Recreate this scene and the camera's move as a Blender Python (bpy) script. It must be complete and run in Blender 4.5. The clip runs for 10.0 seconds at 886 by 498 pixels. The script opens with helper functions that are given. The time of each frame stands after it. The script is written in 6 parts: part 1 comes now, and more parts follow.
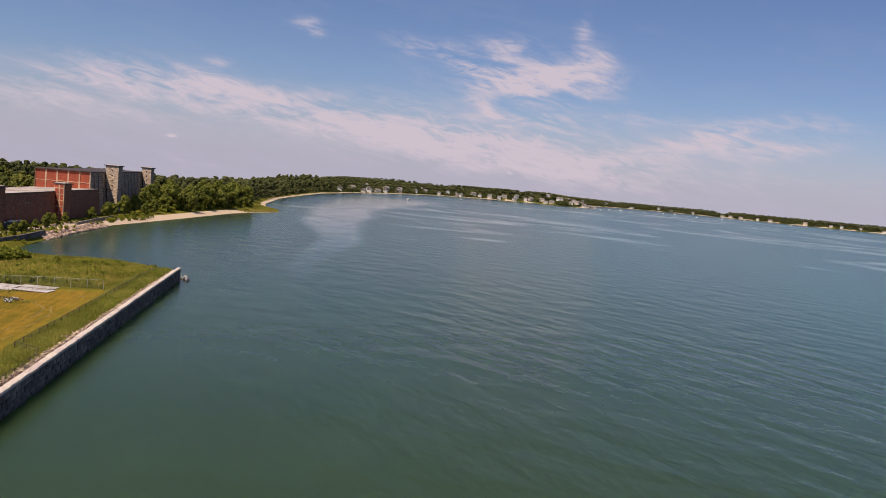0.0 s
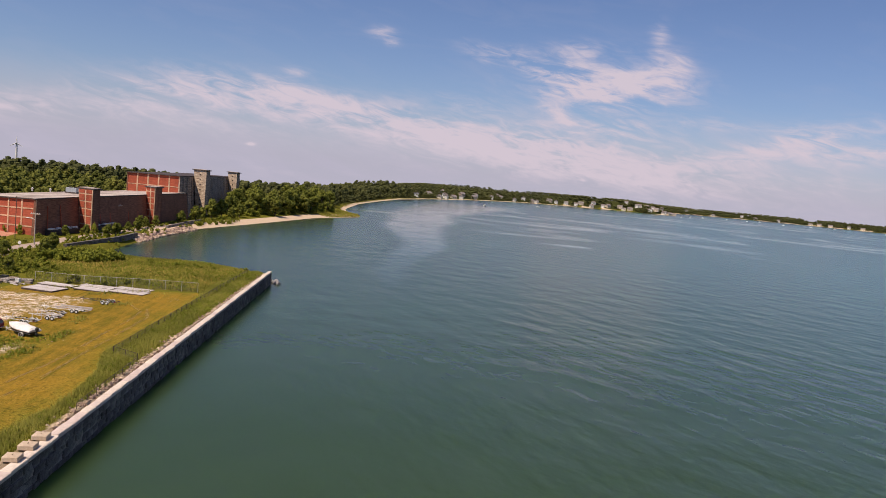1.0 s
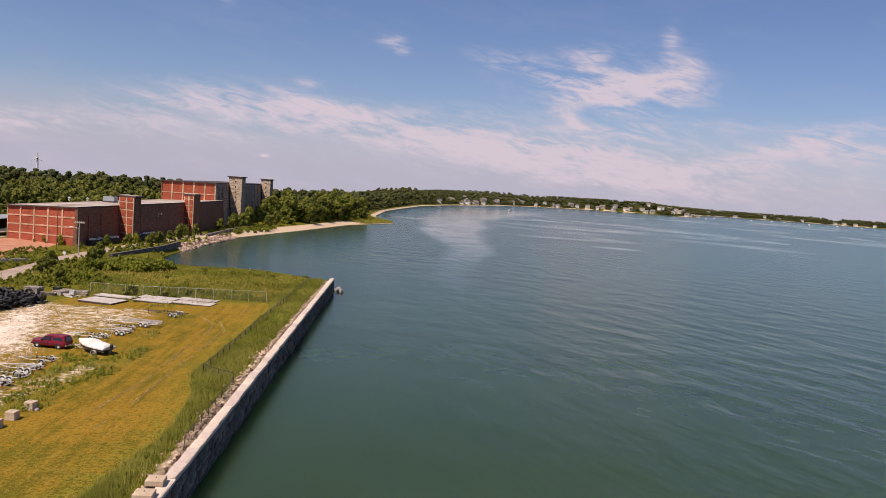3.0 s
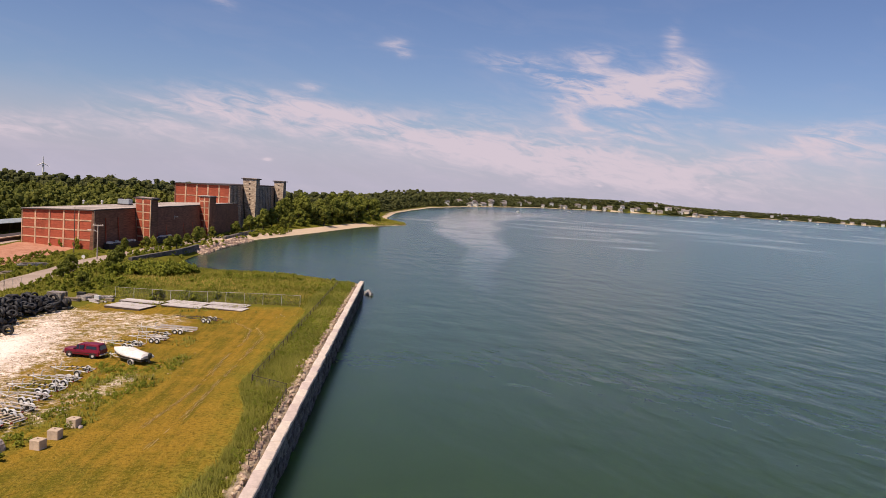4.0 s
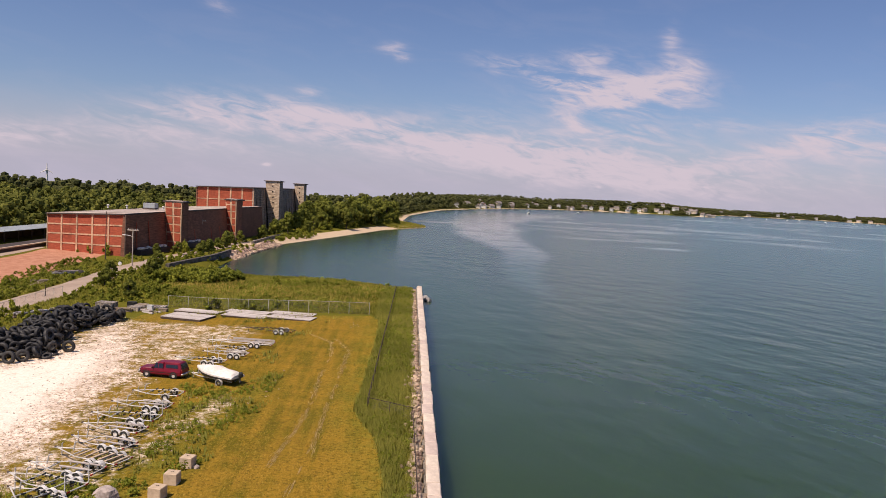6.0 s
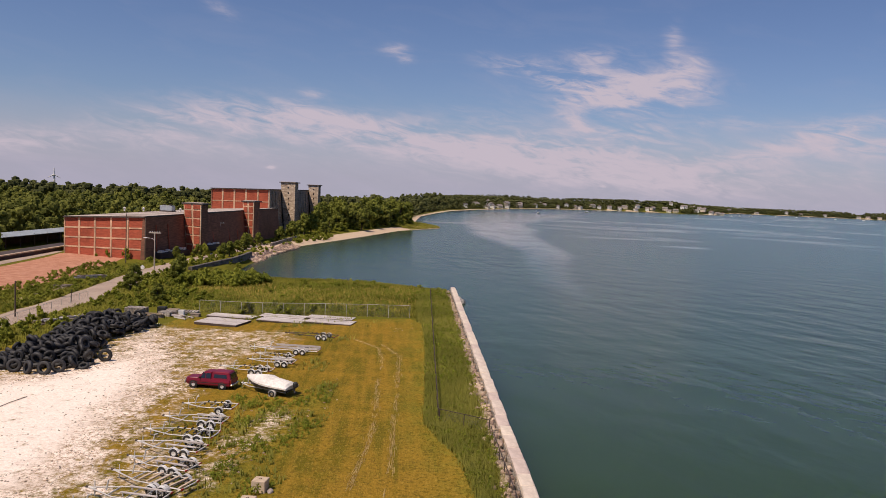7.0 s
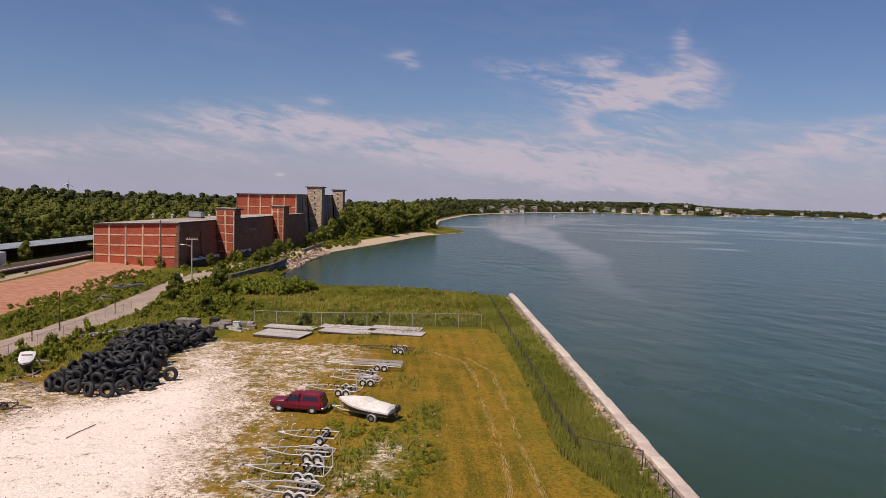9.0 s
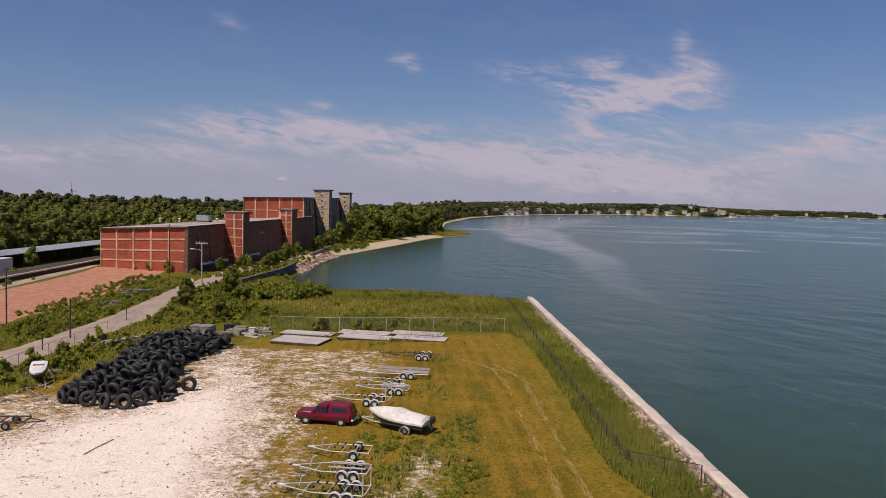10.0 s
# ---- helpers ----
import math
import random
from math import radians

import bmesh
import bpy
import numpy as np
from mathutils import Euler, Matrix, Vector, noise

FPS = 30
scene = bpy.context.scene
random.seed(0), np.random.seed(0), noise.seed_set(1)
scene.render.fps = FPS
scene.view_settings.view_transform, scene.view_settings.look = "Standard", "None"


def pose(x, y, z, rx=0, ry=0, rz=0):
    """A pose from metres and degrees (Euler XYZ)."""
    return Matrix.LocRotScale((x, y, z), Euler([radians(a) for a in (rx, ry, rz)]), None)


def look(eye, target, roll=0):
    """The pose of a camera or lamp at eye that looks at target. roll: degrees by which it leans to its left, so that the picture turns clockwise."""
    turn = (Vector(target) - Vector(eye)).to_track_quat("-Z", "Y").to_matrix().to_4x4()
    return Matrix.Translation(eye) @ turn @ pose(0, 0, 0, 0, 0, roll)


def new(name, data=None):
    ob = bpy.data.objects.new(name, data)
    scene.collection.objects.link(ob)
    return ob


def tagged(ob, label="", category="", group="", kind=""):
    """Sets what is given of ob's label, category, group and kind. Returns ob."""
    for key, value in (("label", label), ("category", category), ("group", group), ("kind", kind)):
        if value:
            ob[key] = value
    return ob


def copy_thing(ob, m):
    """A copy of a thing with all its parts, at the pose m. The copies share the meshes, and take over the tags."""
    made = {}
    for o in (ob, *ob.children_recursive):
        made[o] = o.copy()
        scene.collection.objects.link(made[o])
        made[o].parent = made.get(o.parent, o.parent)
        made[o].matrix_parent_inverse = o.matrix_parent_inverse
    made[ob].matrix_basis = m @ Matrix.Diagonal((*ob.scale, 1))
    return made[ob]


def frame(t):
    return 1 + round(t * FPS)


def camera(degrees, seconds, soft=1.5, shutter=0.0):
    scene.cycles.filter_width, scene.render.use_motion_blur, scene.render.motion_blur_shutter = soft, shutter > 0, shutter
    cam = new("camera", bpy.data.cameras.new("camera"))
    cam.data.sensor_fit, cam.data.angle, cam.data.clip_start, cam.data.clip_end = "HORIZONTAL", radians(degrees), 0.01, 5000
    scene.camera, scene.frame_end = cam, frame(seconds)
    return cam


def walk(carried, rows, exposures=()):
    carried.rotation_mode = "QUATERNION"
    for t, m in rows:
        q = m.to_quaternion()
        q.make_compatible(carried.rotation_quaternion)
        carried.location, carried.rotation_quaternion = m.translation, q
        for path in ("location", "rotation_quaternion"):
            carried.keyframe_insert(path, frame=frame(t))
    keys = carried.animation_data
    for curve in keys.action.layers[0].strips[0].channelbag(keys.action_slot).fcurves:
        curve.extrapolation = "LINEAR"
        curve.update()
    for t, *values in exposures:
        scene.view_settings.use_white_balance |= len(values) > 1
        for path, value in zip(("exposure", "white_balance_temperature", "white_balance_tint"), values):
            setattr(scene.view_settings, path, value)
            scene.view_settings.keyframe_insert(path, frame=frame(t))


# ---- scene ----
cam = camera(60.0, 10.0, soft=0.65)
# seconds, place in metres, yaw, pitch, roll in degrees
PATH = [
    (0, -28.02, 21.28, 30.36, 7.20, -5.16, -5.48),
    (0.5, -31.29, 26.55, 29.56, 12.19, -5.51, -5.42),
    (1, -35.40, 29.45, 28.43, 12.59, -5.15, -5.46),
    (1.5, -39.63, 31.77, 27.40, 12.53, -4.77, -5.56),
    (2, -43.64, 34.04, 26.53, 12.58, -4.63, -5.32),
    (2.5, -47.27, 36.58, 25.81, 13.16, -4.73, -4.78),
    (4, -58.56, 43.69, 23.81, 13.79, -4.52, -3.81),
    (4.5, -62.24, 45.63, 23.33, 13.75, -4.40, -3.89),
    (5, -65.80, 47.27, 22.92, 13.65, -4.40, -3.52),
    (5.5, -69.46, 48.87, 22.52, 13.63, -4.32, -3.41),
    (7, -79.64, 54.27, 21.23, 14.07, -4.23, -2.56),
    (7.5, -82.79, 55.90, 20.84, 14.27, -4.10, -2.58),
    (8, -85.42, 57.29, 20.52, 14.43, -4.06, -2.06),
    (8.5, -87.90, 58.91, 20.32, 14.62, -3.99, -1.92),
    (9, -90.12, 60.27, 20.10, 14.71, -3.87, -1.89),
    (9.5, -91.89, 61.42, 19.92, 14.86, -3.76, -1.54),
    (10, -93.31, 62.77, 19.75, 14.89, -3.66, -1.49),
]
walk(cam, [(t, pose(x, y, z, 90 + pitch, roll, yaw)) for t, x, y, z, yaw, pitch, roll in PATH], exposures=[(0.0, 0.05, 6450, 17), (0.7, 0.13, 6450, 17), (5.5, 0.15, 6540, 18), (7.5, -0.16, 6320, 17), (9.0, -0.19, 6230, 16.5), (10.0, -0.30, 6120, 16)])

# ---- light ----
SUN_ELEV, SUN_FROM = radians(58), (-0.5, -0.866)
sun = new("sun", bpy.data.lights.new("sun", "SUN"))
sun.data.energy, sun.data.angle, sun.data.color = 5.0, radians(0.6), (1.0, 0.87, 0.68)
sun.matrix_world = look((SUN_FROM[0] * math.cos(SUN_ELEV), SUN_FROM[1] * math.cos(SUN_ELEV), math.sin(SUN_ELEV)), (0, 0, 0))


class Nodes:
    """Short hand for a node tree."""

    def __init__(self, tree):
        self.tree, self.nodes, self.links = tree, tree.nodes, tree.links

    def add(self, kind, **props):
        n = self.nodes.new(kind)
        for k, v in props.items():
            if k == "operation":
                n.operation = v
            elif k == "blend":
                n.blend_type = v
            elif k == "data":
                n.data_type = v
        return n

    def put(self, socket, v):
        if isinstance(v, bpy.types.NodeSocket):
            self.links.new(v, socket)
        elif v is not None:
            if socket.type == "RGBA" and len(v) == 3:
                v = (*v, 1)
            socket.default_value = v

    def math(self, op, a, b=None, c=None):
        n = self.add("ShaderNodeMath", operation=op)
        for s, v in zip(n.inputs, (a, b, c)):
            self.put(s, v)
        return n.outputs[0]

    def noise(self, scale, detail=4, rough=0.55, vec=None, distortion=0.0):
        n = self.add("ShaderNodeTexNoise")
        for k, v in (("Scale", scale), ("Detail", detail), ("Roughness", rough), ("Vector", vec), ("Distortion", distortion)):
            self.put(n.inputs[k], v)
        return n.outputs["Fac"]

    def step(self, x, lo, hi, a=0.0, b=1.0):
        n = self.add("ShaderNodeMapRange")
        n.interpolation_type = "SMOOTHSTEP"
        for k, v in zip(range(5), (x, lo, hi, a, b)):
            self.put(n.inputs[k], v)
        return n.outputs[0]

    def mix(self, f, a, b, blend="MIX"):
        n = self.add("ShaderNodeMix", data="RGBA", blend=blend)
        self.put(n.inputs[0], f), self.put(n.inputs[6], a), self.put(n.inputs[7], b)
        return n.outputs[2]

    def coords(self, kind="Object", scale=(1, 1, 1), turn=0.0):
        """Turned about z first, then stretched."""
        out = self.add("ShaderNodeTexCoord").outputs[kind]
        if turn:
            t = self.add("ShaderNodeMapping")
            self.links.new(out, t.inputs[0])
            t.inputs["Rotation"].default_value = (0, 0, turn)
            out = t.outputs[0]
        m = self.add("ShaderNodeMapping")
        self.links.new(out, m.inputs[0])
        m.inputs["Scale"].default_value = scale
        return m.outputs[0]

    def attr(self, name):
        n = self.add("ShaderNodeAttribute")
        n.attribute_name = name
        return n.outputs["Fac"]

    def bump(self, height, strength=0.5, distance=0.05):
        n = self.add("ShaderNodeBump")
        self.put(n.inputs["Strength"], strength), self.put(n.inputs["Distance"], distance), self.put(n.inputs["Height"], height)
        return n.outputs[0]


def make_world():
    w = bpy.data.worlds.new("sky")
    scene.world = w
    w.use_nodes = True
    k = Nodes(w.node_tree)
    k.nodes.clear()
    sky = k.add("ShaderNodeTexSky")
    sky.sky_type = "NISHITA"
    sky.sun_disc, sky.sun_elevation, sky.sun_rotation = False, SUN_ELEV, math.atan2(SUN_FROM[0], SUN_FROM[1])
    sky.air_density, sky.dust_density, sky.ozone_density = 1.0, 0.4, 2.5
    tc = k.add("ShaderNodeTexCoord")
    xyz = k.add("ShaderNodeSeparateXYZ")
    k.links.new(tc.outputs["Generated"], xyz.inputs[0])
    x, y, z = xyz.outputs
    az = k.math("MULTIPLY", k.math("ARCTAN2", x, y), 57.3)
    el = k.math("MULTIPLY", z, 57.3)
    above = k.add("ShaderNodeCombineXYZ")
    for s, v in zip(above.inputs, (x, y, k.math("MAXIMUM", z, 0.012))):
        k.put(s, v)
    k.links.new(above.outputs[0], sky.inputs[0])
    flat = k.add("ShaderNodeCombineXYZ")
    for s, v in zip(flat.inputs, (k.math("MULTIPLY", az, 0.15), k.math("MULTIPLY", k.math("ADD", el, k.math("MULTIPLY", az, 0.13)), 0.56), 0.3)):
        k.put(s, v)
    streak = k.noise(1.0, 5, 0.55, flat.outputs[0], 0.6)
    fine = k.noise(2.6, 5, 0.58, flat.outputs[0], 1.2)
    soft = k.math("ADD", k.math("MULTIPLY", streak, 0.55), k.math("MULTIPLY", fine, 0.45))

    def cloud(a, e, ra, re, tilt=0.0):
        da = k.math("DIVIDE", k.math("SUBTRACT", az, a), ra)
        de = k.math("DIVIDE", k.math("SUBTRACT", k.math("SUBTRACT", el, e), k.math("MULTIPLY", k.math("SUBTRACT", az, a), tilt)), re)
        r = k.math("ADD", k.math("MULTIPLY", da, da), k.math("MULTIPLY", de, de))
        return k.math("POWER", 2.718, k.math("MULTIPLY", r, -1.0))

    # azimuth, height, half widths, tilt and weight of each bank: the long band, the plume, puffs, the far banks
    banks = [(-36, 3.6, 4, 0.9, 0.0, 0.7), (-31.5, 4.7, 5.5, 1.3, 0.0, 1.05), (-25, 4.5, 6, 1.5, -0.06, 1.25), (-18, 3.8, 7, 1.3, -0.1, 1.3), (-10, 3.1, 7, 1.5, -0.08, 1.4), (-3, 2.6, 6, 1.7, -0.05, 1.4), (4, 1.9, 6, 1.6, -0.08, 1.2), (-34, 2.4, 8, 0.7, -0.02, 0.6),
             (-9.8, 9.4, 2.4, 0.7, -0.15, 1.05), (-6.6, 8.5, 2.0, 0.9, -0.45, 1.15), (-3.4, 7.8, 2.8, 1.5, -0.1, 1.6), (0.9, 7.9, 3.8, 1.4, 0.0, 1.45), (2.9, 9.2, 1.5, 1.3, 0.0, 0.95), (1.9, 11.4, 0.7, 1.2, -0.1, 0.85), (-3.2, 10.2, 3.0, 0.7, 0.05, 0.85),
             (-4.2, 5.2, 1.6, 0.5, -0.5, 0.8), (0.3, 4.8, 3.4, 0.8, 0.0, 0.9), (-12, 5.6, 4.0, 0.7, -0.1, 0.5), (-18.0, 10.1, 1.1, 0.42, 0.0, 1.15), (-17.2, 9.5, 0.7, 0.35, 0.0, 0.85), (-23.9, 6.7, 1.0, 0.35, 0.0, 0.8), (-30.6, 11.9, 1.3, 0.6, -0.3, 0.7),
             (6.6, 5.6, 2.4, 0.45, 0.0, 0.8), (12.6, 5.0, 3.0, 1.0, 0.1, 1.7), (16.5, 4.2, 3.2, 0.7, 0.12, 1.5), (18, 6.0, 3.2, 0.8, 0.0, 0.8), (8.5, 3.6, 3.4, 0.9, 0.05, 1.0), (15, 2.2, 7, 0.9, 0.0, 0.55), (-44, 2.3, 4.5, 0.9, 0.0, 1.2), (-3, 6.4, 9, 3.2, 0.0, 0.4), (-26.7, 1.25, 0.3, 0.11, 0.0, 1.6), (-2.4, 0.95, 0.3, 0.09, 0.0, 1.6)]
    total = k.math("MULTIPLY", k.step(el, 4.5, -0.3), 0.35)
    for a, e, ra, re, tilt, weight in banks:
        total = k.math("ADD", total, k.math("MULTIPLY", cloud(a, e, ra, re, tilt), weight))
    amount = k.step(k.math("MULTIPLY", total, k.math("ADD", k.math("MULTIPLY", soft, 5.4), -2.0)), 0.0, 1.9)
    haze = k.math("MULTIPLY", k.math("ADD", k.step(el, 7.0, -0.3), k.math("MULTIPLY", k.math("SUBTRACT", streak, 0.5), 0.4)), 0.86)
    colour = k.mix(1.0, sky.outputs[0], (0.77, 0.81, 0.96), "MULTIPLY")
    colour = k.mix(k.math("MINIMUM", k.math("MAXIMUM", haze, 0.0), 1.0), colour, (5.05, 4.95, 6.0))
    colour = k.mix(k.math("MULTIPLY", amount, 0.95), colour, (7.0, 6.25, 6.75))
    bg = k.add("ShaderNodeBackground")
    k.put(bg.inputs[0], colour)
    bg.inputs[1].default_value = 0.084
    out = k.add("ShaderNodeOutputWorld")
    k.links.new(bg.outputs[0], out.inputs[0])


make_world()


# ---- materials ----
def material(name, colour, rough=0.8, metal=0.0, vary=0.25, scale=3.0, dark=None, bump=0.3, bump_scale=None, depth=0.02, per_object=0.0, per_island=0.0, spec=0.5):
    """A surface with grain and stains at two scales."""
    m = bpy.data.materials.new(name)
    m.use_nodes = True
    k = Nodes(m.node_tree)
    p = k.nodes["Principled BSDF"]
    co = k.coords()
    big, small = k.noise(scale * 0.18, 4, 0.6, co), k.noise(scale * 2.2, 5, 0.65, co)
    d = dark or tuple(c * (1 - vary) * 0.75 for c in colour)
    f = k.math("ADD", k.math("MULTIPLY", big, 0.6), k.math("MULTIPLY", small, 0.4))
    c = k.mix(k.step(f, 0.36, 0.64), d, colour)
    if per_object or per_island:
        r = k.add("ShaderNodeObjectInfo").outputs["Random"] if per_object else k.add("ShaderNodeNewGeometry").outputs["Random Per Island"]
        amt = per_object or per_island
        hsv = k.add("ShaderNodeHueSaturation")
        k.put(hsv.inputs["Value"], k.math("ADD", k.math("MULTIPLY", r, 2 * amt), 1 - amt))
        k.put(hsv.inputs["Hue"], k.math("ADD", k.math("MULTIPLY", r, 0.03), 0.485))
        k.put(hsv.inputs["Color"], c)
        c = hsv.outputs[0]
    k.put(p.inputs["Base Color"], c)
    k.put(p.inputs["Roughness"], k.math("ADD", k.math("MULTIPLY", small, 0.2), rough - 0.1))
    p.inputs["Metallic"].default_value = metal
    p.inputs["Specular IOR Level"].default_value = spec
    if bump:
        k.put(p.inputs["Normal"], k.bump(k.noise(bump_scale or scale * 3, 5, 0.6, co), bump, depth))
    return m


def leaf_material(name, low, high, gap_shade=0.0, grain=1.6, thin=0.3):
    """Leaves; shade in the hollows between leaf clusters is painted on closed clumps, by the amount given."""
    m = bpy.data.materials.new(name)
    m.use_nodes = True
    k = Nodes(m.node_tree)
    p = k.nodes["Principled BSDF"]
    r = k.add("ShaderNodeNewGeometry").outputs["Random Per Island"]
    co = k.coords("Object")
    big = k.noise(0.09, 3, 0.6, co)
    c = k.mix(k.math("ADD", k.math("MULTIPLY", r, 0.55), k.math("MULTIPLY", k.step(big, 0.35, 0.65), 0.45)), low, high)
    if gap_shade:
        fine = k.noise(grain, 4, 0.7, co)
        c = k.mix(k.step(fine, 0.53, 0.40, 0.0, gap_shade), c, tuple(v * 0.35 for v in low))
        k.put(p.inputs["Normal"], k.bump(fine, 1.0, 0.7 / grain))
    k.put(p.inputs["Base Color"], c)
    p.inputs["Roughness"].default_value, p.inputs["Specular IOR Level"].default_value = 0.75, 0.15
    tr = k.add("ShaderNodeBsdfTranslucent")
    k.put(tr.inputs[0], c)
    mx = k.add("ShaderNodeMixShader")
    mx.inputs[0].default_value = thin
    k.links.new(p.outputs[0], mx.inputs[1]), k.links.new(tr.outputs[0], mx.inputs[2])
    k.links.new(mx.outputs[0], k.nodes["Material Output"].inputs[0])
    return m


def ground_material():
    m = bpy.data.materials.new("ground")
    m.use_nodes = True
    k = Nodes(m.node_tree)
    p = k.nodes["Principled BSDF"]
    co = k.coords()
    big, mid, fine = k.noise(0.07, 4, 0.6, co), k.noise(0.6, 5, 0.65, co), k.noise(5.0, 6, 0.7, co)
    rows = k.noise(0.8, 4, 0.6, k.coords("Object", (0.10, 1.5, 1), radians(72)))
    crisp = k.noise(3.2, 7, 0.82, co)
    blade = k.noise(6.0, 6, 0.8, k.coords("Object", (0.45, 1.5, 1), radians(72)))
    patch = k.noise(0.33, 5, 0.68, co)
    dry = k.step(k.math("ADD", k.math("ADD", k.math("MULTIPLY", big, 0.25), k.math("MULTIPLY", rows, 0.4)), k.math("MULTIPLY", patch, 0.35)), 0.40, 0.58)
    grass = k.mix(dry, (0.135, 0.108, 0.010), (0.285, 0.168, 0.020))
    # dark specks: darker tufts, deepened to stand in for shadows in the grass
    grass = k.mix(k.step(crisp, 0.51, 0.41, 0.0, 0.64), grass, (0.066, 0.055, 0.006))
    grass = k.mix(k.step(blade, 0.52, 0.62, 0.0, 0.46), grass, (0.46, 0.30, 0.06))
    grass = k.mix(k.math("MULTIPLY", k.step(blade, 0.47, 0.40, 0.0, 0.7), k.step(mid, 0.42, 0.58)), grass, (0.15, 0.085, 0.022))
    edge = k.attr("lush")
    grass = k.mix(k.math("MULTIPLY", edge, k.step(mid, 0.38, 0.62, 0.35, 1.0)), grass, k.mix(k.step(crisp, 0.42, 0.58), (0.070, 0.082, 0.008), (0.24, 0.23, 0.032)))

    def blend(c, name, other, wobble=0.9, tight=0.14, grain=mid):
        a = k.attr(name)
        f = k.math("ADD", a, k.math("MULTIPLY", k.math("MULTIPLY", k.math("SUBTRACT", grain, 0.5), wobble), k.step(a, 0.0, 0.35)))
        return k.mix(k.step(f, 0.5 - tight, 0.5 + tight), c, other)

    lush = k.mix(k.math("ADD", k.math("MULTIPLY", fine, 0.5), k.math("MULTIPLY", mid, 0.5)), (0.065, 0.068, 0.007), (0.19, 0.17, 0.022))
    c = blend(grass, "meadow", lush)
    shell = k.mix(k.step(crisp, 0.40, 0.54), (0.44, 0.30, 0.20), (0.96, 0.82, 0.71))
    shell = k.mix(k.step(patch, 0.62, 0.42), k.mix(0.4, shell, (0.34, 0.26, 0.18)), shell)
    shell = k.mix(k.math("MULTIPLY", k.step(blade, 0.56, 0.63), 0.6), shell, (0.26, 0.18, 0.12))
    shell = k.mix(k.step(k.math("ADD", k.attr("worn"), k.math("MULTIPLY", k.math("SUBTRACT", patch, 0.5), 1.4)), 0.36, 0.9, 0.0, 0.8), shell, k.mix(k.step(fine, 0.35, 0.6), (0.86, 0.71, 0.60), (0.98, 0.87, 0.78)))
    specks = k.math("ADD", k.math("MULTIPLY", mid, 0.5), k.math("MULTIPLY", k.noise(2.2, 5, 0.7, co), 0.5))
    c = blend(c, "gravel", shell, 4.2, 0.38, specks)
    dirt = k.mix(k.step(k.math("ADD", k.math("MULTIPLY", mid, 0.6), k.math("MULTIPLY", fine, 0.4)), 0.35, 0.65), (0.36, 0.16, 0.10), (0.52, 0.27, 0.18))
    c = blend(c, "dirt", dirt, 0.6)
    # ground under the far woods painted dark, filling the gaps between trees
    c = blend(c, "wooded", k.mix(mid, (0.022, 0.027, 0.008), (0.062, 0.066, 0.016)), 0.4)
    c = blend(c, "sand", k.mix(mid, (0.42, 0.31, 0.21), (0.62, 0.49, 0.36)), 0.5)
    k.put(p.inputs["Base Color"], c)
    p.inputs["Roughness"].default_value, p.inputs["Specular IOR Level"].default_value = 0.95, 0.04
    k.put(p.inputs["Normal"], k.bump(k.math("ADD", fine, mid), 1.0, 0.12))
    return m


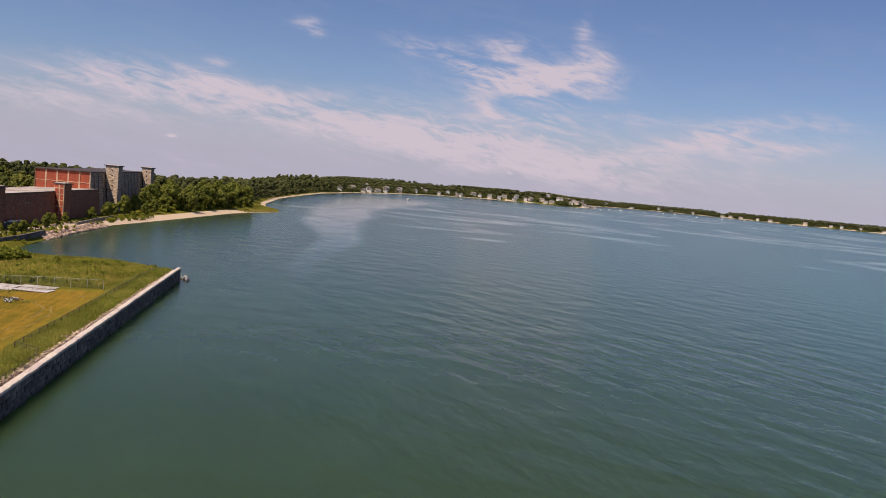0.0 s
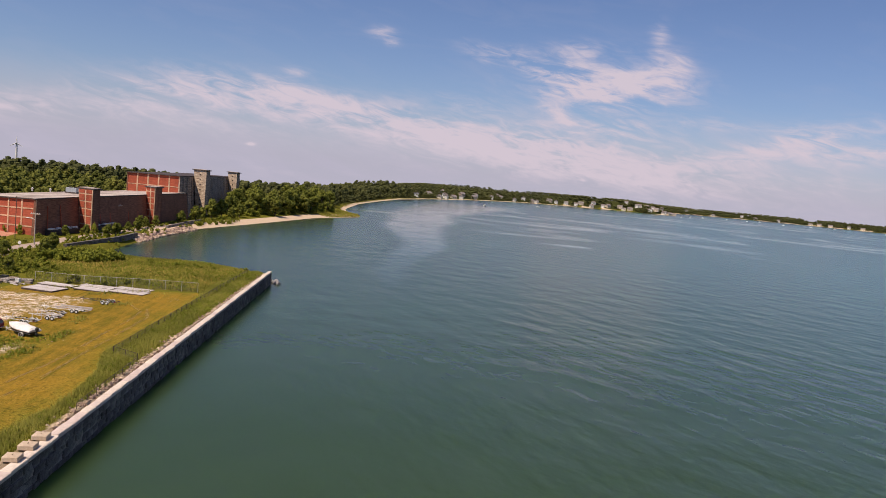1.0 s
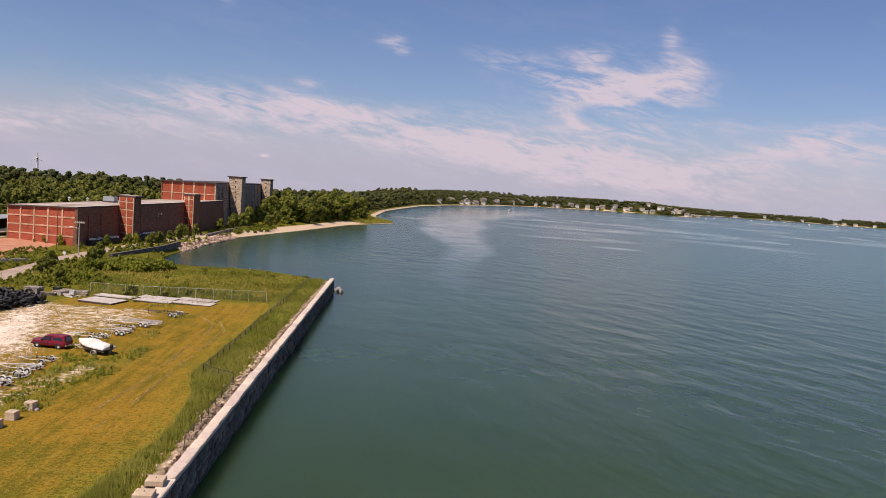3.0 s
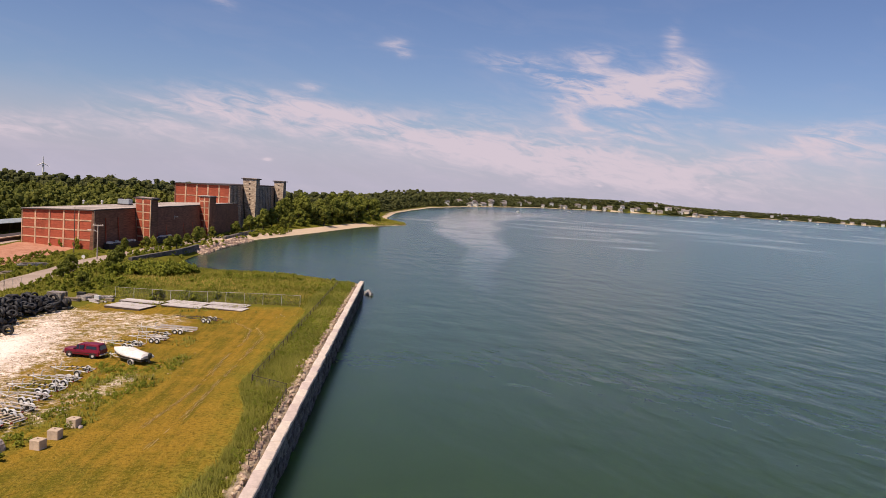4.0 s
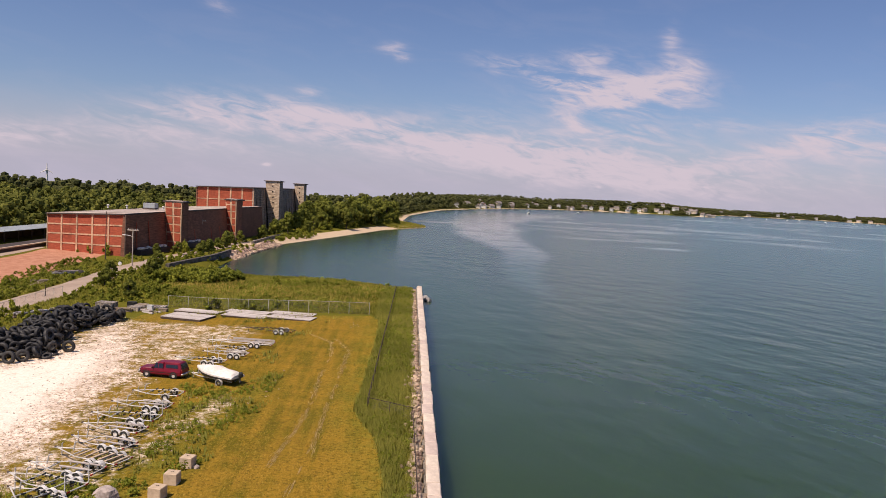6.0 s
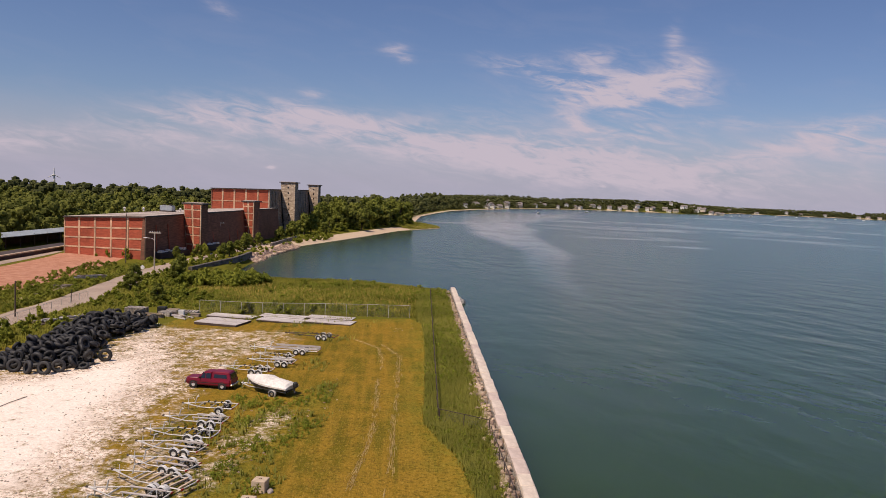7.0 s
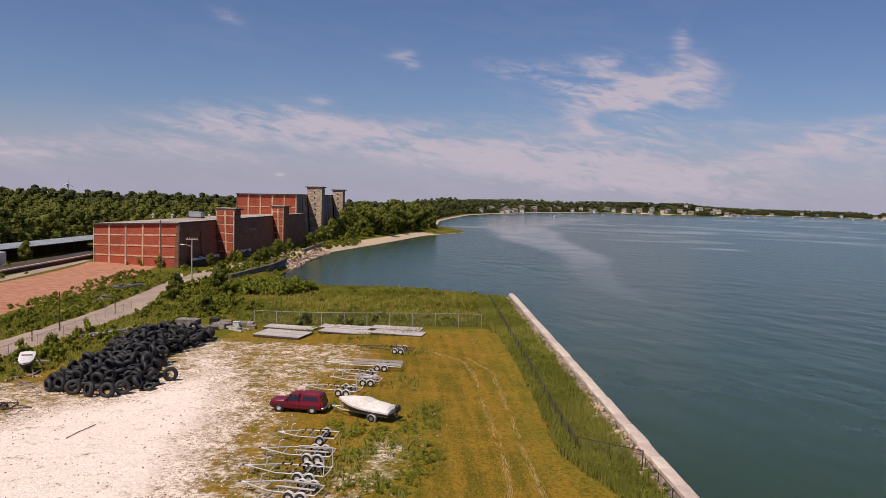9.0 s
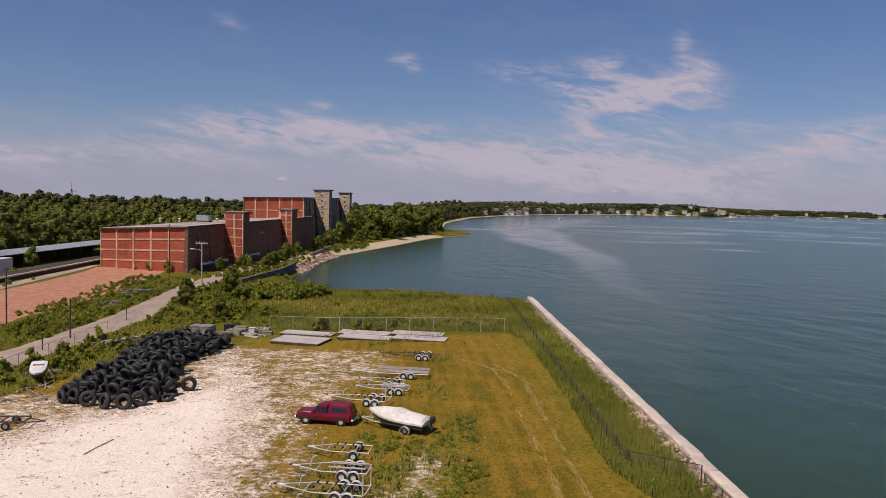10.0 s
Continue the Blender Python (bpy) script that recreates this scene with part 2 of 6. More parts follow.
def water_material():
    m = bpy.data.materials.new("water")
    m.use_nodes = True
    k = Nodes(m.node_tree)
    p = k.nodes["Principled BSDF"]
    big = k.noise(0.012, 4, 0.6, k.coords("Object", (1, 0.45, 1), radians(35)))
    lanes = k.noise(0.0062, 4, 0.55, k.coords("Object", (0.75, 1.3, 1), radians(12)), 2.2)
    place = k.add("ShaderNodeSeparateXYZ")
    k.links.new(k.coords(), place.inputs[0])
    lanes = k.math("MULTIPLY", lanes, k.step(place.outputs[1], 320, 620, 0.75, 1.0))
    c = k.mix(k.step(big, 0.35, 0.65), (0.0245, 0.0465, 0.0135), (0.030, 0.054, 0.020))
    # offshore base: deep-water blue, raised to stand in for mirrored sky
    c = k.mix(k.attr("offshore"), c, (0.026, 0.080, 0.073))
    k.put(p.inputs["Base Color"], c)
    # silt scatters the light about, so shadows on the water are soft
    p.subsurface_method = "BURLEY"
    p.inputs["Subsurface Weight"].default_value, p.inputs["Subsurface Scale"].default_value = 1.0, 5.0
    p.inputs["Subsurface Radius"].default_value = (0.8, 1.0, 0.7)
    p.inputs["IOR"].default_value = 1.33
    patchy = k.step(k.noise(0.05, 5, 0.65, k.coords("Object", (1, 0.8, 1), 0.6), 0.8), 0.3, 0.55, 0.6, 1.0)
    calm = k.math("MAXIMUM", k.math("MULTIPLY", k.step(lanes, 0.48, 0.66), 0.7), k.math("MULTIPLY", k.attr("slick"), patchy))
    # the sky's blue is put into the reflection tint, less on calm streaks
    k.put(p.inputs["Specular Tint"], k.mix(calm, (0.75, 0.96, 1.0), (0.86, 0.94, 0.97)))
    k.put(p.inputs["Roughness"], k.math("SUBTRACT", 0.225, k.math("MULTIPLY", calm, 0.14)))
    # the main wave train, a weaker crossing one, and chop
    swell = k.noise(0.2, 2, 0.4, k.coords("Object", (0.5, 1.0, 1), radians(56)), 0.25)
    cross = k.noise(0.14, 2, 0.4, k.coords("Object", (0.7, 1.0, 1), radians(28)), 0.3)
    chop = k.noise(0.62, 2, 0.5, k.coords("Object", (0.7, 1.0, 1), radians(40)), 0.3)
    h = k.math("ADD", k.math("ADD", k.math("MULTIPLY", swell, 0.62), k.math("MULTIPLY", cross, 0.42)), k.math("MULTIPLY", chop, 0.11))
    force = k.math("MULTIPLY", k.attr("open"), k.step(big, 0.28, 0.68, 0.55, 1.2))
    k.put(p.inputs["Normal"], k.bump(h, k.math("MULTIPLY", k.math("SUBTRACT", 0.56, k.math("MULTIPLY", calm, 0.5)), force), 0.9))
    return m


def brick_material(name, colour, dark, streak=0.35):
    """Brick courses seen from afar, with soot and weather streaks."""
    m = bpy.data.materials.new(name)
    m.use_nodes = True
    k = Nodes(m.node_tree)
    p = k.nodes["Principled BSDF"]
    co = k.coords()
    course = k.noise(1.0, 3, 0.6, k.coords("Object", (0.5, 0.5, 6.0)))
    stain = k.noise(0.35, 5, 0.65, k.coords("Object", (1, 1, streak)))
    c = k.mix(k.step(course, 0.35, 0.65), dark, colour)
    c = k.mix(k.math("MULTIPLY", k.step(stain, 0.5, 0.72), 0.6), c, tuple(v * 0.45 for v in colour))
    k.put(p.inputs["Base Color"], c)
    p.inputs["Roughness"].default_value, p.inputs["Specular IOR Level"].default_value = 0.9, 0.2
    k.put(p.inputs["Normal"], k.bump(k.noise(9, 4, 0.6, co), 0.5, 0.03))
    return m


GROUND, WATER = ground_material(), water_material()
BRICK = brick_material("red brick", (0.41, 0.10, 0.054), (0.29, 0.068, 0.038))
# side walls: browner brick, with their shade put into the colour
BRICK_DARK = brick_material("darkened brown brick", (0.275, 0.13, 0.082), (0.14, 0.067, 0.046))
BRICK_GREY = brick_material("grey render over brick", (0.44, 0.36, 0.30), (0.13, 0.10, 0.085), 0.06)
TAN = material("tan concrete frame", (0.68, 0.43, 0.27), vary=0.3, scale=1.5)
BUFF = brick_material("buff blockwork", (0.62, 0.50, 0.37), (0.22, 0.15, 0.11))
ROOF = material("flat roof felt", (0.54, 0.46, 0.40), dark=(0.22, 0.17, 0.14), scale=0.6)
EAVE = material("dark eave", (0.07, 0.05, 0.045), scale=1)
CONCRETE = material("cap concrete", (0.66, 0.55, 0.47), dark=(0.48, 0.39, 0.33), scale=1.4, bump=0.5, per_object=0.1)
STONE = material("dark stone", (0.25, 0.215, 0.185), dark=(0.065, 0.055, 0.048), scale=4.0, bump=1.0, depth=0.08, per_object=0.4)
BLOCK = material("cast block", (0.60, 0.47, 0.34), dark=(0.40, 0.30, 0.21), scale=2.5, bump=0.5)
RUBBLE = material("rubble", (0.50, 0.37, 0.27), dark=(0.24, 0.16, 0.11), scale=2.0, per_island=0.35)
ROCK = material("grey boulder", (0.36, 0.34, 0.33), dark=(0.16, 0.15, 0.15), scale=1.5, bump=0.8, depth=0.06)
ASPHALT = material("worn asphalt", (0.42, 0.32, 0.25), dark=(0.29, 0.215, 0.165), scale=0.8, bump=0.4)
GALV = material("galvanised steel", (0.66, 0.63, 0.60), rough=0.5, metal=0.15, scale=6, bump=0.1)
RUST = material("rusty dark steel", (0.10, 0.07, 0.055), rough=0.75, metal=0.2, scale=5)
RUBBER = material("black rubber", (0.027, 0.025, 0.025), rough=0.65, scale=8, bump=0.5, per_object=0.4)
PAINT = material("dark red car paint", (0.20, 0.007, 0.024), rough=0.35, vary=0.1, scale=3, bump=0.0, spec=0.35)
DARK_GLASS = material("tinted glass", (0.012, 0.012, 0.014), rough=0.1, vary=0.05, bump=0.0, spec=0.8)
CHROME = material("chrome", (0.6, 0.6, 0.6), rough=0.25, metal=0.9, vary=0.1, bump=0)
BLACK = material("black plastic", (0.02, 0.02, 0.02), rough=0.6, bump=0.1)
WHITE = material("white paint", (0.80, 0.78, 0.75), rough=0.55, vary=0.12, scale=2, bump=0.1)
CANVAS = material("white shrink cover", (0.82, 0.77, 0.72), rough=0.7, vary=0.12, scale=2, bump=0.4, depth=0.03)
HULL = material("dark hull", (0.06, 0.06, 0.075), rough=0.35, bump=0.05)
RED_LAMP = material("red lamp lens", (0.35, 0.01, 0.01), rough=0.3, bump=0)
CLEAR_LAMP = material("clear lamp lens", (0.7, 0.7, 0.68), rough=0.2, bump=0)
DECK = material("grey dock deck", (0.58, 0.53, 0.50), dark=(0.38, 0.33, 0.31), scale=1.6, per_object=0.15)
WOOD = material("weathered wood", (0.30, 0.23, 0.17), dark=(0.14, 0.10, 0.075), scale=4, per_object=0.25)
POLE = material("pole wood", (0.50, 0.43, 0.36), dark=(0.28, 0.23, 0.19), scale=3)
GREY_WOOD = material("silvered wood", (0.46, 0.41, 0.36), dark=(0.22, 0.18, 0.15), scale=4, per_object=0.25)
DARK_POLE = material("dark pole wood", (0.12, 0.085, 0.065), dark=(0.06, 0.04, 0.03), scale=3)
METAL_ROOF = material("grey metal roofing", (0.36, 0.40, 0.43), dark=(0.25, 0.27, 0.29), rough=0.5, scale=0.8, bump=0.1)
WIRE = material("fence wire", (0.20, 0.19, 0.18), rough=0.6, metal=0.4, bump=0)
BARK = material("bark", (0.10, 0.075, 0.055), scale=5, bump=0.8)
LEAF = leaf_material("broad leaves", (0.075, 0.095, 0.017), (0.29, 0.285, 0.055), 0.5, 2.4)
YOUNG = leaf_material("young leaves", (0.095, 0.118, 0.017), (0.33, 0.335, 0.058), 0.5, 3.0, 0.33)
RIPRAP = material("riprap stone", (0.50, 0.36, 0.27), dark=(0.24, 0.155, 0.11), scale=1.2, per_island=0.4)
FENCE_STEEL = material("dull fence steel", (0.58, 0.55, 0.47), rough=0.7, bump=0)
# duller than the near leaves: distance haze is put into the colour
LEAF_FAR = leaf_material("haze-dulled far leaves", (0.062, 0.074, 0.024), (0.17, 0.172, 0.055), 0.5, 1.2)
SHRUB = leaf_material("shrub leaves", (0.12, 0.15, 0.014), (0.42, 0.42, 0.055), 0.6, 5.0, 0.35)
WEED = leaf_material("weed leaves", (0.14, 0.175, 0.014), (0.34, 0.36, 0.050), thin=0.4)
STRIP = leaf_material("green strip grass", (0.14, 0.155, 0.022), (0.37, 0.345, 0.072), thin=0.4)
GRASS = leaf_material("tall grass", (0.11, 0.125, 0.014), (0.37, 0.34, 0.058), thin=0.4)
STRAW = leaf_material("straw grass", (0.30, 0.22, 0.04), (0.52, 0.39, 0.10), thin=0.3)
HOUSE_WALLS = [material("house wall " + w, c, scale=0.8) for w, c in (("white", (0.90, 0.87, 0.82)), ("cream", (0.84, 0.77, 0.66)), ("grey", (0.84, 0.82, 0.79)), ("tan", (0.74, 0.62, 0.48)))]
PALE_STRAW = material("sun-bleached straw", (0.48, 0.33, 0.11), vary=0.3, scale=6, per_island=0.25)
PALE_ROCK = material("pale boulder", (0.52, 0.44, 0.40), dark=(0.25, 0.20, 0.18), scale=3, bump=0.8, depth=0.05)
SHELLS = material("broken shells", (0.82, 0.73, 0.65), dark=(0.5, 0.42, 0.35), scale=3, per_island=0.2)
STICK = material("bleached branches", (0.55, 0.44, 0.33), dark=(0.30, 0.22, 0.15), scale=5, per_object=0.25)
HOUSE_ROOF = material("shingle roof", (0.30, 0.26, 0.24), scale=1)


# ---- building tools ----
class Shape:
    """Collects the vertices and faces of one mesh."""

    def __init__(self):
        self.v, self.f = [], []

    def add(self, verts, faces):
        n = len(self.v)
        self.v += [tuple(p) for p in verts]
        self.f += [tuple(n + i for i in f) for f in faces]
        return self

    def hexa(self, low, high):
        """A solid between two quads, each counter-clockwise from above."""
        return self.add([*low, *high], [(3, 2, 1, 0), (4, 5, 6, 7), (0, 1, 5, 4), (1, 2, 6, 5), (2, 3, 7, 6), (3, 0, 4, 7)])

    def box(self, c, s, rz=0.0, bevel=0.0, m=None):
        x, y, z = (v / 2 for v in s)
        t = Matrix.Translation(c) @ Matrix.Rotation(rz, 4, "Z") if m is None else m @ Matrix.Translation(c)
        b = min(bevel, x * 0.9, y * 0.9, z * 0.9)
        if not b:
            return self.hexa([t @ Vector(p) for p in ((-x, -y, -z), (x, -y, -z), (x, y, -z), (-x, y, -z))], [t @ Vector(p) for p in ((-x, -y, z), (x, -y, z), (x, y, z), (-x, y, z))])
        rings = []
        for zz, i in ((-z, b), (-z + b, 0), (z - b, 0), (z, b)):
            xx, yy = x - i, y - i
            rings.append([t @ Vector(p) for p in ((-xx + (b - i), -yy, zz), (xx - (b - i), -yy, zz), (xx, -yy + (b - i), zz), (xx, yy - (b - i), zz), (xx - (b - i), yy, zz), (-xx + (b - i), yy, zz), (-xx, yy - (b - i), zz), (-xx, -yy + (b - i), zz))])
        return self.loft(rings)

    def loft(self, rings, closed=True, caps=True):
        n, k = len(rings[0]), len(self.v)
        for r in rings:
            self.v += [tuple(p) for p in r]
        for a in range(len(rings) - 1):
            for i in range(n if closed else n - 1):
                j = (i + 1) % n
                self.f.append((k + a * n + i, k + a * n + j, k + (a + 1) * n + j, k + (a + 1) * n + i))
        if caps and closed:
            self.f.append(tuple(k + i for i in reversed(range(n))))
            self.f.append(tuple(k + (len(rings) - 1) * n + i for i in range(n)))
        return self

    def tube(self, a, b, r, r2=None, n=8):
        a, b = Vector(a), Vector(b)
        q = (b - a).to_track_quat("Z", "Y")
        ring = lambda c, rr: [c + q @ Vector((math.cos(2 * math.pi * i / n) * rr, math.sin(2 * math.pi * i / n) * rr, 0)) for i in range(n)]
        return self.loft([ring(a, r), ring(b, r if r2 is None else r2)])

    def path(self, pts, r, n=6):
        for a, b in zip(pts, pts[1:]):
            self.tube(a, b, r, n=n)
        return self

    def lathe(self, profile, c=(0, 0, 0), axis="Y", n=20):
        """profile: (radius, along)."""
        rot = {"Y": Matrix.Rotation(radians(-90), 4, "X"), "Z": Matrix(), "X": Matrix.Rotation(radians(90), 4, "Y")}[axis]
        t = Matrix.Translation(c) @ rot
        return self.loft([[t @ Vector((r * math.cos(2 * math.pi * i / n), r * math.sin(2 * math.pi * i / n), h)) for i in range(n)] for r, h in profile], caps=False)

    def mesh(self, name, mat, smooth=False):
        me = bpy.data.meshes.new(name)
        me.from_pydata(self.v, [], self.f)
        me.materials.append(mat)
        if smooth:
            me.shade_smooth()
        me.update()
        return me


def part(name, shape, mat, parent=None, label="", smooth=False, m=None):
    ob = new(name, shape.mesh(name, mat, smooth) if isinstance(shape, Shape) else shape)
    if parent is not None:
        ob.parent = parent
    if m is not None:
        ob.matrix_basis = m
    return tagged(ob, label)


def thing(name, label, category, m=None, group="", kind=""):
    ob = new(name)
    ob.empty_display_size = 0.3
    if m is not None:
        ob.matrix_basis = m
    return tagged(ob, label, category, group, kind)


def big_mesh(name, verts, quads, mat, smooth=False):
    """A mesh from numpy arrays of vertices and of quads or triangles."""
    me = bpy.data.meshes.new(name)
    n, k = quads.shape
    me.vertices.add(len(verts)), me.loops.add(n * k), me.polygons.add(n)
    me.vertices.foreach_set("co", verts.astype(np.float32).ravel())
    me.loops.foreach_set("vertex_index", quads.astype(np.int32).ravel())
    me.polygons.foreach_set("loop_start", np.arange(0, n * k, k, dtype=np.int32))
    me.polygons.foreach_set("use_smooth", np.full(n, smooth))
    me.materials.append(mat)
    me.update(calc_edges=True)
    return me



# ---- the lie of the land ----
TIP, ALONG = np.array((-112.2, 197.6)), np.array((0.2765, -0.961))
INWARD = np.array((-0.961, -0.2765))
WALL_LENGTH = 146.0
WALL_TOP = 3.0


def wall_at(s, inward=0.0):
    return TIP + ALONG * s + INWARD * inward


END = wall_at(WALL_LENGTH, 0.7)
COAST = [tuple(END), tuple(wall_at(0, 0.7)), (-116, 203.5), (-122, 207), (-131, 209.5), (-141, 209), (-150, 206.5), (-158, 206.5), (-166, 211), (-171.5, 221), (-176.5, 235), (-186, 270), (-193.5, 306), (-195.5, 370), (-199, 440),
         (-190, 492), (-194, 504), (-208, 520), (-228, 570), (-255, 680), (-271, 790), (-288, 930), (-284, 1080), (-262, 1260), (-215, 1460), (-130, 1600), (-20, 1655), (70, 1650), (80, 1685), (30, 1780), (80, 1960), (220, 2180), (500, 2260),
         (860, 2140), (1400, 2010), (2600, 1900), (9800, 1800), (9800, 9800), (-9800, 9800), (-9800, -9000), (-900, -9000), (-150, -60), (-105, 30)]


def inside_and_distance(px, py, poly):
    """Signed distance to a closed line, positive inside."""
    best, inside = np.full(px.shape, 1e12), np.zeros(px.shape, bool)
    for (x0, y0), (x1, y1) in zip(poly, poly[1:] + poly[:1]):
        dx, dy = x1 - x0, y1 - y0
        t = np.clip(((px - x0) * dx + (py - y0) * dy) / (dx * dx + dy * dy), 0, 1)
        best = np.minimum(best, (px - x0 - t * dx) ** 2 + (py - y0 - t * dy) ** 2)
        if y0 != y1:
            inside ^= ((y0 > py) != (y1 > py)) & (px < dx * (py - y0) / dy + x0)
    return np.where(inside, 1, -1) * np.sqrt(best)


def smooth01(v):
    v = np.clip(v, 0, 1)
    return v * v * (3 - 2 * v)


def wave_noise(x, y, f, seed):
    r = np.random.default_rng(seed)
    out = 0
    for i in range(5):
        a, p = r.uniform(0, 2 * math.pi), r.uniform(0, 6.28)
        out = out + np.sin((x * math.cos(a) + y * math.sin(a)) * f * (0.7 + 0.35 * i) + p) / (1 + 0.4 * i)
    return out / 2.6


def base_height(x, y):
    yard = np.interp(x, [-420, -300, -225, -195, -160, -133, -118, -100, -90], [2.0, 0.9, 0.8, 1.4, 1.6, 1.9, 2.35, 2.75, 2.9])
    hill = 2.5 * smooth01((-x - 265) / 130) * smooth01((y - 40) / 150) * smooth01((900 - y) / 500) + 2.0 * smooth01((y - 330) / 120)
    far = 4.0 * smooth01((y - 1580) / 120) * smooth01((120 - x) / 150)
    # behind the woods the land falls away
    reach, way = np.hypot(x + 60, y - 50), np.degrees(np.arctan2(x + 60, y - 50))
    west = smooth01((-13 - way) / 8)
    fall = west * 0.045 * np.maximum(0, reach - np.interp(way, [-180, -24, -14], [430, 520, 900])) + 0.012 * np.maximum(0, y - 1850 - 0.35 * np.maximum(x, 0)) * (1 - west)
    return yard + hill + far - fall + 0.10 * wave_noise(x, y, 0.13, 3) * smooth01((-x - 95) / 12)


def height(x, y):
    x, y = np.asarray(x, float), np.asarray(y, float)
    sd = inside_and_distance(x, y, COAST)
    # beside the sea wall the ground meets it at full height; elsewhere it falls to the beach
    rel = (x - TIP[0]) * ALONG[0] + (y - TIP[1]) * ALONG[1]
    off = (x - TIP[0]) * INWARD[0] + (y - TIP[1]) * INWARD[1]
    by_wall = smooth01((rel + 2) / 3) * smooth01((40 - off) / 10)
    rise = smooth01((y - 880) / 150) * np.clip((sd - 9) * 0.16, 0, 9)
    slope = np.where((y > 296) | (y < 50), 0.16, np.where(y > 215, 0.5, 0.35))
    beach = np.minimum(base_height(x, y), sd * slope) + rise
    cliff = np.where(sd > 0.25, base_height(x, y), -3.0)
    h = np.where(by_wall > 0.5, cliff, beach)
    return np.where(sd > 60, h, np.maximum(h, -3.0))


def ground_z(x, y):
    return float(height(np.array([x]), np.array([y]))[0])


GRAVEL = [(-141, 142.5), (-134, 136), (-126.5, 126), (-121.5, 119), (-119.5, 113.5), (-117.2, 107), (-113.6, 99), (-112, 92), (-111, 80), (-115, 66), (-150, 66), (-143, 95), (-138.6, 108), (-138.5, 113), (-135.5, 116), (-134, 126), (-139, 136)]
DIRT = [(-226, 227), (-216, 224.5), (-203, 221), (-198, 211), (-193, 199), (-186.5, 182), (-181, 165), (-178.5, 152), (-176, 146), (-172, 120), (-172, 60), (-200, 60), (-204, 150), (-207, 178), (-212, 194), (-219, 212)]
MOWN = [(-141, 152), (-124, 155.5), (-110.5, 161), (-107.4, 158), (-103.8, 146), *[tuple(wall_at(*p)) for p in ((63, 6.2), (75, 6.4), (82, 6.6), (87, 6.6), (91, 5.6), (94, 4.5), (98, 4.1), (103, 3.5), (108, 3.5), (114, 4.2), (121, 5.0), (140, 6.5))], (-88, 60), (-170, 58), (-160, 100), (-150, 120), (-140, 140)]
GREEN_PATCH = [(-112.5, 114), (-107.5, 115), (-106.5, 121), (-103, 110), (-102.5, 100), (-100.5, 97), (-102, 87), (-106, 84), (-109, 90), (-104.5, 98), (-108, 106), (-110, 112)]
TRACKS = [[(-109.2, 142.8), (-104.2, 135.7), (-101.2, 125.4), (-98.5, 116.2), (-96.4, 108.9), (-93.9, 100.4), (-92, 92)], [(-112.5, 143.6), (-108.0, 139.5), (-104.9, 131.7), (-101.9, 121.0), (-99.4, 113.9), (-97.4, 106.1), (-95.5, 97)]]
ROAD = [(-158, 50), (-157.6, 100), (-158, 126), (-160.4, 138), (-164.0, 154), (-171.2, 175), (-178.8, 195.6), (-182.6, 207.5), (-186.5, 222), (-193, 258), (-201, 300)]


def line_distance(px, py, pts):
    best = np.full(px.shape, 1e12)
    for (x0, y0), (x1, y1) in zip(pts, pts[1:]):
        dx, dy = x1 - x0, y1 - y0
        t = np.clip(((px - x0) * dx + (py - y0) * dy) / (dx * dx + dy * dy), 0, 1)
        best = np.minimum(best, (px - x0 - t * dx) ** 2 + (py - y0 - t * dy) ** 2)
    return np.sqrt(best)


